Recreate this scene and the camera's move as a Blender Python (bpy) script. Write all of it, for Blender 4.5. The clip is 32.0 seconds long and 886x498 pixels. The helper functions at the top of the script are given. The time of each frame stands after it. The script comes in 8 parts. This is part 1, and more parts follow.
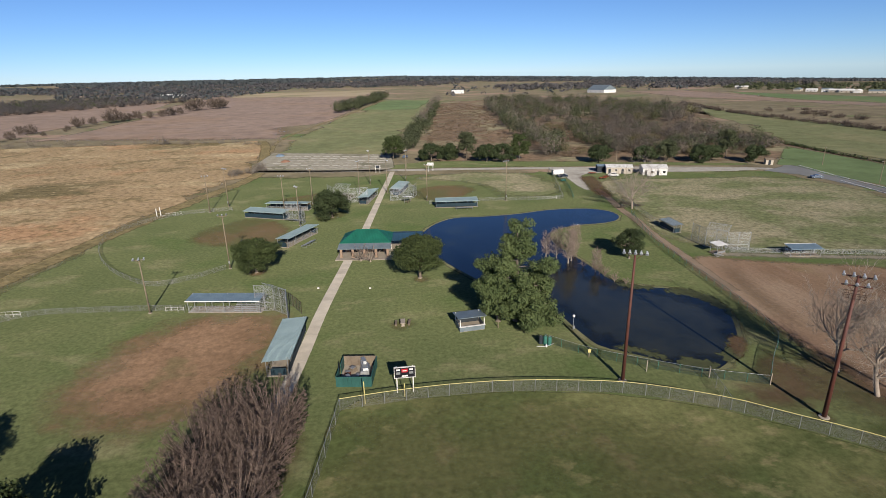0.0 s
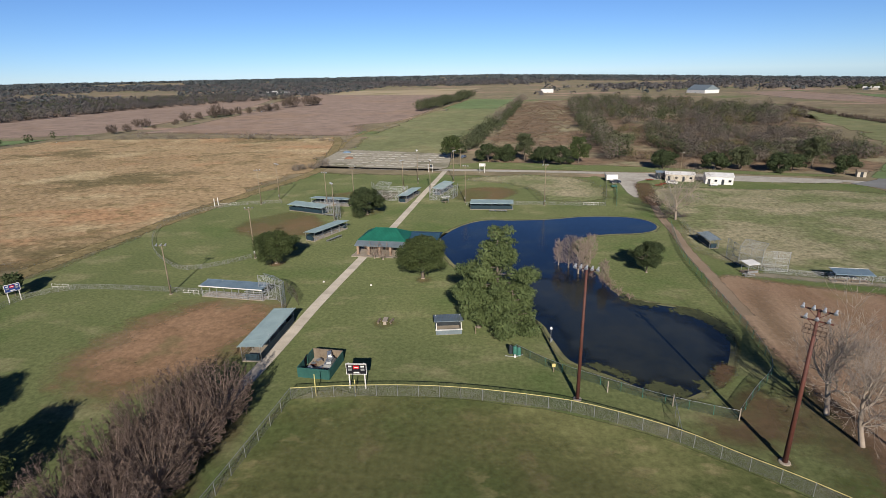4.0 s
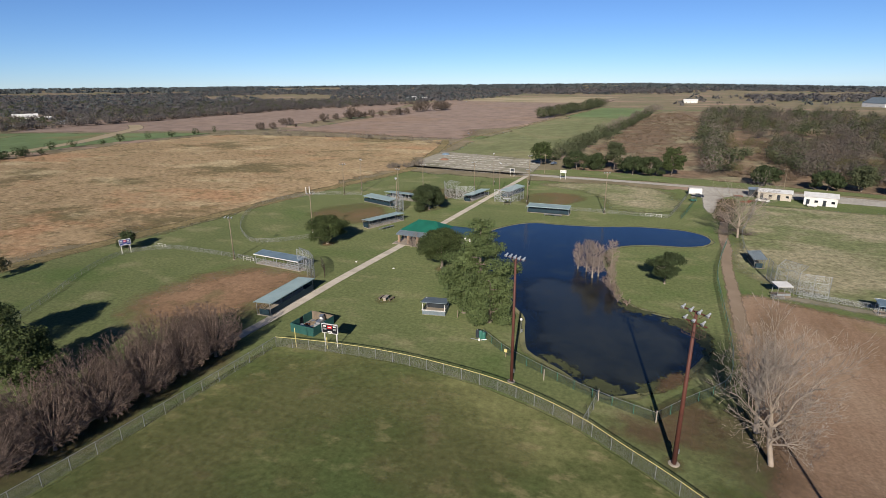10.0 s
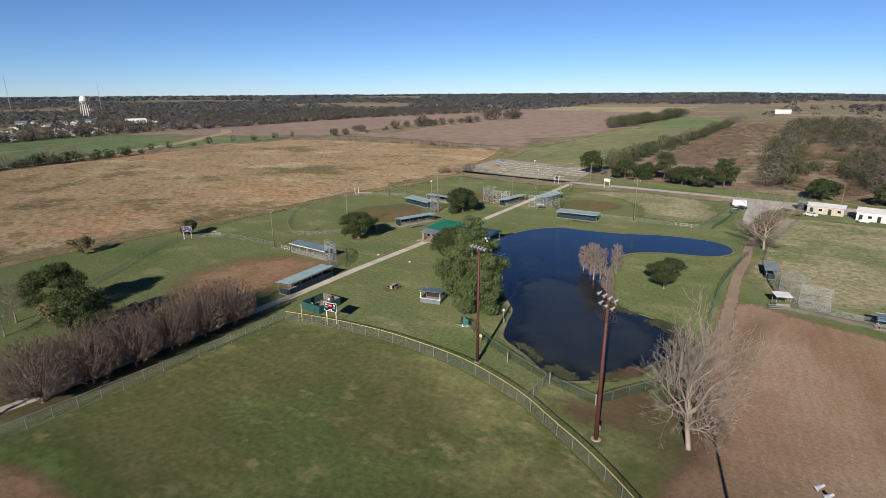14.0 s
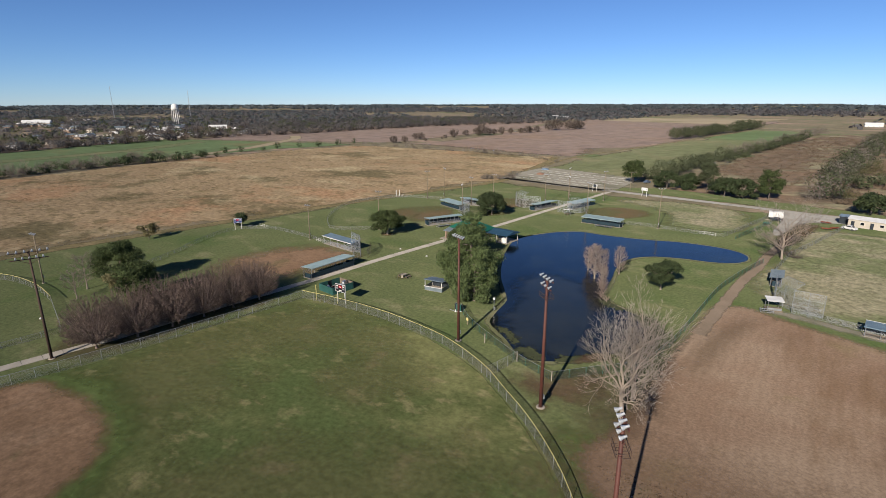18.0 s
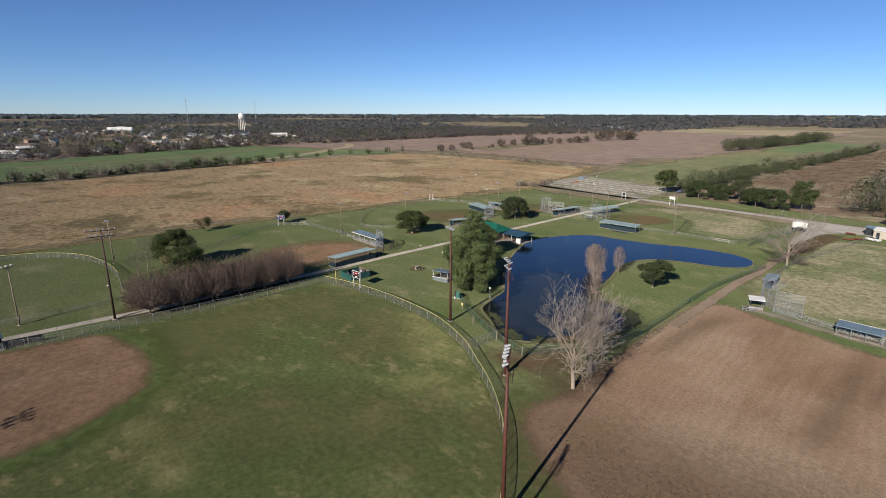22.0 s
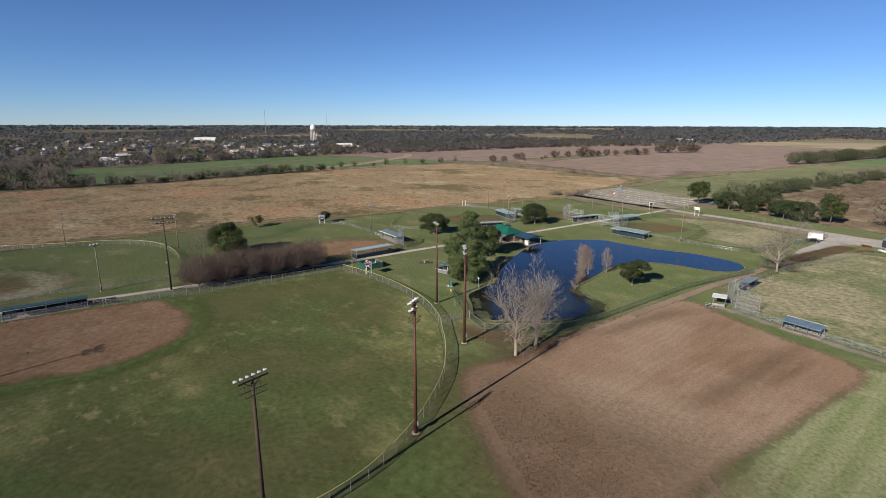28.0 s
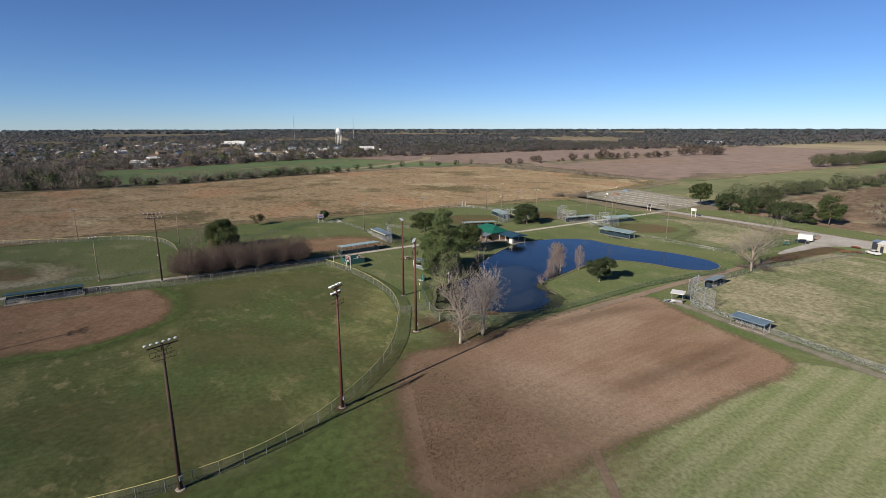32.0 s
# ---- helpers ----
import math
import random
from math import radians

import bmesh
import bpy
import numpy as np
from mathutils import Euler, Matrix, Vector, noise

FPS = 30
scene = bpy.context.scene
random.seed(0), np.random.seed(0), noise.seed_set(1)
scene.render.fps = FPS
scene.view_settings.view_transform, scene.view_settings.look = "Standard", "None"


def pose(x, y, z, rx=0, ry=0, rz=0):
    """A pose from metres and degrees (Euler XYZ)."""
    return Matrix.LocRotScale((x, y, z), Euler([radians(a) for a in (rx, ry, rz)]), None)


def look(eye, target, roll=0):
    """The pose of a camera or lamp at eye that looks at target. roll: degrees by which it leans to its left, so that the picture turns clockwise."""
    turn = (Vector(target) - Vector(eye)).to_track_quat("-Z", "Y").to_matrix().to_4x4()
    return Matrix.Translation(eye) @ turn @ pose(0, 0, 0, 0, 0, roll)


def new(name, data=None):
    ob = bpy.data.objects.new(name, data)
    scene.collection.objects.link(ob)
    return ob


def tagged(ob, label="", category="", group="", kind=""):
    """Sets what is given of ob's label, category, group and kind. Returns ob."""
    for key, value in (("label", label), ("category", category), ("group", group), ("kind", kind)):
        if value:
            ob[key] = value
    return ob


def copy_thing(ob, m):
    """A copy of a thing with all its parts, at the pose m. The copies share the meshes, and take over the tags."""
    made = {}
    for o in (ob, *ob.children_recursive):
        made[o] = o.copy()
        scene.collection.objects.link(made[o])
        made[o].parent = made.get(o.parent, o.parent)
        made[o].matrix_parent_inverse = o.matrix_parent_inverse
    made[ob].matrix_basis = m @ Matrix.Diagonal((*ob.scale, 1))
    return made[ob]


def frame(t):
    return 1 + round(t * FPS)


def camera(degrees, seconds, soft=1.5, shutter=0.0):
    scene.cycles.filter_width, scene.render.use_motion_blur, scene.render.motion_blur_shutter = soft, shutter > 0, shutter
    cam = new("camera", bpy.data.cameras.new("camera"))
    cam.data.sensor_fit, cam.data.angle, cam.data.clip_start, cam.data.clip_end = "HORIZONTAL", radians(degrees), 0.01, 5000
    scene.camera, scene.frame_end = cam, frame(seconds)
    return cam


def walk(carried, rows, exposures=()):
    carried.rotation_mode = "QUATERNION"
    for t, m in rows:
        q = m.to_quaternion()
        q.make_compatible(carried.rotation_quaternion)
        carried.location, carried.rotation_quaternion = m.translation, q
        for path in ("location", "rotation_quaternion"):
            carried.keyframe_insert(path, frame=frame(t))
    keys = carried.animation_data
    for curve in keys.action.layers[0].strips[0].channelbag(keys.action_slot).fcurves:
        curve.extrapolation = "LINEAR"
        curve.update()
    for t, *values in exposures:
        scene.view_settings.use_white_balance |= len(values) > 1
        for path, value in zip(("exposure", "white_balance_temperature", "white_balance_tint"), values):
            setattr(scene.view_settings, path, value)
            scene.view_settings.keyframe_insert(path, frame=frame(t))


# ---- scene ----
EXPOSURES = [(0, 0.34), (32, 0.34)]
cam = camera(80.44, 32.0, soft=0.8)
# seconds, place in metres, yaw, pitch, roll in degrees
ROWS = [
    (0, -6.24, 4.47, 43.49, -2.77, -18.56, -1.21),
    (0.5, -3.90, 4.56, 43.55, -1.31, -18.62, -1.21),
    (1, -1.46, 4.60, 43.66, -0.09, -18.64, -1.23),
    (1.5, 0.90, 4.63, 43.81, 1.03, -18.61, -1.18),
    (2, 3.33, 4.62, 43.92, 2.20, -18.62, -1.22),
    (2.5, 5.70, 4.55, 44.06, 3.38, -18.63, -1.23),
    (3, 8.08, 4.54, 44.20, 4.51, -18.63, -1.16),
    (3.5, 10.35, 4.54, 44.24, 5.87, -18.59, -1.15),
    (5.5, 19.45, 4.13, 44.15, 11.58, -18.41, -0.97),
    (6, 21.66, 3.85, 44.12, 12.84, -18.36, -0.91),
    (6.5, 23.97, 3.63, 44.05, 14.14, -18.33, -0.89),
    (7, 26.13, 3.27, 43.95, 15.40, -18.29, -0.84),
    (7.5, 28.49, 2.96, 43.82, 16.69, -18.26, -0.84),
    (8, 30.75, 2.62, 43.69, 17.76, -18.14, -0.74),
    (8.5, 33.01, 2.32, 43.58, 18.85, -18.04, -0.65),
    (9, 35.35, 1.94, 43.51, 19.98, -17.87, -0.63),
    (9.5, 37.61, 1.65, 43.44, 21.07, -17.71, -0.57),
    (10, 39.82, 1.48, 43.40, 22.12, -17.61, -0.50),
    (10.5, 42.14, 1.19, 43.36, 23.26, -17.48, -0.53),
    (11, 44.38, 1.01, 43.40, 24.40, -17.38, -0.50),
    (11.5, 46.65, 0.77, 43.37, 25.66, -17.25, -0.49),
    (12, 48.98, 0.46, 43.33, 26.75, -17.14, -0.47),
    (12.5, 51.28, 0.27, 43.36, 27.84, -17.00, -0.48),
    (13, 53.58, -0.07, 43.45, 28.70, -16.87, -0.42),
    (13.5, 55.90, -0.33, 43.43, 29.64, -16.76, -0.39),
    (14, 58.26, -0.60, 43.39, 30.64, -16.68, -0.38),
    (14.5, 60.52, -0.83, 43.34, 31.60, -16.56, -0.35),
    (16.5, 68.94, -1.65, 42.89, 35.42, -16.03, -0.23),
    (17, 71.22, -1.80, 42.84, 36.42, -15.89, -0.20),
    (17.5, 73.50, -2.02, 42.76, 37.26, -15.73, -0.15),
    (18, 75.77, -2.24, 42.71, 37.96, -15.62, -0.09),
    (18.5, 77.99, -2.48, 42.63, 38.75, -15.52, -0.07),
    (19, 80.19, -2.71, 42.59, 39.49, -15.34, 0.01),
    (19.5, 82.27, -3.02, 42.49, 40.18, -15.23, -0.02),
    (20, 84.63, -3.35, 42.46, 41.05, -15.13, 0.00),
    (20.5, 86.97, -3.89, 42.52, 41.81, -14.96, 0.07),
    (21, 89.26, -4.42, 42.56, 42.39, -14.85, 0.12),
    (21.5, 91.39, -4.89, 42.58, 43.14, -14.73, 0.14),
    (22, 93.51, -5.27, 42.58, 44.01, -14.60, 0.11),
    (22.5, 95.65, -5.70, 42.66, 44.31, -14.51, 0.11),
    (23, 97.85, -6.10, 42.78, 44.90, -14.39, 0.14),
    (23.5, 100.16, -6.35, 42.88, 45.56, -14.24, 0.15),
    (24, 102.42, -6.64, 42.99, 46.42, -14.19, 0.22),
    (24.5, 104.54, -6.88, 43.03, 47.13, -14.11, 0.23),
    (25, 106.69, -6.88, 43.09, 47.63, -14.02, 0.21),
    (25.5, 108.73, -6.77, 43.18, 48.39, -13.89, 0.19),
    (27.5, 117.65, -5.96, 43.10, 50.79, -13.57, 0.14),
    (28, 119.89, -5.58, 43.10, 51.34, -13.43, 0.15),
    (28.5, 122.12, -5.16, 43.04, 52.02, -13.31, 0.18),
    (29, 124.44, -4.72, 43.06, 52.06, -13.25, 0.14),
    (29.5, 126.50, -3.88, 43.08, 52.24, -13.20, 0.05),
    (30, 128.16, -2.63, 43.11, 53.32, -13.07, 0.08),
    (30.5, 129.71, -1.29, 43.06, 54.19, -12.98, 0.09),
    (31, 131.41, 0.08, 42.84, 54.01, -12.99, 0.05),
    (31.5, 133.09, 1.57, 42.66, 54.09, -13.03, -0.03),
    (32, 134.73, 3.12, 42.54, 54.58, -13.07, -0.08),
]
walk(cam, [(t, pose(x, y, z, 90 + pitch, 0, yaw) @ pose(0, 0, 0, 0, 0, roll)) for t, x, y, z, yaw, pitch, roll in ROWS], exposures=EXPOSURES)

# ---- sky and sun: a low winter sun behind the first view ----
SUN_UP, SUN_FROM = radians(25.6), Vector((0.187, -0.982, 0))
sun_way = Vector((SUN_FROM.x * math.cos(SUN_UP), SUN_FROM.y * math.cos(SUN_UP), math.sin(SUN_UP)))
world = bpy.data.worlds.new("sky")
scene.world = world
world.use_nodes = True
wn = world.node_tree.nodes
sky = wn.new("ShaderNodeTexSky")
sky.sky_type, sky.sun_disc = "NISHITA", False
sky.sun_elevation, sky.sun_rotation = SUN_UP, math.atan2(SUN_FROM.x, SUN_FROM.y)
sky.altitude, sky.air_density, sky.dust_density, sky.ozone_density = 1500, 0.8, 0.0, 7.0
wn["Background"].inputs["Strength"].default_value = 0.078
tint = wn.new("ShaderNodeMix")
tint.data_type, tint.blend_type = "RGBA", "MULTIPLY"
tint.inputs["Factor"].default_value, tint.inputs["B"].default_value = 1.0, (0.97, 0.975, 1.04, 1)
world.node_tree.links.new(sky.outputs["Color"], tint.inputs["A"])
world.node_tree.links.new(tint.outputs["Result"], wn["Background"].inputs["Color"])
sun = new("sun", bpy.data.lights.new("sun", "SUN"))
sun.data.energy, sun.data.angle, sun.data.color = 5.0, radians(0.53), (1.0, 0.91, 0.79)
sun.matrix_world = look(sun_way * 200, (0, 0, 0))

# ---- materials ----
def mat(name, colour, other=None, rough=0.9, metal=0.0, scale=1.0, fine=8.0, mix=0.6, bump=0.0, spec=0.3, random_by="", spread=0.0):
    """A worn surface: two colours mixed by noise at two scales (per metre), with a fine relief. random_by: 'island' or 'object'."""
    m = bpy.data.materials.new(name)
    m.use_nodes = True
    n, l = m.node_tree.nodes, m.node_tree.links
    b = n["Principled BSDF"]
    b.inputs["Roughness"].default_value, b.inputs["Metallic"].default_value = rough, metal
    b.inputs["Specular IOR Level"].default_value = spec
    other = other or tuple(c * 0.72 for c in colour)
    at = n.new("ShaderNodeNewGeometry")
    big, small = n.new("ShaderNodeTexNoise"), n.new("ShaderNodeTexNoise")
    big.inputs["Scale"].default_value, small.inputs["Scale"].default_value = scale, fine
    big.inputs["Detail"].default_value, small.inputs["Detail"].default_value = 4, 3
    for t in (big, small):
        l.new(at.outputs["Position"], t.inputs["Vector"])
    add = n.new("ShaderNodeMath")
    add.operation = "MULTIPLY_ADD"
    l.new(small.outputs["Fac"], add.inputs[0])
    add.inputs[1].default_value = 0.5
    l.new(big.outputs["Fac"], add.inputs[2])
    sharp = n.new("ShaderNodeMapRange")
    sharp.inputs["From Min"].default_value, sharp.inputs["From Max"].default_value = 0.75 - 0.45 * (1.1 - mix), 0.75 + 0.45 * (1.1 - mix)
    l.new(add.outputs[0], sharp.inputs["Value"])
    mx = n.new("ShaderNodeMix")
    mx.data_type = "RGBA"
    mx.inputs["A"].default_value, mx.inputs["B"].default_value = (*other, 1), (*colour, 1)
    l.new(sharp.outputs["Result"], mx.inputs["Factor"])
    out = mx.outputs["Result"]
    if random_by:
        src = at.outputs["Random Per Island"] if random_by == "island" else n.new("ShaderNodeObjectInfo").outputs["Random"]
        hs = n.new("ShaderNodeHueSaturation")
        rng = n.new("ShaderNodeMapRange")
        rng.inputs["To Min"].default_value, rng.inputs["To Max"].default_value = 1 - spread, 1 + spread
        l.new(src, rng.inputs["Value"])
        l.new(rng.outputs["Result"], hs.inputs["Value"])
        l.new(out, hs.inputs["Color"])
        out = hs.outputs["Color"]
    l.new(out, b.inputs["Base Color"])
    if bump:
        bp = n.new("ShaderNodeBump")
        bp.inputs["Strength"].default_value, bp.inputs["Distance"].default_value = 1.0, bump
        l.new(add.outputs[0], bp.inputs["Height"])
        l.new(bp.outputs["Normal"], b.inputs["Normal"])
    return m


def blend_edge(m, noise_scale=0.5, reach=0.9, wide=0.32, most=1.0):
    """Lets a ground zone fade out raggedly along its border, by the mesh attribute edge (0 outside, 1 inside)."""
    n, l = m.node_tree.nodes, m.node_tree.links
    b, o = n["Principled BSDF"], n["Material Output"]
    at = n.new("ShaderNodeAttribute")
    at.attribute_name = "edge"
    pos = n.new("ShaderNodeNewGeometry")
    t = n.new("ShaderNodeTexNoise")
    t.inputs["Scale"].default_value, t.inputs["Detail"].default_value, t.inputs["Roughness"].default_value = noise_scale, 6, 0.65
    l.new(pos.outputs["Position"], t.inputs["Vector"])
    s = n.new("ShaderNodeMath")
    s.operation = "MULTIPLY_ADD"
    l.new(t.outputs["Fac"], s.inputs[0])
    s.inputs[1].default_value = reach
    l.new(at.outputs["Fac"], s.inputs[2])
    r = n.new("ShaderNodeMapRange")
    r.interpolation_type = "SMOOTHSTEP"
    r.inputs["From Min"].default_value, r.inputs["From Max"].default_value, r.inputs["To Max"].default_value = 0.5 * reach + 0.46 - wide / 2, 0.5 * reach + 0.46 + wide / 2, most
    l.new(s.outputs[0], r.inputs["Value"])
    tr, mx = n.new("ShaderNodeBsdfTransparent"), n.new("ShaderNodeMixShader")
    l.new(r.outputs["Result"], mx.inputs["Fac"])
    l.new(tr.outputs[0], mx.inputs[1])
    l.new(b.outputs[0], mx.inputs[2])
    l.new(mx.outputs[0], o.inputs["Surface"])
    return m


def stripes(m, colour, width, angle, amount, wobble=1.5):
    """Adds soft parallel bands (mowing, furrows) of another colour."""
    n, l = m.node_tree.nodes, m.node_tree.links
    b = n["Principled BSDF"]
    old = b.inputs["Base Color"].links[0].from_socket
    pos, mp, w = n.new("ShaderNodeNewGeometry"), n.new("ShaderNodeMapping"), n.new("ShaderNodeTexWave")
    mp.inputs["Rotation"].default_value = (0, 0, radians(angle))
    l.new(pos.outputs["Position"], mp.inputs["Vector"])
    l.new(mp.outputs[0], w.inputs["Vector"])
    w.inputs["Scale"].default_value = 0.314 / width
    w.inputs["Distortion"].default_value, w.inputs["Detail"].default_value, w.inputs["Detail Scale"].default_value = wobble, 3, 0.6
    r = n.new("ShaderNodeMapRange")
    r.inputs["From Min"].default_value, r.inputs["From Max"].default_value = 0.25, 0.75
    r.inputs["To Max"].default_value = amount
    l.new(w.outputs["Fac"], r.inputs["Value"])
    mx = n.new("ShaderNodeMix")
    mx.data_type = "RGBA"
    l.new(r.outputs["Result"], mx.inputs["Factor"])
    l.new(old, mx.inputs["A"])
    mx.inputs["B"].default_value = (*colour, 1)
    l.new(mx.outputs["Result"], b.inputs["Base Color"])
    return m


def patches(m, colour, scale, low, high, amount=1.0, seed=0.0, stretch=1.0, turn=0.0):
    """Adds broad irregular patches of another colour (dry grass, weeds, damp soil)."""
    n, l = m.node_tree.nodes, m.node_tree.links
    b = n["Principled BSDF"]
    old = b.inputs["Base Color"].links[0].from_socket
    pos, mp, t = n.new("ShaderNodeNewGeometry"), n.new("ShaderNodeMapping"), n.new("ShaderNodeTexNoise")
    mp.inputs["Location"].default_value, mp.inputs["Rotation"].default_value, mp.inputs["Scale"].default_value = (seed, seed * 1.7, 0), (0, 0, radians(turn)), (1, stretch, 1)
    l.new(pos.outputs["Position"], mp.inputs["Vector"])
    l.new(mp.outputs[0], t.inputs["Vector"])
    t.inputs["Scale"].default_value, t.inputs["Detail"].default_value, t.inputs["Roughness"].default_value = scale, 7, 0.62
    r = n.new("ShaderNodeMapRange")
    r.interpolation_type = "SMOOTHSTEP"
    r.inputs["From Min"].default_value, r.inputs["From Max"].default_value, r.inputs["To Max"].default_value = low, high, amount
    l.new(t.outputs["Fac"], r.inputs["Value"])
    mx = n.new("ShaderNodeMix")
    mx.data_type = "RGBA"
    l.new(r.outputs["Result"], mx.inputs["Factor"])
    l.new(old, mx.inputs["A"])
    mx.inputs["B"].default_value = (*colour, 1)
    l.new(mx.outputs["Result"], b.inputs["Base Color"])
    return m


def speckle(m, scale, amount):
    """Multiplies the colour by a sharp noise: tufts, clods, stubble."""
    n, l = m.node_tree.nodes, m.node_tree.links
    b = n["Principled BSDF"]
    old = b.inputs["Base Color"].links[0].from_socket
    pos, t = n.new("ShaderNodeNewGeometry"), n.new("ShaderNodeTexNoise")
    l.new(pos.outputs["Position"], t.inputs["Vector"])
    t.inputs["Scale"].default_value, t.inputs["Detail"].default_value, t.inputs["Roughness"].default_value = scale, 9, 0.72
    r = n.new("ShaderNodeMapRange")
    r.inputs["From Min"].default_value, r.inputs["From Max"].default_value = 0.33, 0.67
    r.inputs["To Min"].default_value, r.inputs["To Max"].default_value = 1 - amount, 1 + amount
    l.new(t.outputs["Fac"], r.inputs["Value"])
    hs = n.new("ShaderNodeHueSaturation")
    l.new(r.outputs["Result"], hs.inputs["Value"])
    l.new(old, hs.inputs["Color"])
    l.new(hs.outputs["Color"], b.inputs["Base Color"])
    return m


def leafy(name, colour, other, spread=0.35, passing=0.25, scale=0.35):
    m = mat(name, colour, other, rough=0.75, scale=scale, fine=2.0, random_by="island", spread=spread, spec=0.2)
    n, l = m.node_tree.nodes, m.node_tree.links
    b, o = n["Principled BSDF"], n["Material Output"]
    tl, mx = n.new("ShaderNodeBsdfTranslucent"), n.new("ShaderNodeMixShader")
    l.new(b.inputs["Base Color"].links[0].from_socket, tl.inputs["Color"])
    mx.inputs["Fac"].default_value = passing
    l.new(b.outputs[0], mx.inputs[1])
    l.new(tl.outputs[0], mx.inputs[2])
    l.new(mx.outputs[0], o.inputs["Surface"])
    return m


def chain_link(name, colour, cover=0.3, cell=0.06):
    """Woven wire: diamonds of wire with air between."""
    m = mat(name, colour, rough=0.5, metal=0.3, scale=0.4)
    n, l = m.node_tree.nodes, m.node_tree.links
    b, o = n["Principled BSDF"], n["Material Output"]
    uv = n.new("ShaderNodeUVMap")
    masks = []
    for turn in (45, -45):
        mp, w = n.new("ShaderNodeMapping"), n.new("ShaderNodeTexWave")
        mp.inputs["Rotation"].default_value = (0, 0, radians(turn))
        l.new(uv.outputs[0], mp.inputs["Vector"])
        l.new(mp.outputs[0], w.inputs["Vector"])
        w.inputs["Scale"].default_value = 0.314 / cell
        g = n.new("ShaderNodeMath")
        g.operation = "GREATER_THAN"
        g.inputs[1].default_value = 0.5 + 0.5 * math.cos(math.pi * cover)
        l.new(w.outputs["Fac"], g.inputs[0])
        masks.append(g.outputs[0])
    mxm = n.new("ShaderNodeMath")
    mxm.operation = "MAXIMUM"
    l.new(masks[0], mxm.inputs[0])
    l.new(masks[1], mxm.inputs[1])
    tr, mx = n.new("ShaderNodeBsdfTransparent"), n.new("ShaderNodeMixShader")
    l.new(mxm.outputs[0], mx.inputs["Fac"])
    l.new(tr.outputs[0], mx.inputs[1])
    l.new(b.outputs[0], mx.inputs[2])
    l.new(mx.outputs[0], o.inputs["Surface"])
    return m


def ribs(m, pitch, depth, axis="X"):
    """Standing ribs of sheet metal across the object's own axis."""
    n, l = m.node_tree.nodes, m.node_tree.links
    b = n["Principled BSDF"]
    tc, w, bp = n.new("ShaderNodeTexCoord"), n.new("ShaderNodeTexWave"), n.new("ShaderNodeBump")
    w.bands_direction = axis
    w.inputs["Scale"].default_value = 0.314 / pitch
    l.new(tc.outputs["Object"], w.inputs["Vector"])
    bp.inputs["Distance"].default_value = depth
    l.new(w.outputs["Fac"], bp.inputs["Height"])
    l.new(bp.outputs["Normal"], b.inputs["Normal"])
    return m


# ground
M_farm = patches(patches(mat("farmland", (0.135, 0.113, 0.078), (0.104, 0.092, 0.059), scale=0.01, fine=0.2), (0.189, 0.137, 0.107), 0.004, 0.55, 0.60, stretch=3.0), (0.076, 0.096, 0.043), 0.006, 0.58, 0.62, seed=40, stretch=2.5)
M_lawn = patches(patches(mat("lawn_grass", (0.096, 0.108, 0.049), (0.068, 0.084, 0.036), scale=0.07, fine=1.6, bump=0.02, mix=0.4), (0.155, 0.145, 0.083), 0.06, 0.52, 0.70, 0.7, stretch=1.7, turn=-20), (0.055, 0.081, 0.028), 0.028, 0.50, 0.66, 0.8, seed=31)
M_outfield = patches(patches(patches(mat("outfield_grass", (0.074, 0.084, 0.034), (0.054, 0.067, 0.025), scale=0.07, fine=1.6, bump=0.02, mix=0.4), (0.142, 0.142, 0.063), 0.045, 0.45, 0.66, 0.75, stretch=1.4, turn=-25, seed=17), (0.161, 0.144, 0.074), 0.22, 0.53, 0.66, 0.75, stretch=1.5, turn=-25, seed=27), (0.057, 0.080, 0.029), 0.03, 0.47, 0.62, 0.7, seed=71)
M_outfield_dry = patches(mat("worn_outfield_grass", (0.112, 0.112, 0.051), (0.080, 0.088, 0.037), scale=0.09, fine=1.4, bump=0.02, mix=0.5), (0.165, 0.132, 0.076), 0.16, 0.54, 0.68, 0.6, seed=19)
M_lawn_dry = patches(mat("dry_lawn", (0.200, 0.178, 0.121), (0.127, 0.125, 0.073), scale=0.07, fine=1.2, bump=0.02, mix=0.6), (0.093, 0.107, 0.051), 0.035, 0.43, 0.58, 0.9, seed=7, stretch=1.3, turn=12)
M_mown = patches(stripes(mat("mown_grass", (0.135, 0.145, 0.075), (0.104, 0.124, 0.057), scale=0.06, fine=1.6, bump=0.02), (0.180, 0.178, 0.110), 4.2, -2, 0.4, 1.2), (0.200, 0.178, 0.121), 0.06, 0.56, 0.72, 0.7, seed=61)
M_lush = mat("lush_grass", (0.075, 0.101, 0.036), (0.059, 0.083, 0.027), scale=0.12, fine=2.0, bump=0.02)
M_clay = patches(patches(mat("infield_clay", (0.186, 0.120, 0.077), (0.138, 0.089, 0.056), scale=0.12, fine=2.2, bump=0.015), (0.205, 0.143, 0.098), 0.06, 0.50, 0.66, 0.6, seed=33), (0.092, 0.082, 0.042), 0.10, 0.54, 0.68, 0.6, seed=3)
M_clay_pale = patches(mat("worn_clay", (0.142, 0.092, 0.058), (0.095, 0.075, 0.041), scale=0.1, fine=2, bump=0.01), (0.082, 0.088, 0.040), 0.07, 0.42, 0.58, 0.8, seed=13)
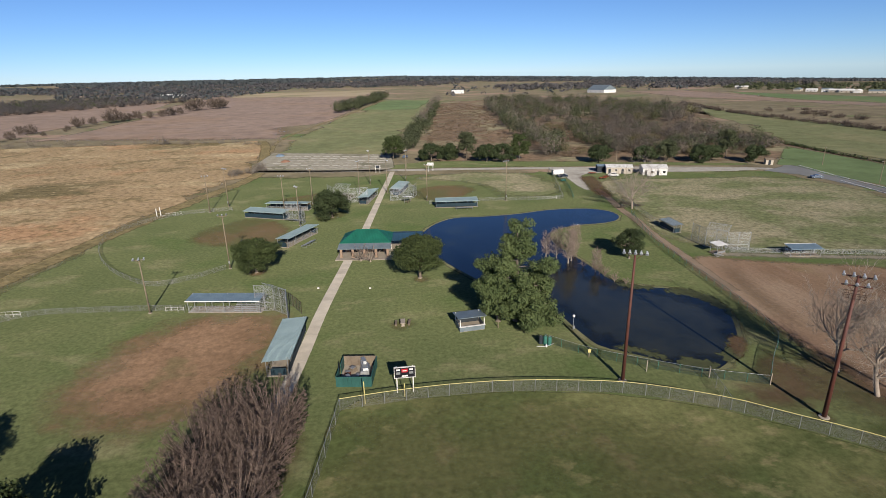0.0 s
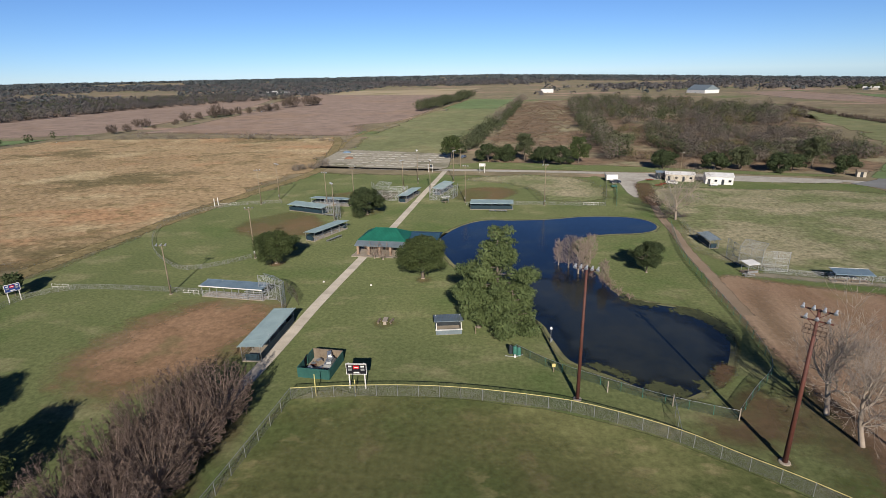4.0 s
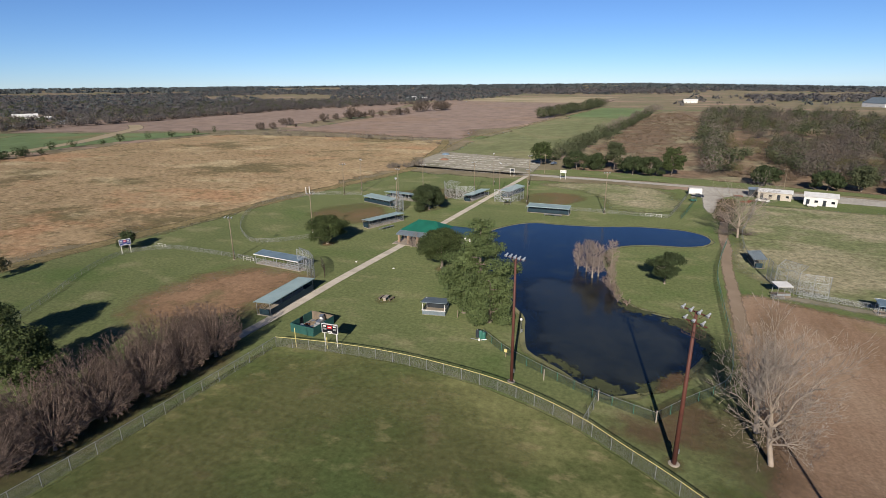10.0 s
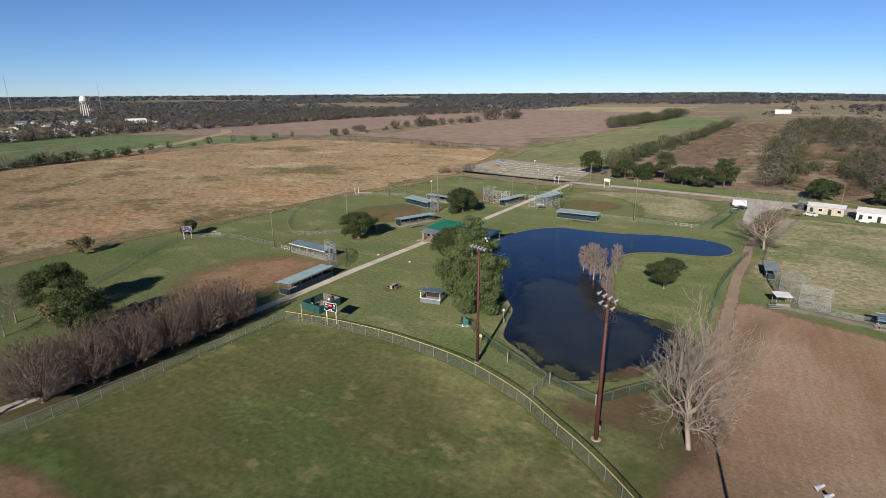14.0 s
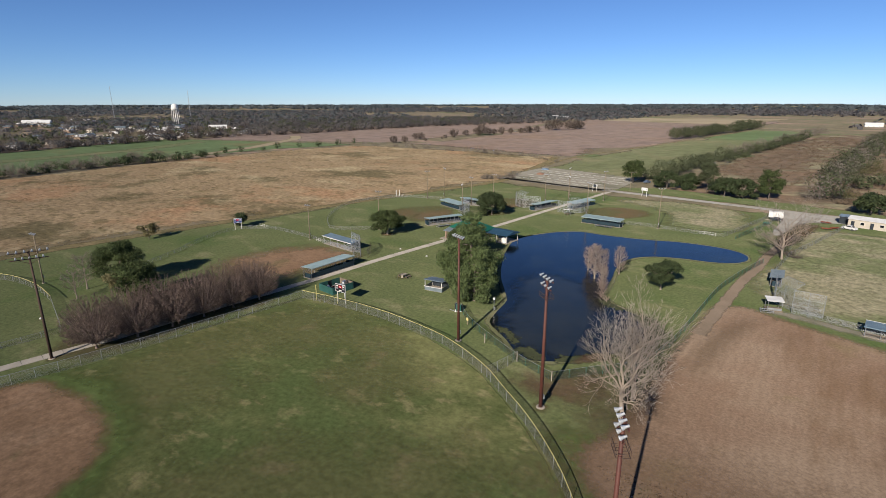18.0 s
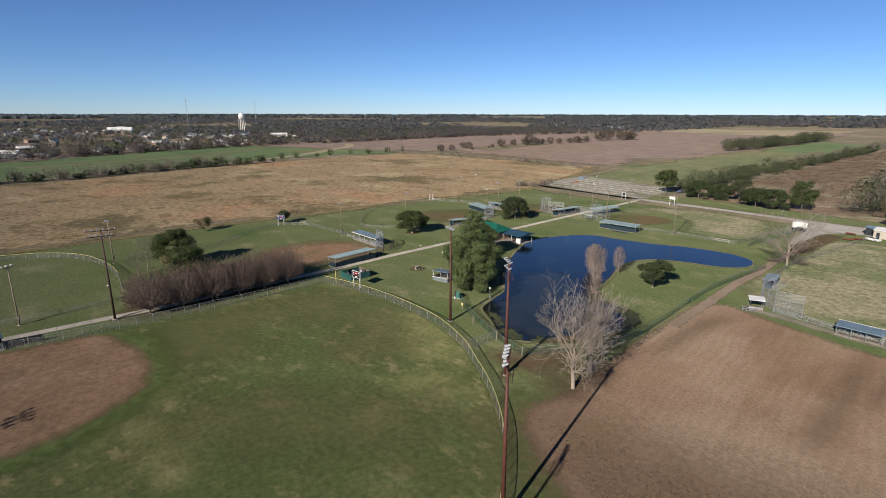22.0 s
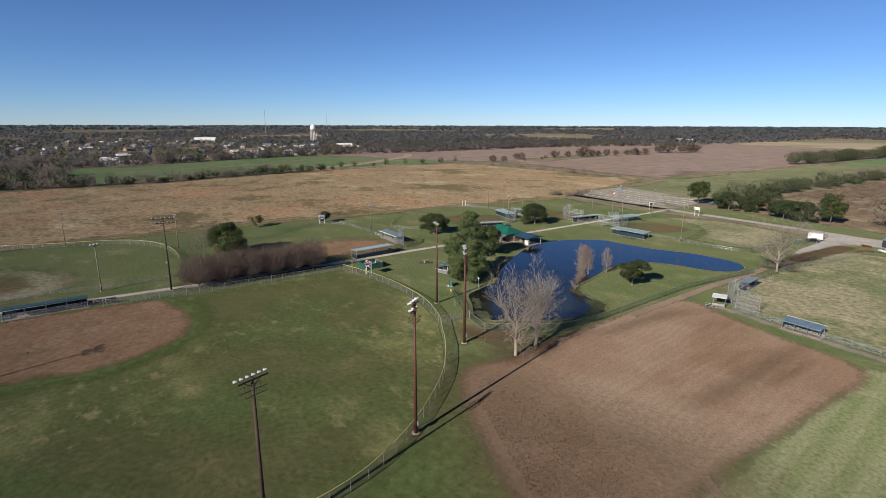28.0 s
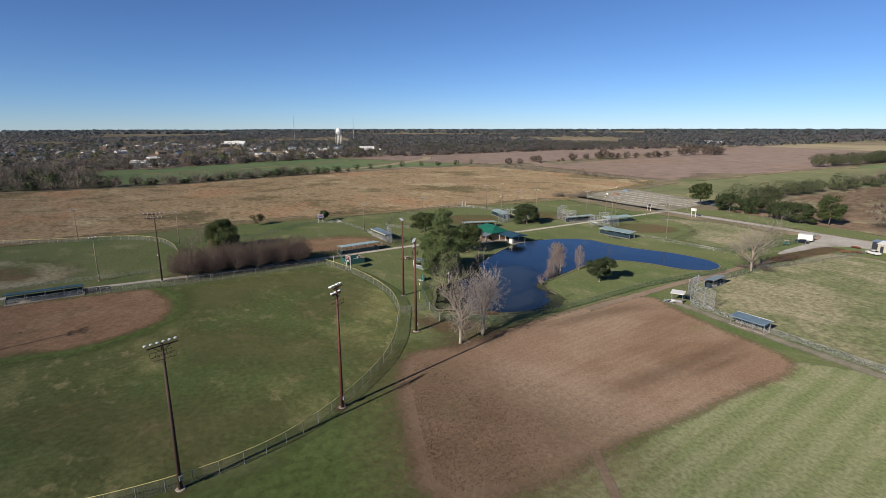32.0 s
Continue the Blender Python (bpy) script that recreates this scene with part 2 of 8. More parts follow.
M_plough = patches(patches(patches(mat("bare_field", (0.168, 0.114, 0.080), (0.136, 0.090, 0.062), scale=0.05, fine=2.4, bump=0.03, mix=0.2), (0.196, 0.147, 0.107), 0.022, 0.42, 0.62, 0.85, seed=5), (0.113, 0.072, 0.043), 0.09, 0.53, 0.68, 0.75, seed=25, stretch=0.22, turn=-3), (0.127, 0.101, 0.052), 0.05, 0.58, 0.72, 0.5, seed=48)
M_plough = stripes(M_plough, (0.112, 0.078, 0.052), 1.6, -4, 0.14, 7.0)
M_tan = patches(patches(patches(mat("dead_grass", (0.220, 0.164, 0.100), (0.163, 0.120, 0.071), scale=0.02, fine=0.4, bump=0.12, mix=0.5), (0.075, 0.065, 0.034), 0.016, 0.51, 0.62, 0.85, seed=9, stretch=1.3, turn=25), (0.267, 0.219, 0.136), 0.022, 0.52, 0.66, 0.8, seed=55, stretch=1.4, turn=10), (0.221, 0.136, 0.079), 0.013, 0.53, 0.63, 0.85, seed=83, stretch=1.3, turn=25)
M_tan = patches(patches(M_tan, (0.103, 0.083, 0.043), 0.085, 0.53, 0.64, 0.7, seed=91, stretch=1.5, turn=20), (0.281, 0.219, 0.138), 0.16, 0.56, 0.68, 0.55, seed=12, stretch=1.4, turn=20)
M_tan_edge = mat("rough_dead_grass", (0.151, 0.120, 0.065), (0.082, 0.072, 0.037), scale=0.12, fine=0.9, bump=0.15)
# Brown farm soil; its blue is raised to paint in some distance haze.
M_brown = stripes(patches(mat("ploughed_farm_field", (0.174, 0.134, 0.113), (0.143, 0.109, 0.091), scale=0.012, fine=0.2), (0.156, 0.111, 0.080), 0.006, 0.5, 0.62, 0.7, seed=3), (0.132, 0.097, 0.081), 11, 78, 0.22, 2.2)
M_scrub = patches(mat("brown_scrub", (0.135, 0.093, 0.064), (0.079, 0.064, 0.045), scale=0.05, fine=0.6, bump=0.2), (0.171, 0.161, 0.104), 0.03, 0.5, 0.64, 0.8, seed=21)
M_greenfield = patches(mat("winter_crop", (0.092, 0.126, 0.060), (0.073, 0.100, 0.048), scale=0.01, fine=0.3), (0.121, 0.100, 0.054), 0.01, 0.56, 0.66, 0.7, seed=4)
M_strip_dry = patches(mat("stubble_field", (0.227, 0.188, 0.130), (0.176, 0.147, 0.100), scale=0.008, fine=0.1), (0.139, 0.130, 0.074), 0.006, 0.5, 0.62, 0.8, seed=44)
M_clods = patches(mat("ploughed_clods", (0.182, 0.124, 0.084), (0.120, 0.083, 0.055), scale=0.15, fine=2.5, bump=0.06), (0.125, 0.107, 0.058), 0.09, 0.52, 0.66, 0.6, seed=66)
M_streak = mat("damp_soil_streaks", (0.112, 0.078, 0.048), (0.088, 0.062, 0.040), scale=0.3, fine=2, bump=0.02)
M_strip = patches(mat("pasture", (0.114, 0.120, 0.064), (0.090, 0.100, 0.050), scale=0.02, fine=0.4), (0.139, 0.130, 0.074), 0.02, 0.5, 0.6, 0.6, seed=14)
M_leaflitter = mat("leaf_litter", (0.097, 0.065, 0.042), (0.051, 0.039, 0.026), scale=0.3, fine=3, bump=0.04)
M_gravel = patches(mat("gravel_road", (0.252, 0.243, 0.222), (0.189, 0.178, 0.159), scale=0.15, fine=4, bump=0.01), (0.126, 0.113, 0.096), 0.12, 0.55, 0.7, 0.7)
M_gravel_dull = mat("grey_grit", (0.190, 0.170, 0.138), (0.120, 0.115, 0.084), scale=0.25, fine=3, bump=0.01)
M_asphalt = mat("old_asphalt", (0.129, 0.134, 0.137), (0.095, 0.097, 0.100), scale=0.1, fine=3, bump=0.005)
M_mud = mat("damp_mud", (0.104, 0.064, 0.044), (0.066, 0.043, 0.030), scale=0.2, fine=2.5, bump=0.04)
M_track = mat("dirt_track", (0.166, 0.129, 0.098), (0.121, 0.095, 0.070), scale=0.2, fine=2.5, bump=0.02)
M_bank = mat("pond_bank", (0.126, 0.121, 0.071), (0.079, 0.085, 0.043), scale=0.15, fine=2, bump=0.03)
M_lot = patches(mat("gravel_lot", (0.215, 0.198, 0.170), (0.150, 0.143, 0.113), scale=0.05, fine=1.0, bump=0.01), (0.072, 0.072, 0.044), 0.05, 0.5, 0.62, 0.7)
for m_, s_, a_ in ((M_outfield, 1.1, 0.30), (M_outfield_dry, 1.1, 0.30), (M_lawn, 1.3, 0.32), (M_lawn_dry, 0.6, 0.45), (M_mown, 1.5, 0.36), (M_lush, 0.7, 0.36), (M_clay, 0.8, 0.30), (M_clay_pale, 0.6, 0.32), (M_plough, 2.2, 0.26), (M_tan, 0.45, 0.5), (M_tan_edge, 0.5, 0.4), (M_brown, 0.06, 0.28),
                   (M_scrub, 0.2, 0.4), (M_greenfield, 0.05, 0.2), (M_strip, 0.1, 0.22), (M_farm, 0.05, 0.3), (M_mud, 0.9, 0.3), (M_leaflitter, 0.9, 0.35), (M_gravel, 0.8, 0.18), (M_lot, 0.4, 0.3), (M_clods, 1.6, 0.45)):
    speckle(m_, s_, a_)
for m_ in (M_asphalt, M_outfield, M_outfield_dry, M_gravel_dull, M_lawn, M_lawn_dry, M_mown, M_lush, M_clay, M_clay_pale, M_plough, M_tan, M_tan_edge, M_brown, M_scrub, M_greenfield, M_strip, M_strip_dry, M_farm, M_mud, M_leaflitter, M_gravel, M_lot, M_track, M_bank, M_clods, M_streak):
    m_.node_tree.nodes["Principled BSDF"].inputs["Diffuse Roughness"].default_value = 0.9
    m_.node_tree.nodes["Principled BSDF"].inputs["Specular IOR Level"].default_value = 0.04
SOFT = {M_outfield_dry: (1.1, 0.6), M_streak: (1.3, 0.32), M_clods: (1.3, 0.6), M_plough: (1.0, 1.0), M_mud: (0.9, 0.6), M_leaflitter: (1.0, 0.45), M_clay: (1.15, 0.93), M_clay_pale: (0.9, 0.65), M_lush: (0.8, 0.9), M_lawn_dry: (0.8, 0.95), M_bank: (0.7, 1.0), M_gravel_dull: (0.9, 0.8)}
for m_, s_, r_ in ((M_outfield, 0.12, 0.8), (M_outfield_dry, 0.14, 1.9), (M_lawn, 0.12, 0.8), (M_lawn_dry, 0.12, 1.5), (M_mown, 0.1, 0.9), (M_lush, 0.10, 1.5), (M_clay, 0.22, 1.5), (M_clay_pale, 0.2, 1.5), (M_plough, 0.9, 1.2), (M_clods, 0.9, 1.4), (M_streak, 1.1, 1.8), (M_tan, 0.15, 0.7), (M_tan_edge, 0.3, 1.1),
                   (M_brown, 0.05, 0.4), (M_scrub, 0.08, 0.9), (M_greenfield, 0.05, 0.5), (M_strip, 0.08, 0.6), (M_leaflitter, 0.3, 1.5), (M_gravel, 0.5, 0.7), (M_gravel_dull, 0.5, 1.3), (M_asphalt, 0.8, 0.3), (M_mud, 0.4, 1.5), (M_strip_dry, 0.02, 0.9), (M_track, 0.6, 1.0), (M_bank, 0.4, 0.9), (M_lot, 0.3, 0.6)):
    blend_edge(m_, s_, r_, *SOFT.get(m_, (0.32, 1.0)))
# water: dark, glossy, with small ripples; weed shows in the shallow end
M_water = patches(mat("pond_water", (0.004, 0.006, 0.009), (0.003, 0.005, 0.007), rough=0.05, scale=0.05, fine=0.4, spec=0.42), (0.016, 0.020, 0.012), 0.09, 0.50, 0.64, 0.8, seed=2)
wnd = M_water.node_tree
rip, rb, rg = wnd.nodes.new("ShaderNodeTexNoise"), wnd.nodes.new("ShaderNodeBump"), wnd.nodes.new("ShaderNodeNewGeometry")
rip.inputs["Scale"].default_value, rip.inputs["Detail"].default_value = 2.2, 4
rb.inputs["Distance"].default_value, rb.inputs["Strength"].default_value = 0.025, 1.0
wnd.links.new(rg.outputs["Position"], rip.inputs["Vector"])
wnd.links.new(rip.outputs["Fac"], rb.inputs["Height"])
wnd.links.new(rb.outputs["Normal"], wnd.nodes["Principled BSDF"].inputs["Normal"])
M_murk = mat("murky_water", (0.034, 0.036, 0.024), (0.014, 0.018, 0.016), rough=0.06, scale=0.08, fine=0.5, spec=0.42, mix=0.6)
mk = M_murk.node_tree
mrip, mrb, mrg = mk.nodes.new("ShaderNodeTexNoise"), mk.nodes.new("ShaderNodeBump"), mk.nodes.new("ShaderNodeNewGeometry")
mrip.inputs["Scale"].default_value, mrip.inputs["Detail"].default_value = 2.2, 4
mrb.inputs["Distance"].default_value = 0.025
mk.links.new(mrg.outputs["Position"], mrip.inputs["Vector"])
mk.links.new(mrip.outputs["Fac"], mrb.inputs["Height"])
mk.links.new(mrb.outputs["Normal"], mk.nodes["Principled BSDF"].inputs["Normal"])
blend_edge(M_murk, 0.16, 1.7, 0.5, 0.9)
M_weed = blend_edge(mat("pond_weed", (0.085, 0.092, 0.036), (0.040, 0.046, 0.020), scale=0.5, fine=3, bump=0.03), 0.9, 2.4, 0.3)
# built things
M_concrete = mat("pavement_concrete", (0.311, 0.282, 0.241), (0.235, 0.214, 0.181), scale=0.4, fine=5, bump=0.004, random_by="object", spread=0.10)
M_concrete.node_tree.nodes["Principled BSDF"].inputs["Diffuse Roughness"].default_value = 0.9
M_slab = mat("concrete_slab", (0.36, 0.31, 0.25), (0.27, 0.23, 0.18), scale=0.5, fine=5, bump=0.004)
M_stop = mat("weathered_concrete", (0.38, 0.36, 0.32), (0.26, 0.25, 0.22), scale=0.3, fine=3)
M_rust = mat("rust_red_steel", (0.112, 0.037, 0.025), (0.072, 0.027, 0.019), rough=0.65, scale=1.2, fine=9, spec=0.4)
M_dark_pole = mat("dark_brown_pole", (0.070, 0.042, 0.030), (0.045, 0.028, 0.022), rough=0.8, scale=0.8, fine=8)
M_wood_pole = mat("weathered_wood_pole", (0.254, 0.203, 0.140), (0.152, 0.123, 0.087), rough=0.9, scale=0.8, fine=8)
M_galv = mat("galvanised_steel", (0.42, 0.43, 0.43), (0.30, 0.31, 0.31), rough=0.45, metal=0.6, scale=1.5, fine=10)
M_dull = mat("dull_galvanised_steel", (0.24, 0.25, 0.24), (0.17, 0.18, 0.17), rough=0.6, metal=0.3, scale=1.5, fine=10)
M_interior = mat("dark_navy_board", (0.018, 0.040, 0.052), (0.012, 0.027, 0.036), rough=0.7, scale=0.8, fine=5)
M_lamp = mat("floodlight_housing", (0.50, 0.51, 0.52), (0.34, 0.35, 0.36), rough=0.35, metal=0.3, scale=2, fine=10)
M_glass_lamp = mat("floodlight_glass", (0.260, 0.275, 0.290), (0.160, 0.175, 0.190), rough=0.12, scale=2, spec=0.8)
M_yellow = mat("yellow_plastic", (0.60, 0.52, 0.20), (0.48, 0.41, 0.17), rough=0.5, scale=0.8, fine=6)
M_wire = chain_link("chain_link_wire", (0.34, 0.34, 0.32), 0.10)
M_wire_dark = chain_link("dark_chain_link_wire", (0.22, 0.22, 0.20), 0.13)
M_wire_green = chain_link("green_chain_link_wire", (0.06, 0.095, 0.078), 0.16)
M_wire_white = chain_link("bright_chain_link_wire", (0.52, 0.54, 0.56), 0.105)
M_roof_teal = ribs(mat("pale_teal_metal_roof", (0.310, 0.400, 0.395), (0.240, 0.320, 0.318), rough=0.6, metal=0.15, scale=0.5, fine=4, spec=0.25), 0.30, 0.010)
M_roof_blue = ribs(mat("faded_blue_metal_roof", (0.176, 0.244, 0.289), (0.123, 0.179, 0.226), rough=0.6, metal=0.15, scale=0.5, fine=4, spec=0.25), 0.30, 0.010)
M_roof_green = ribs(mat("green_metal_roof", (0.016, 0.140, 0.092), (0.012, 0.100, 0.068), rough=0.6, metal=0.1, scale=0.5, fine=4, spec=0.25), 0.40, 0.03)
M_roof_navy = ribs(mat("blue_metal_roof", (0.036, 0.088, 0.135), (0.025, 0.065, 0.104), rough=0.6, metal=0.1, scale=0.5, fine=4, spec=0.25), 0.40, 0.03)
M_roof_dark = ribs(mat("dark_teal_metal_roof", (0.040, 0.085, 0.105), (0.028, 0.062, 0.078), rough=0.6, metal=0.1, scale=0.5, fine=4, spec=0.25), 0.40, 0.03)
M_roof_grey = ribs(mat("grey_metal_roof", (0.215, 0.255, 0.270), (0.150, 0.185, 0.200), rough=0.45, metal=0.2, scale=0.5, fine=4, spec=0.25), 0.30, 0.03)
M_roof_white = mat("white_metal_roof", (0.74, 0.73, 0.70), (0.60, 0.58, 0.54), rough=0.45, scale=0.6, fine=4)
M_white = mat("white_paint", (0.72, 0.70, 0.66), (0.58, 0.56, 0.52), rough=0.6, scale=0.5, fine=4)
M_cream = mat("cream_metal_wall", (0.52, 0.46, 0.37), (0.40, 0.35, 0.28), rough=0.6, scale=0.3, fine=3)
M_green_wall = mat("dark_green_board", (0.030, 0.100, 0.085), (0.020, 0.072, 0.062), rough=0.6, scale=0.8, fine=5)
M_dark = mat("dark_board", (0.030, 0.038, 0.045), (0.018, 0.022, 0.027), rough=0.7, scale=0.8, fine=5)
M_black = mat("black_panel", (0.016, 0.016, 0.020), (0.010, 0.010, 0.013), rough=0.4, scale=1, fine=5)
M_red = mat("red_panel", (0.50, 0.022, 0.030), (0.38, 0.018, 0.024), rough=0.5, scale=1, fine=5)
M_sign_blue = mat("blue_panel", (0.030, 0.060, 0.220), (0.022, 0.045, 0.160), rough=0.5, scale=1, fine=5)
M_brick = mat("tan_brick", (0.33, 0.235, 0.165), (0.24, 0.165, 0.115), scale=0.8, fine=7, bump=0.006)
M_wood = mat("grey_timber", (0.205, 0.165, 0.120), (0.135, 0.105, 0.078), scale=0.7, fine=7, bump=0.004)
M_alu = mat("aluminium_bench", (0.50, 0.50, 0.49), (0.38, 0.38, 0.37), rough=0.4, metal=0.5, scale=1, fine=7)
M_green_metal = mat("green_painted_steel", (0.050, 0.170, 0.130), (0.035, 0.125, 0.095), rough=0.5, scale=1, fine=6)
M_car_dark = mat("dark_blue_car_paint", (0.016, 0.022, 0.035), (0.012, 0.016, 0.026), rough=0.2, spec=0.6, scale=1)
M_car_silver = mat("silver_blue_car_paint", (0.16, 0.20, 0.26), (0.12, 0.15, 0.20), rough=0.25, metal=0.3, spec=0.6, scale=1)
M_glass = mat("car_glass", (0.012, 0.016, 0.020), (0.010, 0.012, 0.015), rough=0.08, spec=0.7, scale=1)
M_rubber = mat("tyre_rubber", (0.020, 0.020, 0.020), (0.014, 0.014, 0.014), rough=0.85, scale=3)
M_orange = mat("orange_red_machine_paint", (0.231, 0.064, 0.027), (0.165, 0.045, 0.022), rough=0.6, scale=1, fine=6)
M_clay_heap = mat("orange_clay", (0.294, 0.160, 0.104), (0.210, 0.116, 0.077), scale=0.6, fine=4, bump=0.05)
M_tarp = mat("blue_tarp", (0.190, 0.252, 0.315), (0.123, 0.171, 0.225), rough=0.6, scale=0.6, fine=4)
# plants
M_bark = mat("grey_bark", (0.235, 0.195, 0.155), (0.150, 0.120, 0.095), scale=1.2, fine=9, bump=0.02)
M_bark_row = mat("tan_smooth_bark", (0.255, 0.195, 0.160), (0.170, 0.125, 0.102), scale=1.0, fine=9)
M_bark_pale = mat("pale_bark", (0.330, 0.275, 0.220), (0.215, 0.170, 0.132), scale=1.0, fine=9, bump=0.02)
M_twig_pale = mat("pale_twigs", (0.300, 0.257, 0.214), (0.210, 0.175, 0.144), scale=0.6, fine=5)
M_twig_red = mat("reddish_brown_twigs", (0.150, 0.106, 0.086), (0.098, 0.072, 0.057), scale=0.4, fine=4, random_by="island", spread=0.15)
M_twig_pink = mat("cypress_twigs", (0.270, 0.205, 0.168), (0.185, 0.135, 0.110), scale=0.6, fine=5)
M_twig_grey = mat("grey_brown_twigs", (0.190, 0.158, 0.125), (0.125, 0.106, 0.085), scale=0.05, fine=0.6, random_by="island", spread=0.15)
# Distance haze is put into this twig colour: greyer and paler than near twigs.
M_twig_haze = leafy("hazed_woodland_twigs", (0.182, 0.169, 0.161), (0.130, 0.122, 0.120), 0.06, 0.5, 0.006)
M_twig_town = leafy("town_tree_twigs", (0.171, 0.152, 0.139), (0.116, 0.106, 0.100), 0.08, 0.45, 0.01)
M_twig_bush = mat("dark_bush_twigs", (0.105, 0.080, 0.062), (0.066, 0.052, 0.042), scale=0.05, fine=0.6, random_by="island", spread=0.35)
M_twig_wood = leafy("woodland_twigs", (0.203, 0.170, 0.138), (0.142, 0.121, 0.100), 0.08, 0.45, 0.04)
M_scrub_twig = leafy("scrub_twigs", (0.237, 0.173, 0.117), (0.163, 0.125, 0.085), 0.1, 0.45, 0.04)
M_leaf_oak = leafy("oak_leaves", (0.076, 0.096, 0.034), (0.046, 0.064, 0.022))
M_leaf_pine = leafy("pine_needles", (0.140, 0.177, 0.069), (0.085, 0.115, 0.044), 0.2, 0.3)
M_leaf_dark = leafy("dark_evergreen_leaves", (0.062, 0.080, 0.034), (0.038, 0.054, 0.022))
M_leaf_far = leafy("woodland_leaves", (0.119, 0.132, 0.068), (0.076, 0.089, 0.046), 0.12, 0.4, 0.05)
# Pale blue-grey in this leaf colour stands in for haze toward the horizon.
M_leaf_haze = leafy("hazed_evergreen_leaves", (0.132, 0.146, 0.143), (0.100, 0.114, 0.114), 0.06, 0.5, 0.006)
M_leaf_olive = leafy("olive_scrub_leaves", (0.189, 0.166, 0.081), (0.130, 0.120, 0.060), 0.10, 0.45, 0.05)

# ---- mesh helpers ----
from mathutils import geometry


class G:
    """Gathers simple solids into one mesh."""
    def __init__(self):
        self.v, self.f = [], []

    def add(self, v, f):
        k = len(self.v)
        self.v += [tuple(p) for p in v]
        self.f += [tuple(i + k for i in q) for q in f]
        return self

    def box(self, x, y, z, sx, sy, sz, rz=0.0, tilt=0.0, taper=1.0):
        """A box that stands with the middle of its base at x, y, z; taper narrows the top; tilt leans it about its own x."""
        m = Matrix.Translation((x, y, z)) @ Matrix.Rotation(radians(rz), 4, "Z") @ Matrix.Rotation(radians(tilt), 4, "X")
        v = [m @ Vector((a * sx / 2 * (taper if c else 1), b * sy / 2 * (taper if c else 1), c * sz)) for c in (0, 1) for a, b in ((-1, -1), (1, -1), (1, 1), (-1, 1))]
        return self.add(v, [(3, 2, 1, 0), (4, 5, 6, 7), (0, 1, 5, 4), (1, 2, 6, 5), (2, 3, 7, 6), (3, 0, 4, 7)])

    def tube(self, a, b, r, r2=None, n=8):
        a, b = Vector(a), Vector(b)
        d = (b - a).normalized()
        s = d.orthogonal().normalized()
        t = d.cross(s)
        r2 = r if r2 is None else r2
        v = [p + (s * math.cos(2 * math.pi * i / n) + t * math.sin(2 * math.pi * i / n)) * q for p, q in ((a, r), (b, r2)) for i in range(n)]
        f = [(i, (i + 1) % n, n + (i + 1) % n, n + i) for i in range(n)]
        return self.add(v, f + [tuple(range(n))[::-1], tuple(range(n, 2 * n))])

    def lathe(self, profile, n=12, at=(0, 0, 0)):
        """A turned shape from (radius, height) pairs."""
        v = [(at[0] + r * math.cos(2 * math.pi * i / n), at[1] + r * math.sin(2 * math.pi * i / n), at[2] + h) for r, h in profile for i in range(n)]
        f = [(k * n + i, k * n + (i + 1) % n, (k + 1) * n + (i + 1) % n, (k + 1) * n + i) for k in range(len(profile) - 1) for i in range(n)]
        return self.add(v, f + [tuple(range(n))[::-1], tuple(range(len(v) - n, len(v)))])

    def slab(self, pts, z0, z1):
        """An upright prism over a plan."""
        n = len(pts)
        return self.add([(x, y, z0) for x, y in pts] + [(x, y, z1) for x, y in pts],
                        [tuple(range(n))[::-1], tuple(range(n, 2 * n))] + [(i, (i + 1) % n, n + (i + 1) % n, n + i) for i in range(n)])

    def mesh(self, name):
        me = bpy.data.meshes.new(name)
        me.from_pydata(self.v, [], self.f)
        me.update()
        return me


def part(name, g, material, parent, label="", smooth=False, at=None):
    """Links a G or a mesh as ONE object under a thing or a part."""
    me = g.mesh(name) if isinstance(g, G) else g
    if not me.materials:
        me.materials.append(material)
    if smooth:
        me.polygons.foreach_set("use_smooth", [True] * len(me.polygons))
    ob = new(name, me)
    ob.parent = parent
    if at is not None:
        ob.matrix_basis = at
    return tagged(ob, label)


def thing(name, m, label, category, group="", kind=""):
    ob = new(name)
    ob.empty_display_size = 0.3
    ob.matrix_basis = m
    return tagged(ob, label, category, group, kind)


def np_mesh(name, v, f):
    """A mesh from arrays: v N x 3, f M x 3 or M x 4."""
    me = bpy.data.meshes.new(name)
    v, f = np.asarray(v, np.float32), np.asarray(f, np.int32)
    me.vertices.add(len(v))
    me.vertices.foreach_set("co", v.ravel())
    k = f.shape[1]
    me.loops.add(f.size)
    me.loops.foreach_set("vertex_index", f.ravel())
    me.polygons.add(len(f))
    me.polygons.foreach_set("loop_start", np.arange(0, f.size, k, dtype=np.int32))
    me.update(calc_edges=True)
    return me


def smooth_loop(pts, closed=True, step=2.0):
    """A smooth line through plan points, at about even steps."""
    p = np.array(pts, float)
    n = len(p)
    out = []
    for i in range(n if closed else n - 1):
        a, b, c, d = (p[(i + k) % n] if closed else p[min(max(i + k, 0), n - 1)] for k in (-1, 0, 1, 2))
        m = max(1, int(np.linalg.norm(c - b) / step))
        for u in np.arange(m) / m:
            out.append(0.5 * (2 * b + (c - a) * u + (2 * a - 5 * b + 4 * c - d) * u * u + (3 * b - a - 3 * c + d) * u ** 3))
    if not closed:
        out.append(p[-1])
    return np.array(out)


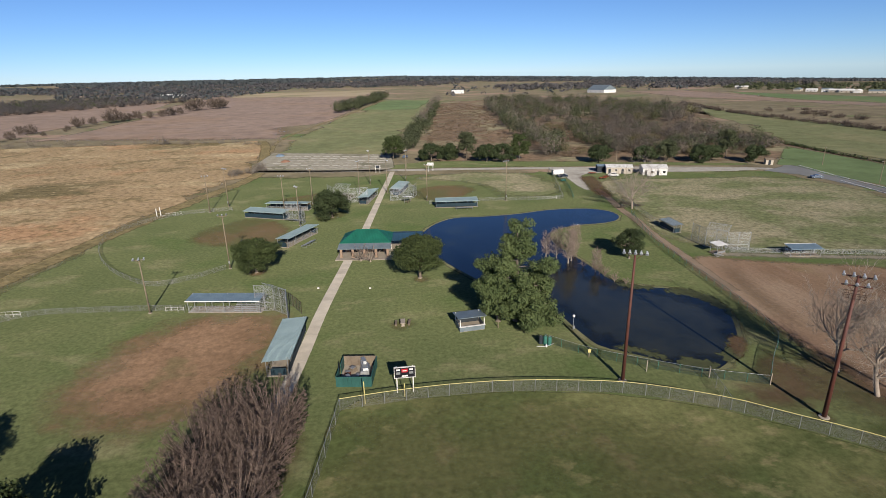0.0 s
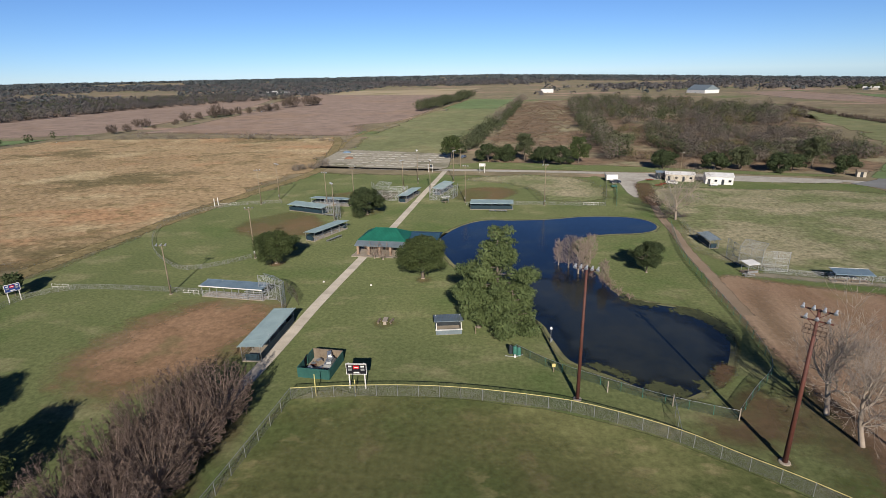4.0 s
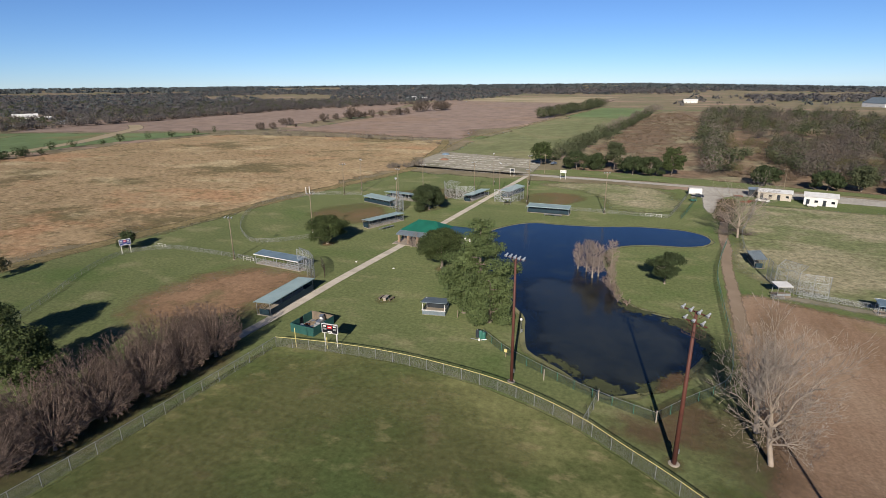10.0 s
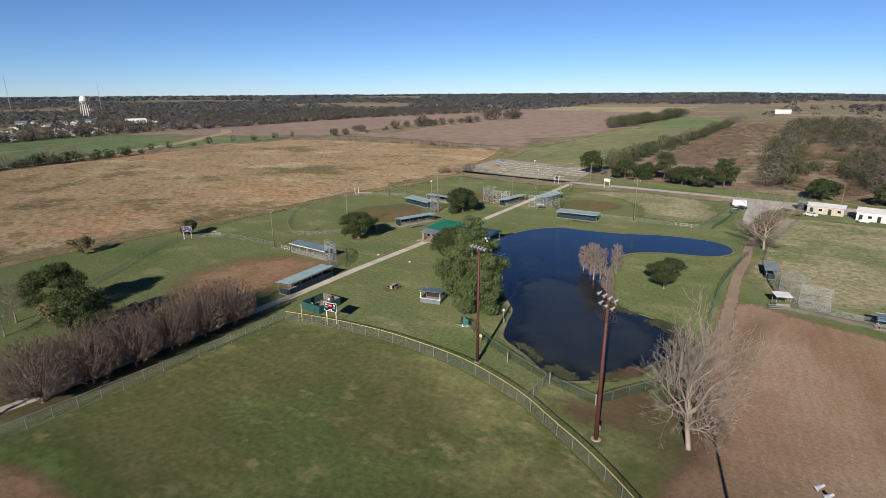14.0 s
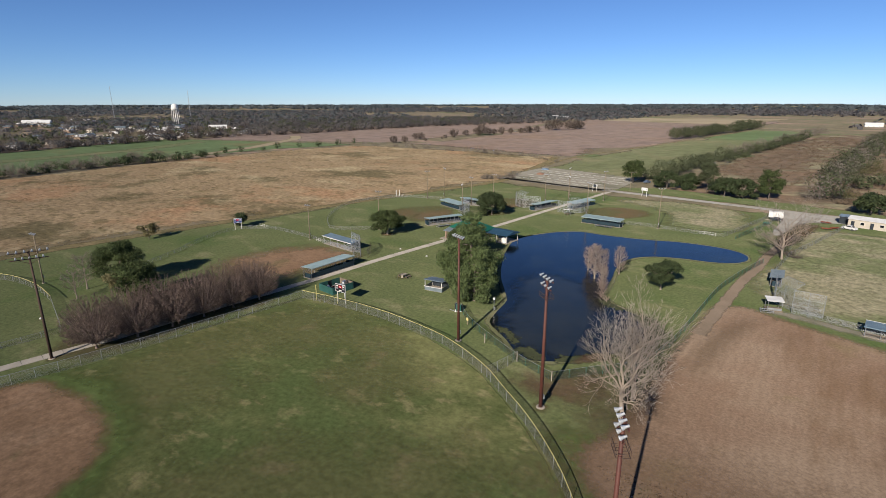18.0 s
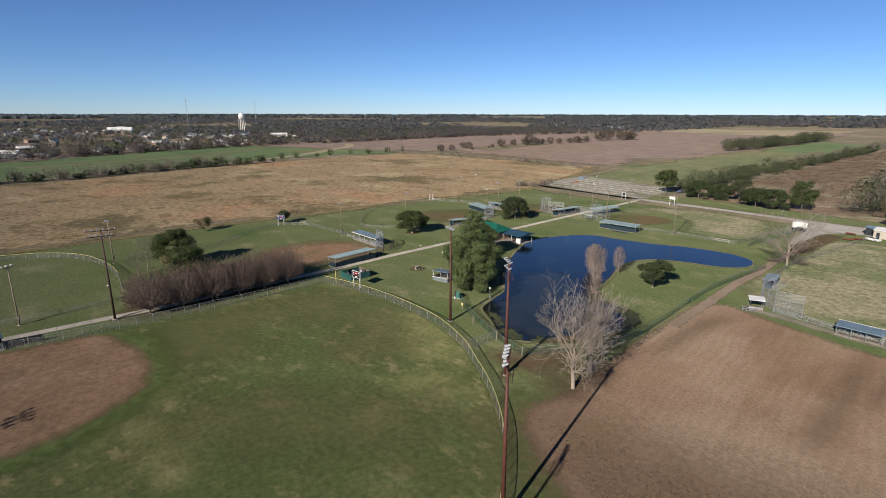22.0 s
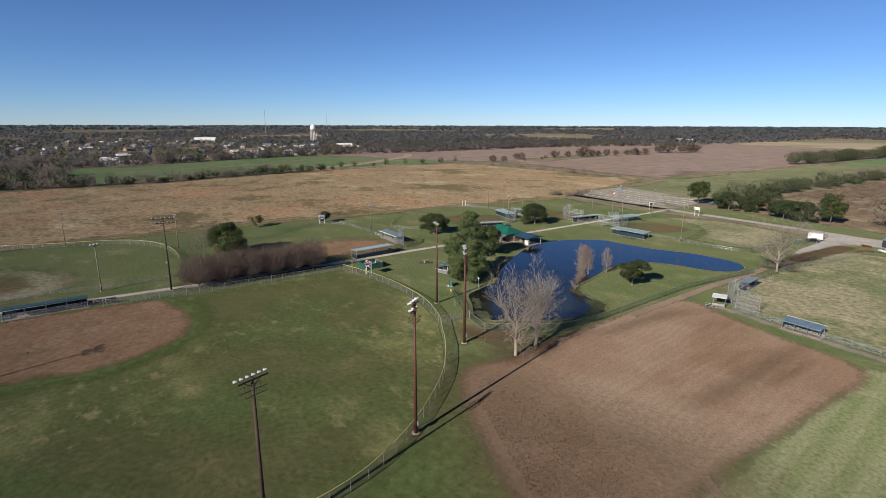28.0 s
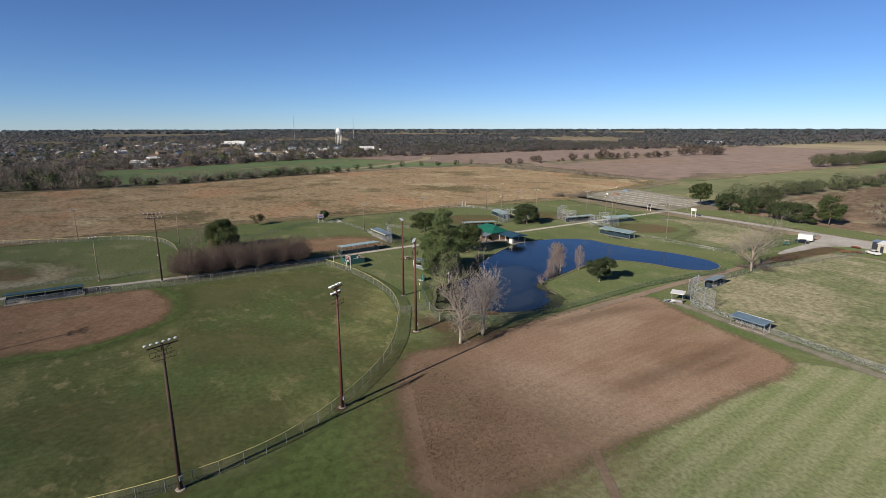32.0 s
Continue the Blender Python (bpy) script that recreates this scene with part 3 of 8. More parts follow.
def line_of(pts, step):
    """Points at even steps along a line."""
    p = np.array(pts, float)
    s = np.r_[0, np.cumsum(np.linalg.norm(np.diff(p, axis=0), axis=1))]
    n = max(1, round(s[-1] / step))
    q = np.linspace(0, s[-1], n + 1)
    return np.c_[np.interp(q, s, p[:, 0]), np.interp(q, s, p[:, 1])]


def zone(name, pts, z, material, soft=2.0, smooth=True, step=3.0, label="", category=""):
    """A stretch of ground cover with a soft border of that width, at a small height over the ground."""
    p = smooth_loop(pts, True, step) if smooth else np.array(pts, float)
    if (p[:, 0] * np.roll(p[:, 1], -1) - np.roll(p[:, 0], -1) * p[:, 1]).sum() < 0:
        p = p[::-1]
    t = np.roll(p, -1, 0) - np.roll(p, 1, 0)
    t /= np.linalg.norm(t, axis=1)[:, None] + 1e-9
    out = np.c_[t[:, 1], -t[:, 0]]
    n = len(p)
    outer = p + out * soft * 0.5

    def depth(q):
        """How far inside the border each point lies."""
        a, b = outer, np.roll(outer, -1, 0)
        best = np.full(len(q), 1e9)
        for k in range(n):
            d = b[k] - a[k]
            u = np.clip(((q - a[k]) @ d) / (d @ d + 1e-12), 0, 1)
            best = np.minimum(best, np.linalg.norm(q - a[k] - u[:, None] * d, axis=1))
        return best

    extra = np.concatenate([p, p - out * soft * 0.5])
    lo, hi = outer.min(0), outer.max(0)
    cell = max(soft * 0.6, (hi - lo).max() / 24, 0.4)
    grid = np.stack(np.meshgrid(np.arange(lo[0], hi[0], cell), np.arange(lo[1], hi[1], cell)), -1).reshape(-1, 2)
    extra = np.concatenate([extra, grid])
    side = np.zeros(len(extra), bool)
    for a, b in zip(outer, np.roll(outer, -1, 0)):
        cross = (a[1] > extra[:, 1]) != (b[1] > extra[:, 1])
        side ^= cross & (extra[:, 0] < (b[0] - a[0]) * (extra[:, 1] - a[1]) / (b[1] - a[1] + 1e-12) + a[0])
    far_in = depth(extra)
    extra = extra[side & (far_in > min(soft, 1.0) * 0.3)]
    cv, _, cf = geometry.delaunay_2d_cdt([Vector(q) for q in outer] + [Vector(q) for q in extra], [(i, (i + 1) % n) for i in range(n)], [], 1, 1e-4)[:3]
    co = np.array([(q.x, q.y) for q in cv])
    me = bpy.data.meshes.new(name)
    me.from_pydata([(*q, z) for q in co], [], [tuple(t3) for t3 in cf])
    at = me.attributes.new("edge", "FLOAT", "POINT")
    at.data.foreach_set("value", np.clip(depth(co) / soft, 0, 1).astype(np.float32))
    me.materials.append(material)
    return tagged(new(name, me), label, category, kind="structure")


def band(name, pts, width, z, material, soft=0.6, smooth=True, label="", category="", fade=0):
    """A strip of ground cover along a line: road, track or worn edge."""
    p = smooth_loop(pts, False, 3.0) if smooth else np.array(pts, float)
    t = np.gradient(p, axis=0)
    t /= np.linalg.norm(t, axis=1)[:, None]
    nrm = np.c_[-t[:, 1], t[:, 0]]
    offs, edge = (-width / 2 - soft / 2, -width / 2 + soft / 2, width / 2 - soft / 2, width / 2 + soft / 2), (0, 1, 1, 0)
    n = len(p)
    v = np.concatenate([np.c_[p + nrm * o, np.full(n, z)] for o in offs])
    f = [(k * n + i, (k) * n + i + 1, (k + 1) * n + i + 1, (k + 1) * n + i)[::-1] for k in range(3) for i in range(n - 1)]
    me = np_mesh(name, v, f)
    at = me.attributes.new("edge", "FLOAT", "POINT")
    ends = np.clip(np.minimum(np.arange(n), np.arange(n)[::-1]) / fade, 0, 1) if fade else np.ones(n)
    at.data.foreach_set("value", np.outer(np.array(edge), ends).ravel().astype(np.float32))
    me.materials.append(material)
    return tagged(new(name, me), label, category, kind="structure")


def wire_panel(name, pts, z0, z1, material, parent):
    """Woven wire hung along a line, with its weave in metres."""
    p = np.array(pts, float)
    s = np.r_[0, np.cumsum(np.linalg.norm(np.diff(p, axis=0), axis=1))]
    n = len(p)
    me = np_mesh(name, np.r_[np.c_[p, np.full(n, z0)], np.c_[p, np.full(n, z1)]], [(i, i + 1, n + i + 1, n + i) for i in range(n - 1)])
    uv = me.uv_layers.new(name="UVMap")
    co = []
    for i in range(n - 1):
        co += [s[i], z0, s[i + 1], z0, s[i + 1], z1, s[i], z1]
    uv.data.foreach_set("uv", co)
    return part(name, me, material, parent)


def bent_tube(name, pts, z, r, n=6):
    """One level tube bent along a plan line."""
    p = np.array(pts, float)
    t = np.gradient(p, axis=0)
    t /= np.linalg.norm(t, axis=1)[:, None]
    k = len(p)
    a = 2 * math.pi * np.arange(n) / n
    v = np.stack([p[:, :1] - t[:, 1:] * np.cos(a) * r, p[:, 1:] + t[:, :1] * np.cos(a) * r, np.tile(z + np.sin(a) * r, (k, 1))], 2).reshape(-1, 3)
    return np_mesh(name, v, [(i * n + j, i * n + (j + 1) % n, (i + 1) * n + (j + 1) % n, (i + 1) * n + j) for i in range(k - 1) for j in range(n)])


POSTS = {}


def post_mesh(r, h, material):
    key = (r, h, material.name)
    if key not in POSTS:
        g = G().lathe([(r, 0), (r, h), (r * 1.35, h), (r * 1.2, h + r), (r * 0.3, h + r * 1.6)], 8)
        POSTS[key] = g.mesh("post")
        POSTS[key].materials.append(material)
    return POSTS[key]


def fence(label, pts, h=1.8, spacing=3.05, wire=None, post=None, rail=None, rail_r=0.024, closed=False, smooth=True, mid=False, group="chain-link fences"):
    """A chain-link fence along a plan line, from its posts, rails and wire."""
    p = line_of(smooth_loop(pts, closed, 1.0) if smooth else np.array(pts, float), spacing)
    wire, post = wire or M_wire, post or M_galv
    rail = rail or post
    root = thing("chain_link_fence", pose(p[0][0], p[0][1], 0), label, "fence", group)
    q = p - p[0]
    me = post_mesh(0.038, h, post)
    for x, y in q:
        part("post", me, post, root, at=pose(x, y, 0))
    for zz, rr, nm in ((h, rail_r, "top_rail"),) + (((h * 0.5, 0.02, "middle_rail"),) if mid else ()):
        part(nm, bent_tube(nm, q, zz, rr), rail, root)
    wire_panel("wire_mesh", q, 0.04, h, wire, root)
    return root


# ---- trees ----
def tubes_np(segs, n=3):
    """Tapered tubes from rows of x0 y0 z0 x1 y1 z1 r0 r1."""
    s = np.array(segs, float)
    a, b, r0, r1 = s[:, :3], s[:, 3:6], s[:, 6], s[:, 7]
    d = b - a
    d /= np.linalg.norm(d, axis=1)[:, None] + 1e-9
    u = np.cross(d, np.where(np.abs(d[:, 2:]) > 0.9, [[1.0, 0, 0]], [[0, 0, 1.0]]))
    u /= np.linalg.norm(u, axis=1)[:, None]
    w = np.cross(d, u)
    k = len(s)
    v = np.empty((k, 2 * n, 3))
    for i in range(n):
        c, q = math.cos(2 * math.pi * i / n), math.sin(2 * math.pi * i / n)
        v[:, i] = a + (u * c + w * q) * r0[:, None]
        v[:, n + i] = b + (u * c + w * q) * r1[:, None]
    base = np.arange(k)[:, None] * 2 * n
    f = np.concatenate([base + np.array([[i, (i + 1) % n, n + (i + 1) % n, n + i]]) for i in range(n)])
    return v.reshape(-1, 3), f


def ribbons_np(segs, rng):
    """The finest twigs: one narrow tapered leaf of bark each, from rows of x0 y0 z0 x1 y1 z1 r0 r1."""
    q = np.array(segs, float)
    a, b = q[:, :3], q[:, 3:6]
    sd = np.cross(b - a, rng.normal(size=(len(q), 3)))
    sd /= np.linalg.norm(sd, axis=1)[:, None] + 1e-9
    v = np.stack([a - sd * q[:, 6:7], a + sd * q[:, 6:7], b + sd * q[:, 7:8], b - sd * q[:, 7:8]], 1).reshape(-1, 3)
    return v, np.arange(len(v)).reshape(-1, 4)


def grow(rng, segs, p, d, length, r, level, spec):
    """One limb of a bare tree and all that grows from it. spec: per level (children, length ratio, spread, upward pull)."""
    steps = 4 if level == 0 else 3
    pts = [p]
    for i in range(steps):
        d = d + rng.normal(0, 0.10 if level else 0.04, 3)
        d[2] += spec[level][3] * 0.3
        d = d / np.linalg.norm(d)
        pts.append(pts[-1] + d * length / steps)
    taper = 0.55
    for i in range(steps):
        segs[min(level, 2)].append((*pts[i], *pts[i + 1], r * (1 - (1 - taper) * i / steps), r * (1 - (1 - taper) * (i + 1) / steps)))
    if level + 1 >= len(spec):
        return
    kids, ratio, spread, pull = spec[level][:4]
    for c in range(kids):
        f = rng.uniform(0.35 if level else spec[0][4], 1.0) if c else 1.0
        k = min(int(f * steps), steps - 1)
        at = pts[k] + (pts[k + 1] - pts[k]) * (f * steps - k)
        ang = 2 * math.pi * (c / kids + rng.uniform(-0.1, 0.1)) + level
        side = np.cross(d, [0.3, 0.2, 1.0])
        side /= np.linalg.norm(side) + 1e-9
        other = np.cross(d, side)
        nd = d * math.cos(spread) + (side * math.cos(ang) + other * math.sin(ang)) * math.sin(spread * rng.uniform(0.7, 1.25))
        nd[2] += pull
        nd /= np.linalg.norm(nd)
        grow(rng, segs, at, nd, length * ratio * rng.uniform(0.75, 1.15), r * (0.62 if c == 0 else 0.5) * rng.uniform(0.85, 1.1), level + 1, spec)


def bare_tree(name, seed, height, trunk_r, spec, bark, twig, m, label, group="", thin=0.010):
    rng = np.random.default_rng(seed)
    segs = {0: [], 1: [], 2: []}
    grow(rng, segs, np.zeros(3), np.array([0.0, 0, 1]), 1.0, trunk_r / height, 0, spec)
    top = max(s[5] for lv in segs.values() for s in lv)
    root = thing(name, m, label, "tree", group)
    for lv, nm, mm, n in ((0, "trunk", bark, 8), (1, "branchwork", bark, 5), (2, "crown", twig, 3)):
        s = np.array(segs[lv])
        s[:, :6] *= height / top
        s[:, 6:] *= height / top
        s[:, 6:] = np.maximum(s[:, 6:], thin)
        part(nm, np_mesh(nm, *tubes_np(s, n)), mm, root)
    return root


def fan_tree(name, seed, height, width, stems, sides, twigs, bark, twig, m, label, group=""):
    """A bare tree whose stems fan from a short trunk into a round crown with a soft skin of fine twigs."""
    rng = np.random.default_rng(seed)
    root = thing(name, m, label, "tree", group)
    h0 = 0.13 * height
    g = G().tube((0, 0, -0.05), (0, 0, 0.25), 0.30, 0.20, 9).tube((0, 0, 0.2), (0, 0, h0), 0.20, 0.17, 9)
    part("trunk", g, bark, root, smooth=True)
    main, fine, thin = [], [], []
    ph = rng.uniform(0, 6.28, 4)

    def inner(p):
        """Keeps a twig's end within the round crown."""
        q = np.array([p[0] / (width / 2), p[1] / (width / 2), (p[2] - 0.5 * height) / (0.5 * height)])
        k = np.linalg.norm(q)
        return p if k < 1.04 else np.array([p[0] / k * 1.04, p[1] / k * 1.04, 0.5 * height + (p[2] - 0.5 * height) / k * 1.04])

    for i in range(stems):
        a, u = 2.39996 * i + rng.uniform(-0.15, 0.15), 0.97 - 1.55 * ((i + 0.5) / stems) ** 0.85
        q = math.sqrt(1 - u * u)
        lobe = 1 + 0.07 * math.sin(3 * a + ph[0]) + 0.06 * math.sin(5 * u + ph[1] + 2 * a) + rng.uniform(-0.05, 0.03)
        tip = np.array([math.cos(a) * width / 2 * q * lobe, math.sin(a) * width / 2 * q * lobe, height * (0.48 + 0.50 * u * (lobe if u > 0 else 0.8))])
        base = np.array([math.cos(a) * 0.10, math.sin(a) * 0.10, h0 * rng.uniform(0.75, 1.1)])
        knee = base + (tip - base) * 0.5 + np.array([math.cos(a) * 0.05 * width * q, math.sin(a) * 0.05 * width * q, -0.02 * height * u]) + rng.normal(0, 0.12, 3)
        w = np.linspace(0, 1, 7)[:, None]
        pts = (1 - w) ** 2 * base + 2 * w * (1 - w) * knee + w * w * tip + rng.normal(0, 0.05, (7, 3)) * w
        r = 0.016 + 0.065 * (1 - w[:, 0]) ** 1.6
        main += [(*pts[k], *pts[k + 1], r[k], r[k + 1]) for k in range(5)]
        fine.append((*pts[5], *pts[6], r[5], r[6]))
        for s in range(sides):
            f = 0.30 + 0.70 * ((s + rng.random()) / sides) ** 0.6
            k = min(int(f * 6), 5)
            at = pts[k] + (pts[k + 1] - pts[k]) * (f * 6 - k)
            d = (pts[k + 1] - pts[k]) / np.linalg.norm(pts[k + 1] - pts[k])
            nd = d * 0.8 + rng.normal(0, 0.5, 3)
            nd /= np.linalg.norm(nd)
            ln = height * rng.uniform(0.05, 0.09) * (1.3 - 0.7 * f)
            e = inner(at + nd * ln)
            thin.append((*at, *e, 0.026, 0.016))
            for t in range(twigs):
                b = at + (e - at) * rng.uniform(0.15, 1.0)
                td = nd * 0.9 + rng.normal(0, 0.45, 3)
                td /= np.linalg.norm(td)
                thin.append((*b, *inner(b + td * ln * rng.uniform(0.4, 0.9)), 0.015, 0.008))
    part("branchwork", np_mesh("branchwork", *tubes_np(main, 3)), bark, root)
    (v1, f1), (v2, f2) = tubes_np(fine, 3), ribbons_np(thin, rng)
    part("crown", np_mesh("crown", np.r_[v1, v2], np.r_[f1, f2 + len(v1)]), twig, root)
    return root


def oval_tree(name, seed, height, width, limbs, sides, twigs, bark, twig, m, label, group="", low=0.24):
    """A bare tree with a straight leader and rising limbs that make an oval crown."""
    rng = np.random.default_rng(seed)
    root = thing(name, m, label, "tree", group)
    r0 = height * 0.021

    def stem(f):
        return np.array([0, 0, height * 0.94 * f])

    g = G().lathe([(r0 * 1.6, -0.1), (r0 * 1.25, 0.25)] + [(r0 * (1 - 0.115 * k) * rng.uniform(0.95, 1.05), height * 0.94 * (0.05 + 0.95 * k / 8)) for k in range(9)], 9)
    part("trunk", g, bark, root, smooth=True)
    main, fine = [], []
    for i in range(limbs):
        f = low + (0.96 - low) * (i + rng.random()) / limbs
        u = (f - low) / (1 - low)
        reach = width / 2 * math.sqrt(max(0.02, 1 - ((u - 0.30) / 0.74) ** 2)) * rng.uniform(0.72, 1.05)
        a = 2.39996 * i + rng.uniform(-0.5, 0.5)
        out = np.array([math.cos(a), math.sin(a), 0])
        base = stem(f)
        tip = base + out * reach + np.array([0, 0, reach * rng.uniform(0.65, 1.15) * (1.15 - 0.5 * (1 - u))])
        tip[2] = min(tip[2], height)
        knee = base + out * reach * 0.55 + np.array([0, 0, (tip[2] - base[2]) * 0.25])
        w = np.linspace(0, 1, 7)[:, None]
        pts = (1 - w) ** 2 * base + 2 * w * (1 - w) * knee + w * w * tip + rng.normal(0, 0.03 * reach, (7, 3)) * np.minimum(w * 2, 1)
        r = r0 * 0.42 * (1 - 0.5 * u) * (1 - 0.86 * w[:, 0])
        main += [(*pts[k], *pts[k + 1], max(r[k], 0.018), max(r[k + 1], 0.014)) for k in range(6)]
        for s in range(sides):
            q = 0.22 + 0.78 * (s + rng.random()) / sides
            k = min(int(q * 6), 5)
            at = pts[k] + (pts[k + 1] - pts[k]) * (q * 6 - k)
            d = (pts[k + 1] - pts[k]) / np.linalg.norm(pts[k + 1] - pts[k])
            nd = d * 0.7 + rng.normal(0, 0.5, 3) + np.array([0, 0, 0.2])
            nd /= np.linalg.norm(nd)
            ln = reach * rng.uniform(0.28, 0.5) * (1.25 - 0.7 * q) + 0.3
            bend = at + nd * ln * 0.5 + rng.normal(0, 0.08 * ln, 3)
            e = bend + (nd + np.array([0, 0, 0.3]) + rng.normal(0, 0.2, 3)) * ln * 0.5
            main.append((*at, *bend, 0.036, 0.028))
            fine.append((*bend, *e, 0.028, 0.016))
            for t in range(twigs):
                b = at + (bend - at) * rng.uniform(0.3, 1) if t % 3 == 0 else bend + (e - bend) * rng.uniform(0, 1)
                td = nd + rng.normal(0, 0.6, 3)
                td /= np.linalg.norm(td)
                c = b + td * ln * rng.uniform(0.2, 0.5)
                fine.append((*b, *c, 0.017, 0.011))
                fine.append((*c, *(c + (td + rng.normal(0, 0.5, 3)) * ln * 0.2), 0.012, 0.008))
    part("branchwork", np_mesh("branchwork", *tubes_np(main, 5)), bark, root)
    part("crown", np_mesh("crown", *tubes_np(fine, 3)), twig, root)
    return root


def fork_tree(name, seed, height, width, bark, twig, m, label, group="", low=0.30, levels=6, pull=0.10):
    """A big bare tree: a pale trunk that forks again and again into winding limbs and hooked twigs."""
    rng = np.random.default_rng(seed)
    segs = [[] for _ in range(levels + 1)]

    def limb(p, d, ln, r, lv):
        steps = 4 if lv < 3 else 3
        pts, dirs = [p], [d]
        for i in range(steps):
            d = d + rng.normal(0, 0.05 if lv == 0 else 0.19, 3)
            d[2] += 0 if lv == 0 else pull * (1.0 if d[2] < 0.7 else 0.2)
            d = d / np.linalg.norm(d)
            pts.append(pts[-1] + d * ln / steps)
            dirs.append(d)
        end = r * (0.80 if lv == 0 else 0.55)
        for i in range(steps):
            segs[lv].append((*pts[i], *pts[i + 1], max(r + (end - r) * i / steps, 0.0006), max(r + (end - r) * (i + 1) / steps, 0.0006)))
        if lv >= levels:
            return
        forks = 3 if lv == 0 else 2
        turn = rng.uniform(0, 6.28)
        kids = [(1.0, rng.uniform(0.18, 0.38), turn + 2 * math.pi * k / forks, 0.72) for k in range(forks)]
        kids += [(rng.uniform(0.5, 0.95) if lv == 0 else rng.uniform(0.2, 0.9), rng.uniform(0.65, 1.1), turn + 1.1 + 2.4 * k, 0.48) for k in range(4 if lv == 0 else 2 if lv < 3 else 1)]
        for f, spread, az, thick in kids:
            k = min(int(f * steps), steps - 1)
            at, dd = pts[k] + (pts[k + 1] - pts[k]) * (f * steps - k), dirs[k + 1]
            side = np.cross(dd, [0.31, 0.22, 1.0] if abs(dd[2]) < 0.95 else [1.0, 0.2, 0])
            side /= np.linalg.norm(side)
            nd = dd * math.cos(spread) + (side * math.cos(az) + np.cross(dd, side) * math.sin(az)) * math.sin(spread)
            main = f == 1.0
            limb(at, nd / np.linalg.norm(nd), ln * ((0.86 if lv == 0 else 0.78) if main else 0.62) * rng.uniform(0.8, 1.15), end * (thick + (0.15 if main and lv else 0)) if main else r * thick, lv + 1)

    limb(np.zeros(3), np.array([0.03, 0.02, 1.0]), low, 0.019, 0)
    al = np.concatenate([np.array(q) for q in segs])
    ends = np.r_[al[:, :3], al[:, 3:6]]
    top = np.percentile(ends[:, 2], 99.3)
    mid = (np.percentile(ends[:, :2], 97, axis=0) + np.percentile(ends[:, :2], 3, axis=0)) / 2
    wide = (np.percentile(ends[:, :2], 98, axis=0) - np.percentile(ends[:, :2], 2, axis=0)).mean()
    kz, kx = height / top, width / wide
    root = thing(name, m, label, "tree", group)

    def shaped(rows):
        q = np.array(rows, float)
        for o in (0, 3):
            lift = np.clip(q[:, o + 2] / (low * 1.2), 0, 1)[:, None]
            q[:, o:o + 2] = (q[:, o:o + 2] - mid * lift) * kx
            q[:, o + 2] *= kz
        q[:, 6:] = np.maximum(q[:, 6:] * height, 0.013)
        return q

    for nm, rows, mm, n in (("trunk", segs[0], bark, 10), ("branchwork", segs[1] + segs[2] + segs[3], bark, 6), ("crown", None, twig, 3)):
        if rows:
            v, f = tubes_np(shaped(rows), n)
        else:
            (v1, f1), (v2, f2) = tubes_np(shaped(sum(segs[4:6], [])), 3), ribbons_np(shaped(sum(segs[6:], [])) * np.array([1] * 6 + [1.3, 1.0]), rng)
            v, f = np.r_[v1, v2], np.r_[f1, f2 + len(v1)]
        part(nm, np_mesh(nm, v, f), mm, root, smooth=n > 4)
    return root


def leaves_np(rng, blobs, n, size, flat=0.0, shell=0.55):
    """Leaf sprays: small turned squares in and on a heap of ellipsoids (x, y, z, rx, ry, rz)."""
    b = np.array(blobs, float)
    vol = b[:, 3] * b[:, 4] * b[:, 5]
    k = rng.choice(len(b), n, p=vol ** 0.75 / (vol ** 0.75).sum())
    d = rng.normal(size=(n, 3))
    d /= np.linalg.norm(d, axis=1)[:, None]
    rr = shell + (1.06 - shell) * rng.random(n) ** 0.6
    c = b[k, :3] + d * b[k, 3:] * rr[:, None]
    c += rng.normal(0, 0.15, (n, 3)) * b[k, 3:].mean(1)[:, None]
    nm = d * 1.0 + rng.normal(0, 0.55, (n, 3))
    nm[:, 2] += flat
    nm /= np.linalg.norm(nm, axis=1)[:, None]
    u = np.cross(nm, rng.normal(size=(n, 3)))
    u /= np.linalg.norm(u, axis=1)[:, None]
    w = np.cross(nm, u)
    s = (size * rng.uniform(0.55, 1.3, n))[:, None]
    t = s * rng.uniform(0.5, 1.0, n)[:, None]
    v = np.stack([c - u * s - w * t * 0.4, c + u * s * 0.3 - w * t, c + u * s + w * t * 0.5, c - u * s * 0.4 + w * t], 1).reshape(-1, 3)
    return v, np.arange(4 * n).reshape(-1, 4)


def crown_blobs(rng, height, width, low, count, size, waist=False):
    """Clumps that make an uneven round crown from the height low to the top."""
    out = []
    for i in range(count):
        a, h = rng.uniform(0, 2 * math.pi), rng.random() ** 0.8
        z = low + (height - low) * (0.12 + 0.80 * h)
        reach = width / 2 * math.sqrt(max(0.05, 1 - (abs(h - 0.35) / 0.72) ** 2)) * rng.uniform(0.45, 0.95)
        if waist and h > 0.60:
            h = 0.74 + 0.26 * rng.random() if h > 0.68 else 0.6
            z, reach = low + (height - low) * h, width * 0.27 * rng.uniform(0.1, 1.0)
        s = size * rng.uniform(0.7, 1.3)
        out.append((reach * math.cos(a), reach * math.sin(a), min(z, height - s * 0.7), s * rng.uniform(0.8, 1.3), s * rng.uniform(0.8, 1.3), s * rng.uniform(0.5, 0.8)))
    return out


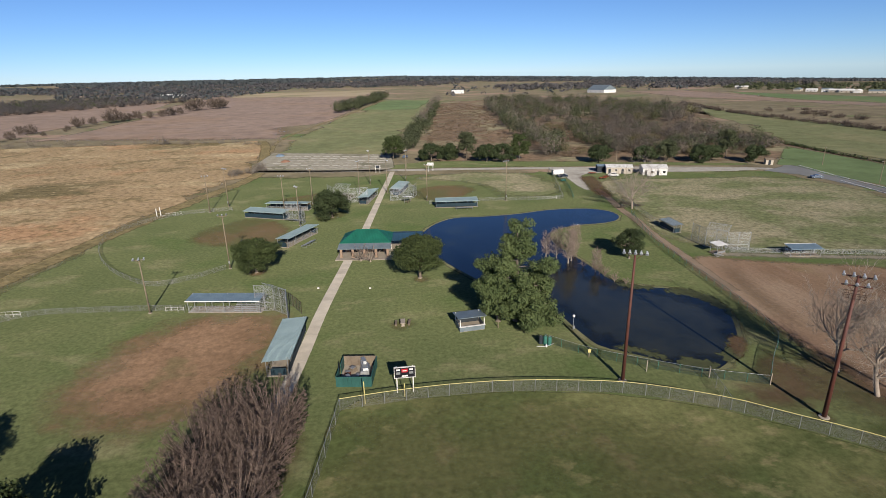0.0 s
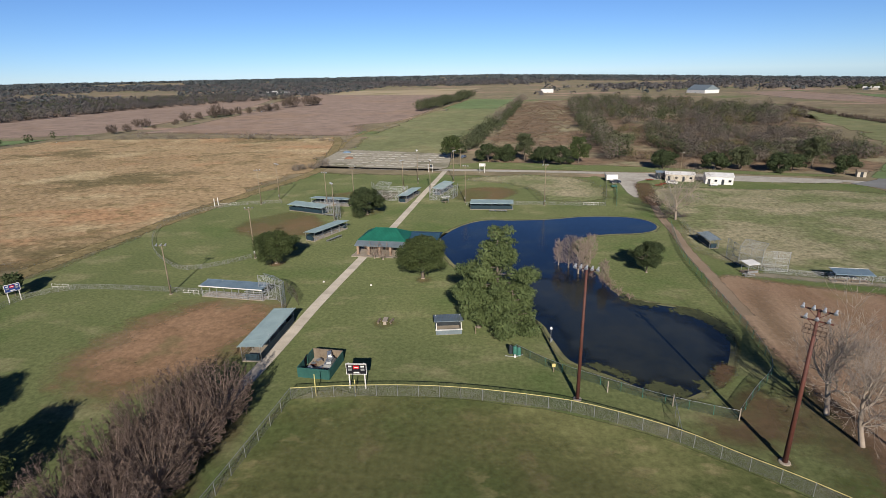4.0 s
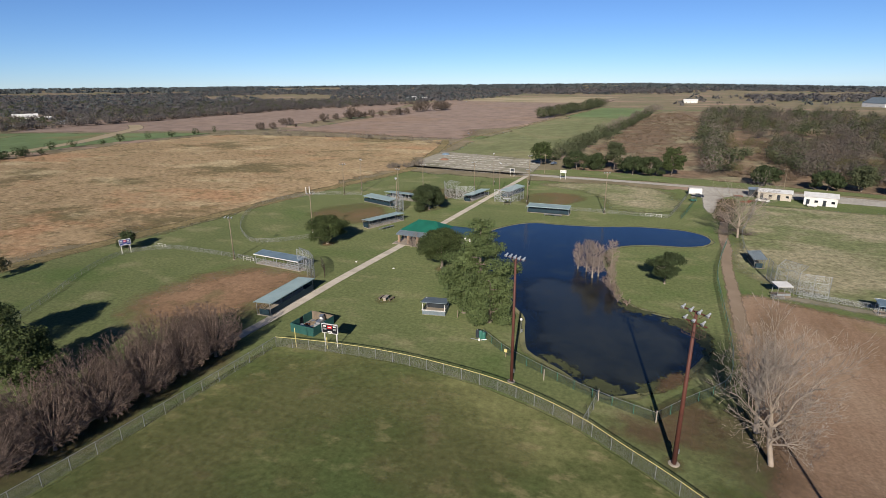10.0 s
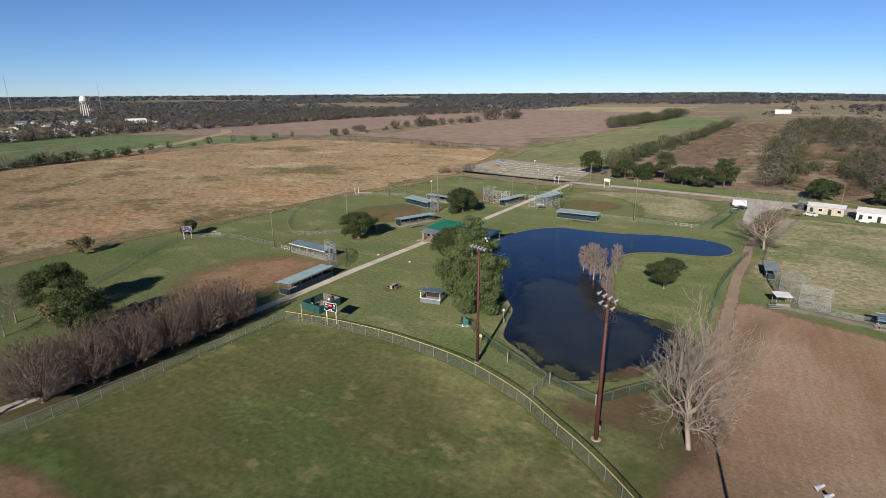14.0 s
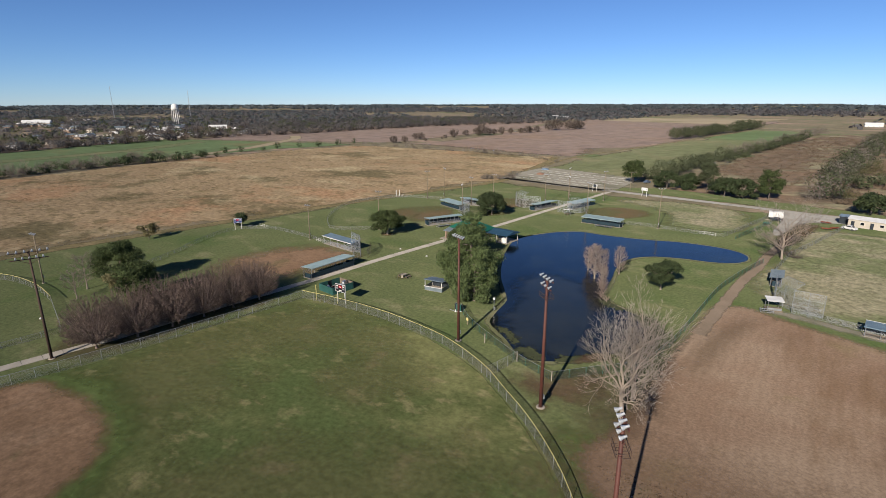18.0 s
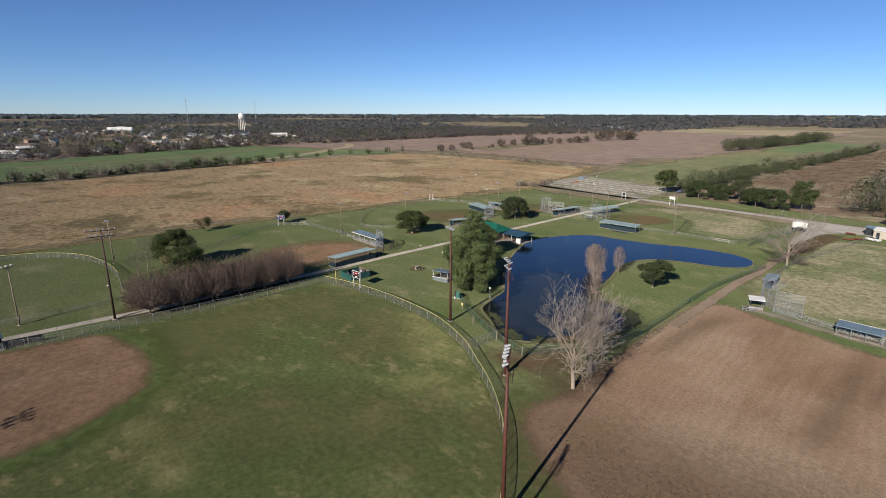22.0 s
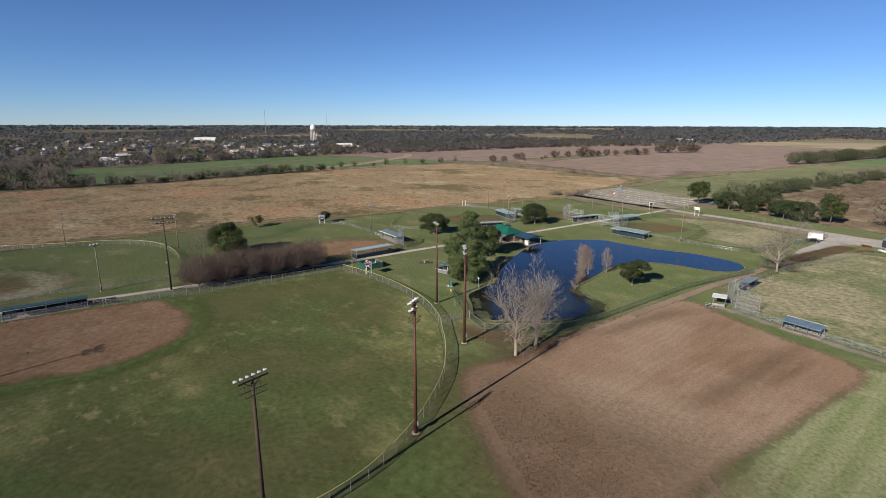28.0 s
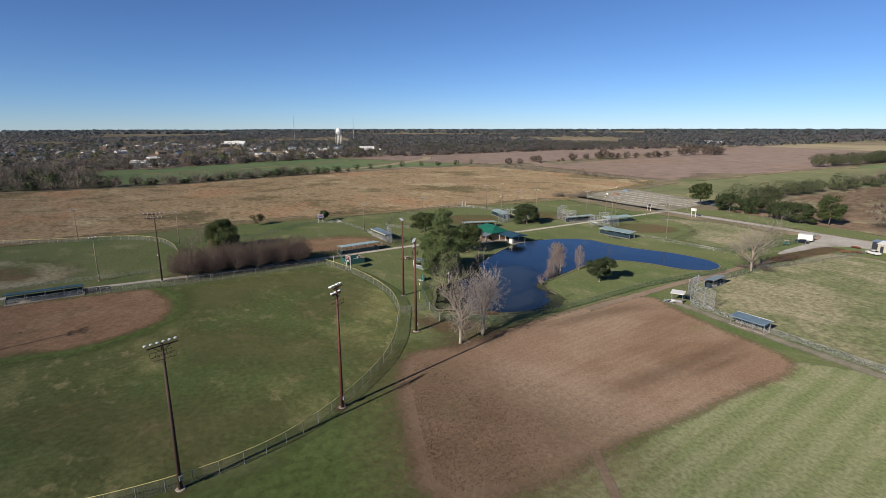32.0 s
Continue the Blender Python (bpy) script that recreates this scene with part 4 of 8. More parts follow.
def leafy_tree(name, seed, height, width, low, count, clump, n, leaf, material, bark, trunk_r, m, label, group="", flat=0.2):
    rng = np.random.default_rng(seed)
    blobs = crown_blobs(rng, height, width, low, count, clump, height > 18)
    root = thing(name, m, label, "tree", group)
    g = G()
    lean = rng.normal(0, 0.2, 2)
    mid = (lean[0], lean[1], height * 0.55)
    g.tube((0, 0, -0.05), (0, 0, 0.25), trunk_r * 1.5, trunk_r, 9).tube((0, 0, 0.2), mid, trunk_r, trunk_r * 0.6, 9)
    g.tube(mid, (lean[0] * 2, lean[1] * 2, height * 0.88), trunk_r * 0.6, 0.05, 7)
    part("trunk", g, bark, root, smooth=True)
    limb = G()
    for b in blobs[:: max(1, count // 14)]:
        f = rng.uniform(0.25, 0.6)
        a = (mid[0] * f * 1.6, mid[1] * f * 1.6, max(low * 0.7, height * f))
        c = ((a[0] + b[0]) / 2, (a[1] + b[1]) / 2, (a[2] + b[2]) / 2 - 0.06 * height)
        limb.tube(a, c, trunk_r * 0.4, trunk_r * 0.25, 5).tube(c, b[:3], trunk_r * 0.25, 0.03, 5)
    part("branchwork", limb, bark, root)
    part("crown", np_mesh("crown", *leaves_np(rng, blobs, n, leaf, flat)), material, root)
    return root

def pine_tree(seed, height, width, limbs, n, m, label, profile, group="pines by the pond", puff=1.0):
    """A pine: a straight trunk, winding limbs and puffs of needles along their outer ends. profile: (height share, reach share) pairs."""
    rng = np.random.default_rng(seed)
    root = thing("pine_tree", m, label, "tree", group)
    hs, rs = [p[0] for p in profile], [p[1] for p in profile]
    g = G().tube((0, 0, -0.05), (0, 0, 0.3), 0.55, 0.40, 9).tube((0, 0, 0.25), (0.1, 0.05, height * 0.5), 0.40, 0.27, 9).tube((0.1, 0.05, height * 0.5), (0, 0, height * 0.93), 0.27, 0.06, 8)
    part("trunk", g, M_bark, root, smooth=True)
    wood_g, blobs = G(), []
    for i in range(limbs):
        f = hs[0] + (0.97 - hs[0]) * (i + rng.random()) / limbs
        a = 2.39996 * i + rng.uniform(-0.5, 0.5)
        reach = width / 2 * np.interp(f, hs, rs) * rng.uniform(0.6, 1.12)
        z0 = height * f - reach * 0.22
        out = np.array([math.cos(a), math.sin(a), 0])
        p0, p1, p2 = np.array([0, 0, z0]), out * reach * 0.5 + [0, 0, z0 + reach * 0.05], out * reach + [0, 0, z0 + reach * rng.uniform(0.12, 0.4)]
        p1 = p1 + rng.normal(0, 0.25, 3)
        wood_g.tube(p0, p1, 0.11, 0.075, 5).tube(p1, p2, 0.075, 0.03, 5)
        for u in ((0.62, 1.0) if reach > 2 else (0.95,)):
            c = p1 + (p2 - p1) * (u - 0.5) * 2 + rng.normal(0, 0.3, 3) + [0, 0, 0.25]
            k = puff * rng.uniform(0.6, 1.2)
            blobs.append((c[0], c[1], min(c[2], height - 0.5 * k), k * rng.uniform(0.9, 1.3), k * rng.uniform(0.9, 1.3), k * rng.uniform(0.55, 0.8)))
    part("branchwork", wood_g, M_bark, root)
    part("crown", np_mesh("crown", *leaves_np(rng, blobs, n, 0.17, 0.45, 0.7)), M_leaf_pine, root)
    return root


# ---- the ground, one sheet to the horizon: it rises a little far out, and falls away to the north-east ----
def far_rise(x, y):
    dx, dy = np.asarray(x, float) - 60, np.asarray(y, float) - 60
    u = np.clip((np.hypot(dx, dy) - 1300) / 3500, 0, 1)
    east = np.clip((92 - np.abs(np.degrees(np.arctan2(dy, dx)))) / 44, 0, 1.2)
    return (17 - 78 * east) * u * u * (3 - 2 * u)


radii = np.r_[0, np.geomspace(30, 4920, 60)]
ang = np.linspace(0, 2 * math.pi, 97)[:-1]
gv = np.concatenate([np.c_[60 + r * np.cos(ang), 60 + r * np.sin(ang), far_rise(60 + r * np.cos(ang), 60 + r * np.sin(ang))] for r in radii[1:]] + [[[60, 60, 0]]])
gf = [(k * 96 + i, k * 96 + (i + 1) % 96, (k + 1) * 96 + (i + 1) % 96, (k + 1) * 96 + i)[::-1] for k in range(59) for i in range(96)]
gm = bpy.data.meshes.new("ground")
gm.from_pydata(gv.tolist(), [], gf + [(59 * 0 + i, 59 * 0 + (i + 1) % 96, len(gv) - 1) for i in range(96)])
gm.materials.append(M_farm)
gm.polygons.foreach_set("use_smooth", [True] * len(gm.polygons))
tagged(new("ground", gm), "flat farmland of brown and olive fields reaching the horizon", "ground", kind="structure")

zone("ground_park_lawn", [(-122, -140), (-114, 30), (-106, 100), (-99, 150), (-90, 200), (-80, 247), (-20, 246), (50, 240), (110, 236), (150, 224), (152, 190), (156, 90), (170, -60), (120, -150)], 0.02, M_lawn, 3, smooth=False, label="mown winter lawn of a ballpark, green with dry patches", category="lawn")
zone("ground_dead_grass_field", [(-122, -140), (-115, 30), (-107, 100), (-100, 150), (-91, 200), (-82, 252), (-92, 300), (-106, 360), (-118, 394), (-200, 396), (-300, 388), (-338, 372), (-350, 290), (-344, 222), (-326, 135), (-312, 67), (-314, 14), (-322, -40), (-330, -140)], 0.03, M_tan, 5, smooth=False, label="rough field of tall dead orange-tan grass", category="field")
band("ground_rough_field_edge", [(-120, -140), (-112.5, 30), (-105, 100), (-98, 150), (-89.5, 200), (-80.5, 250), (-90, 300), (-105, 360), (-116, 392)], 5.5, 0.04, M_tan_edge, 4, label="grey-brown rough grass along a field edge", category="field edge")
zone("ground_ploughed_field_north", [(-108, 402), (-100, 520), (-84, 680), (-66, 1000), (-50, 1400), (-30, 2000), (-560, 2000), (-470, 1150), (-330, 660), (-300, 450), (-318, 405)], 0.03, M_brown, 4, smooth=False, label="wide ploughed reddish-brown farm field", category="field")
zone("ground_ploughed_field_west", [(-345, 420), (-330, 470), (-345, 660), (-480, 1120), (-620, 1200), (-690, 700), (-640, 440), (-560, 330), (-480, 360)], 0.03, M_brown, 4, smooth=False, label="ploughed brown farm field beyond a bush line", category="field")
zone("ground_crop_field", [(-346, -60), (-333, 20), (-332, 67), (-345, 135), (-362, 222), (-366, 300), (-340, 392), (-470, 350), (-560, 320), (-590, 300), (-545, 180), (-500, 80), (-505, -60)], 0.03, M_greenfield, 5, smooth=False, label="green winter crop field", category="field")
zone("ground_fallow_strip", [(-505, -60), (-500, 80), (-545, 180), (-600, 310), (-660, 420), (-720, 500), (-690, 350), (-640, 240), (-590, 140), (-540, 60), (-540, -60)], 0.035, M_brown, 5, smooth=False, label="narrow fallow brown strip", category="field")
zone("ground_pasture_strip", [(-90, 318), (-22, 306), (-12, 420), (2, 560), (20, 780), (30, 900), (-58, 900), (-78, 660), (-94, 500), (-102, 400)], 0.03, M_strip, 3, smooth=False, label="long pasture strip between tree lines", category="field")
zone("ground_green_patch", [(-76, 700), (-4, 700), (18, 880), (22, 960), (-58, 960)], 0.04, M_greenfield, 6, smooth=False, label="bright green far crop", category="field")
zone("ground_scrub", [(-8, 262), (60, 256), (160, 244), (215, 290), (225, 380), (260, 470), (300, 560), (200, 900), (60, 900), (28, 800), (6, 520), (-6, 380)], 0.03, M_scrub, 6, smooth=False, label="reddish-brown overgrown scrubland", category="scrub")
zone("ground_east_meadow", [(208, 300), (230, 345), (262, 440), (300, 640), (334, 660), (322, 520), (330, 340), (330, 190), (260, 120), (216, 150), (212, 220)], 0.03, M_strip, 6, smooth=False, label="green meadow beyond a dark ditch", category="field")
zone("ground_roadside_meadow", [(162, 240), (206, 298), (208, 240), (209, 150), (180, 160), (166, 205)], 0.035, M_greenfield, 4, smooth=False, label="bright green grass between the road and a ditch", category="field")
zone("ground_east_crop", [(600, 1055), (603, 876), (647, 724), (720, 560), (640, 480), (560, 570), (512, 718), (543, 880)], 0.03, M_greenfield, 8, smooth=False, label="bright green far crop before the eastern houses", category="field")
zone("ground_east_fallow", [(543, 880), (512, 718), (560, 570), (640, 480), (600, 430), (520, 520), (468, 690), (420, 860), (430, 1120), (560, 1110)], 0.035, M_brown, 10, smooth=False, label="brown fallow band across far meadows", category="field")
band("ground_ditch", [(212, 310), (210, 276), (210, 252), (210.5, 235), (212, 190), (216, 140)], 3.4, 0.06, M_mud, 1.6, label="dark ditch along the meadow", category="ditch")
zone("ground_roadside_grass", [(-20, 268), (0, 278), (60, 268), (155, 244), (152, 239), (105, 247), (50, 252), (0, 257), (-20, 258)], 0.045, M_lawn, 3, smooth=False, label="mown roadside grass", category="lawn")

band("ground_crop_track", [(-352, 180), (-372, 235), (-400, 300), (-436, 352), (-470, 402), (-520, 440)], 13, 0.05, M_strip_dry, 6, label="tan track and ditch across green crops", category="track")
band("ground_crop_stripe", [(-430, 60), (-440, 140), (-470, 230), (-520, 310)], 20, 0.045, M_strip, 8, label="paler green stripe in a crop field", category="field")
zone("ground_town_clearing", [(-1840, 560), (-1700, 900), (-1420, 700), (-1300, 470), (-1480, 440)], 1.5, M_strip_dry, 30, smooth=False, label="pale open field beyond the town", category="field")
zone("ground_far_clearing", [(-420, 1250), (-120, 1150), (-60, 1700), (-480, 1800)], 0.3, M_strip_dry, 30, smooth=False, label="tan stubble field beyond the ploughed field", category="field")

# ball fields
zone("ground_main_outfield", [(-18, 65.6), (-5, 68), (8, 68.2), (21, 66.4), (34, 61.6), (45, 54.4), (56, 45), (64, 34), (70, 21.5), (71, 8), (69, -4), (64, -16), (50, -40), (10, -60), (-26, -50), (-25, -20), (-23, 6), (-20, 33)], 0.03, M_outfield, 1.5, label="worn green outfield grass with dry streaks", category="lawn")
zone("ground_main_infield", [(-21, 16.5), (-7, 19.5), (2, 18), (8.5, 13), (12.5, 4), (12.5, -4), (10, -12), (10, -34), (-14, -40), (-26, -30), (-26, -8), (-23.5, 8)], 0.05, M_clay, 3.5, label="red-brown clay infield with worn grass spots", category="infield")
for pts in ([(-17, 30), (-16, 44), (-13, 56), (-12, 63), (2, 64), (12, 63), (22, 58), (26, 50), (18, 45), (8, 48), (2, 50), (2, 40), (6, 30), (4, 22), (-8, 24)], [(20, 12), (34, 20), (46, 30), (50, 40), (44, 46), (32, 36), (20, 26)], [(40, -6), (56, 2), (66, 14), (62, 24), (50, 14)]):
    zone("ground_outfield_worn", pts, 0.036, M_outfield_dry, 13, label="worn yellowed patch of outfield grass", category="lawn")
zone("ground_main_infield_rim", [(-22, 20), (-6, 23), (5, 21), (12, 15.5), (16, 5), (16, -6), (13.5, -14), (12, -30), (-10, -30), (-20, 0)], 0.04, M_lush, 7, label="lush green rim round the infield", category="lawn")
zone("ground_second_infield", [(-57, 73), (-56.5, 83), (-52, 93.5), (-43.5, 97.5), (-34.5, 95.5), (-32.8, 88), (-34, 78), (-38, 70), (-44, 66), (-51, 67)], 0.05, M_clay, 11, label="red-brown clay infield with faded edges", category="infield")
zone("ground_third_infield", [(-71, 151), (-69, 161), (-61, 171), (-51, 166), (-45, 156), (-46, 145), (-57, 142)], 0.05, M_clay_pale, 5, label="faded clay infield", category="infield")
zone("ground_fourth_infield", [(-60, 193), (-50, 203), (-38, 208), (-31, 203), (-31, 192), (-45, 186)], 0.05, M_clay_pale, 4, label="pale worn clay infield", category="infield")
zone("ground_fifth_infield", [(-8, 200), (-2, 212), (10, 214), (16, 206), (8, 192), (-4, 191)], 0.05, M_clay_pale, 4, label="worn clay infield", category="infield")
zone("ground_fifth_outfield", [(-6, 232), (22, 242), (44, 232), (49, 212), (46, 194), (28, 192), (24, 206), (14, 222)], 0.04, M_lawn_dry, 8, label="dry yellowed outfield grass", category="lawn")
zone("ground_south_west_infield", [(-74, -20), (-68, -11), (-60, -8), (-54, -10), (-53, -17), (-62, -25)], 0.05, M_clay_pale, 9, label="worn clay patch of a small ball field", category="infield")
zone("ground_dry_outfield", [(62, 140), (66, 180), (70, 214), (100, 214), (150, 205), (152, 150), (150, 118), (100, 120), (74, 126)], 0.04, M_lawn_dry, 6, label="dry yellow-green ball field grass", category="lawn")
zone("ground_bare_field", [(55.2, 52), (56.5, 62), (56, 84), (56.5, 100), (57.5, 118), (62, 121), (70, 117.5), (84, 113), (97, 109.5), (100.5, 103), (99, 90), (97.5, 72), (96, 58), (96, 45), (93, 34), (88, 33), (76, 38.5), (64, 44.5)], 0.05, M_plough, 3.2, label="bare brown ploughed patch with dead stubble", category="field")
zone("ground_striped_lawn", [(99, 30), (98, 60), (100, 92), (104, 112), (150, 108), (154, 40), (140, 0), (104, 4)], 0.035, M_mown, 6, label="mown lawn with pale diagonal stripes", category="lawn")
zone("ground_clod_field", [(55.6, 52), (64, 54.5), (80, 56.5), (95.6, 58), (96, 46), (92.6, 34.4), (88, 33.5), (76, 39), (64, 45)], 0.06, M_clods, 20, label="rough part of the bare field with loose clods", category="field")
for pts, w in (([(86.4, 68), (87.2, 80), (88.0, 96), (88.6, 113)], 3.2), ([(91.0, 84), (91.8, 96), (92.4, 108)], 1.6), ([(60.4, 80), (61.4, 100), (65.5, 118)], 3.4), ([(70, 104), (72.5, 110), (74, 114)], 3.0)):
    band("ground_soil_streak", pts, w, 0.066, M_streak, w * 0.95, fade=4, label="darker damp streak in bare soil", category="soil")
band("ground_dirt_line", [(95.5, 56), (104, 50), (112, 45), (122, 40)], 1.3, 0.055, M_track, 0.7, label="thin bare dirt line", category="track")
zone("ground_lush_strip", [(73, 18), (67, 33), (59, 44), (51, 53), (50, 58), (54, 56), (56, 50), (65, 43), (77, 37), (90, 31), (98, 22), (94, 4), (82, -14), (70, -16)], 0.045, M_lush, 7, label="darker green grass between the fence and the bare field", category="lawn")
zone("ground_small_field_dry_ring", [(-86, -30), (-80, -12), (-66, -1), (-50, 0), (-44, -8), (-46, -26), (-62, -38)], 0.04, M_lawn_dry, 10, label="pale dry grass round a worn infield", category="lawn")
band("ground_grit_strip", [(66.5, 121.8), (72, 121.4), (82, 119.2), (92, 117.4), (106, 115.2), (126, 112.2), (150, 108.6)], 2.6, 0.058, M_gravel_dull, 2.0, smooth=False, label="grey gritty strip along a ball field fence", category="strip")
zone("ground_mud_patch", [(37.5, 65.8), (41, 62), (48, 63.5), (51, 69), (49, 75), (45.5, 73), (44, 68)], 0.05, M_mud, 6, label="dark damp soil patch beside the gate", category="soil")
zone("ground_tree_litter", [(51, 60), (56.5, 58.5), (58.8, 66), (58.4, 73), (53.5, 75.5), (51, 68)], 0.07, M_leaflitter, 6, label="fallen leaves under bare trees", category="soil")
zone("ground_row_litter", [(-34.5, 24), (-24.5, 24), (-22.8, 45), (-22.5, 62), (-27, 65), (-34, 63), (-35, 45)], 0.05, M_leaflitter, 4.5, label="dark leaf litter under a row of shrubs", category="soil")
band("ground_dirt_track", [(63, 200), (62.5, 188), (60.5, 170), (60, 155), (58.6, 138), (58.2, 118), (57.6, 100)], 2.4, 0.06, M_track, 1.8, label="bare dirt track between fences", category="track")
zone("ground_gravel_drive", [(56, 249), (57.2, 236), (58, 222), (57.6, 205), (59.4, 197), (61.2, 206), (64, 222), (68, 230), (80, 234), (84, 240), (70, 247)], 0.055, M_gravel, 2, label="pale gravel drive", category="road")
zone("ground_wet_soil", [(60.0, 188), (63.8, 184.5), (66.4, 200), (68.8, 215), (69.5, 225), (64.2, 225), (61.8, 210), (60, 198)], 0.065, M_mud, 2.2, label="dark muddy ground beside the drive", category="soil")
zone("ground_dirt_mounds", [(-33, 168), (-30, 172), (-32, 178), (-38, 176), (-38, 168), (-35, 164)], 0.05, M_clay_pale, 3, label="bare soil under a shrub", category="soil")
for cx, cy, r in ((-9.8, 91.2, 2.0), (-44.4, 121.0, 1.7), (-6.0, 113.6, 1.9), (45.6, 59.4, 1.3), (65.3, 33.2, 1.2), (71.5, 9.2, 1.2), (-28.4, 21, 1.0)):
    a8 = np.linspace(0, 2 * math.pi, 9)[:-1]
    zone("ground_worn_spot", [(cx + r * math.cos(a) * random.uniform(0.7, 1.2), cy + r * math.sin(a) * random.uniform(0.7, 1.2)) for a in a8], 0.055, M_clay_pale, r * 0.9, step=1, label="bare worn soil spot in the lawn", category="soil")

# roads, lot and street
ROAD = [(-84, 262), (-45, 256), (-15, 254), (25, 251), (60, 247), (100, 241.5), (135, 234.5), (152, 229), (162, 222)]
band("road_park", ROAD, 5.0, 0.06, M_gravel, 1.2, label="pale gravel park road", category="road")
zone("road_street", [(146, 226), (152, 217), (158, 200), (158.5, 176), (160, 140), (163, 90), (170, 90), (167.5, 140), (166.8, 185), (166.6, 209), (170, 236), (163, 237)], 0.07, M_asphalt, 0.5, smooth=False, label="grey asphalt street with pale kerbs", category="road")
zone("road_gravel_yard", [(78, 236), (104, 230), (135, 227), (146, 229), (140, 234), (104, 241), (80, 246)], 0.062, M_gravel, 2, label="pale gravel yard in front of buildings", category="road")
zone("ground_parking_lot", [(-86, 258), (-60, 257), (-22, 252), (-17, 262), (-20, 305), (-30, 309), (-60, 318), (-92, 326), (-90, 290)], 0.06, M_lot, 3, smooth=False, label="grey gravel parking lot with worn grass rows", category="lot")
band("ground_farm_track", [(-94, 332), (-103, 400), (-94, 520), (-78, 700), (-60, 1000)], 2.4, 0.05, M_tan_edge, 1.5, label="pale farm track along the field", category="track")

# kerbs of the street
for nm, line in (("kerb_east", [(169.5, 236), (166.9, 210), (167.0, 185), (167.7, 140), (170.2, 90)]), ("kerb_west", [(161.5, 201), (159.5, 177), (160.0, 140), (163, 90)])):
    g = G()
    pl = line_of(line, 8)
    for a, b in zip(pl[:-1], pl[1:]):
        d = math.degrees(math.atan2(b[1] - a[1], b[0] - a[0]))
        g.box((a[0] + b[0]) / 2, (a[1] + b[1]) / 2, 0, np.linalg.norm(b - a) - 0.03, 0.45, 0.17, d, taper=0.96)
    me = g.mesh(nm)
    me.materials.append(M_white)
    tagged(new(nm, me), "pale concrete street kerb", "kerb", kind="structure")

# the pond: an L of dark water with a sandy bank, and weed at its shallow end
POND = [(-6, 140), (-4.5, 150), (0, 159), (6, 164), (14, 164.3), (26, 166.3), (36, 169.8), (45, 170.6), (51, 169.6), (55.5, 166), (56.6, 160.5), (54.3, 155.6), (49.2, 152.7), (42, 151.5), (35, 148.6), (31, 144), (29.6, 138), (30.3, 131), (32, 124), (33.8, 115.8), (35.5, 108), (39.2, 104.9), (43, 103.2), (47.5, 101.5), (50.3, 97.5),
        (51, 91), (49, 85), (46, 79), (43, 75.5), (40.4, 73), (36.8, 71.2), (33.4, 72.8), (30, 75.6), (26.2, 78.2), (23, 80.6), (21, 87), (19.5, 93), (16, 98), (10, 106), (4, 116), (-1.5, 127)]
band_pts = POND + POND[:2]
band("ground_pond_bank", band_pts, 2.0, 0.05, M_bank, 1.6, label="dry sandy pond bank", category="bank")
zone("water_pond", POND, 0.07, M_water, 0.02, step=1.5, label="dark blue pond water with small ripples", category="pond")
for pts in ([(20, 115), (28, 113), (34, 106), (44, 98), (49, 92), (46.5, 84), (41, 77), (34, 76), (27, 81), (23, 88), (20, 98), (15, 108)],):
    zone("water_murk", pts, 0.074, M_murk, 9, step=2, label="murky water over submerged weed", category="pond")
for pts in ([(44, 101), (47, 102.5), (50, 101), (52, 97), (52, 92), (50.6, 89), (50, 94), (48, 98)], [(41, 75.5), (44, 78.5), (46.8, 82.5), (47, 80), (44, 76), (41, 73.2)], [(33, 73.4), (36, 71.6), (39.5, 72.8), (37.5, 74.6), (34.5, 75.4)], [(25, 79.6), (29, 77), (32.5, 74.4), (31.5, 77), (28, 79.6)], [(36.5, 107), (39, 105.4), (42.5, 103.8), (42, 102.4), (38, 103.6), (35.8, 105.6)]):
    zone("ground_pond_weed", pts, 0.078, M_weed, 2.2, step=1, label="olive pond weed in shallow water", category="weed")
zone("ground_inlet_bank", [(43.5, 74.5), (46, 76.5), (48.5, 81), (46.5, 82), (44, 78.5)], 0.085, M_mud, 1.6, label="brown bare inlet bank", category="bank")

# the concrete path, slab by slab, is laid further down

# ---- light poles ----
lamp_me = G().lathe([(0.07, -0.52), (0.15, -0.50), (0.17, -0.24), (0.25, -0.04), (0.31, 0.06), (0.32, 0.14), (0.29, 0.15)], 12).mesh("floodlight")
lens_me = G().lathe([(0.28, 0.145), (0.25, 0.17), (0.05, 0.185)], 12).mesh("lamp_glass")


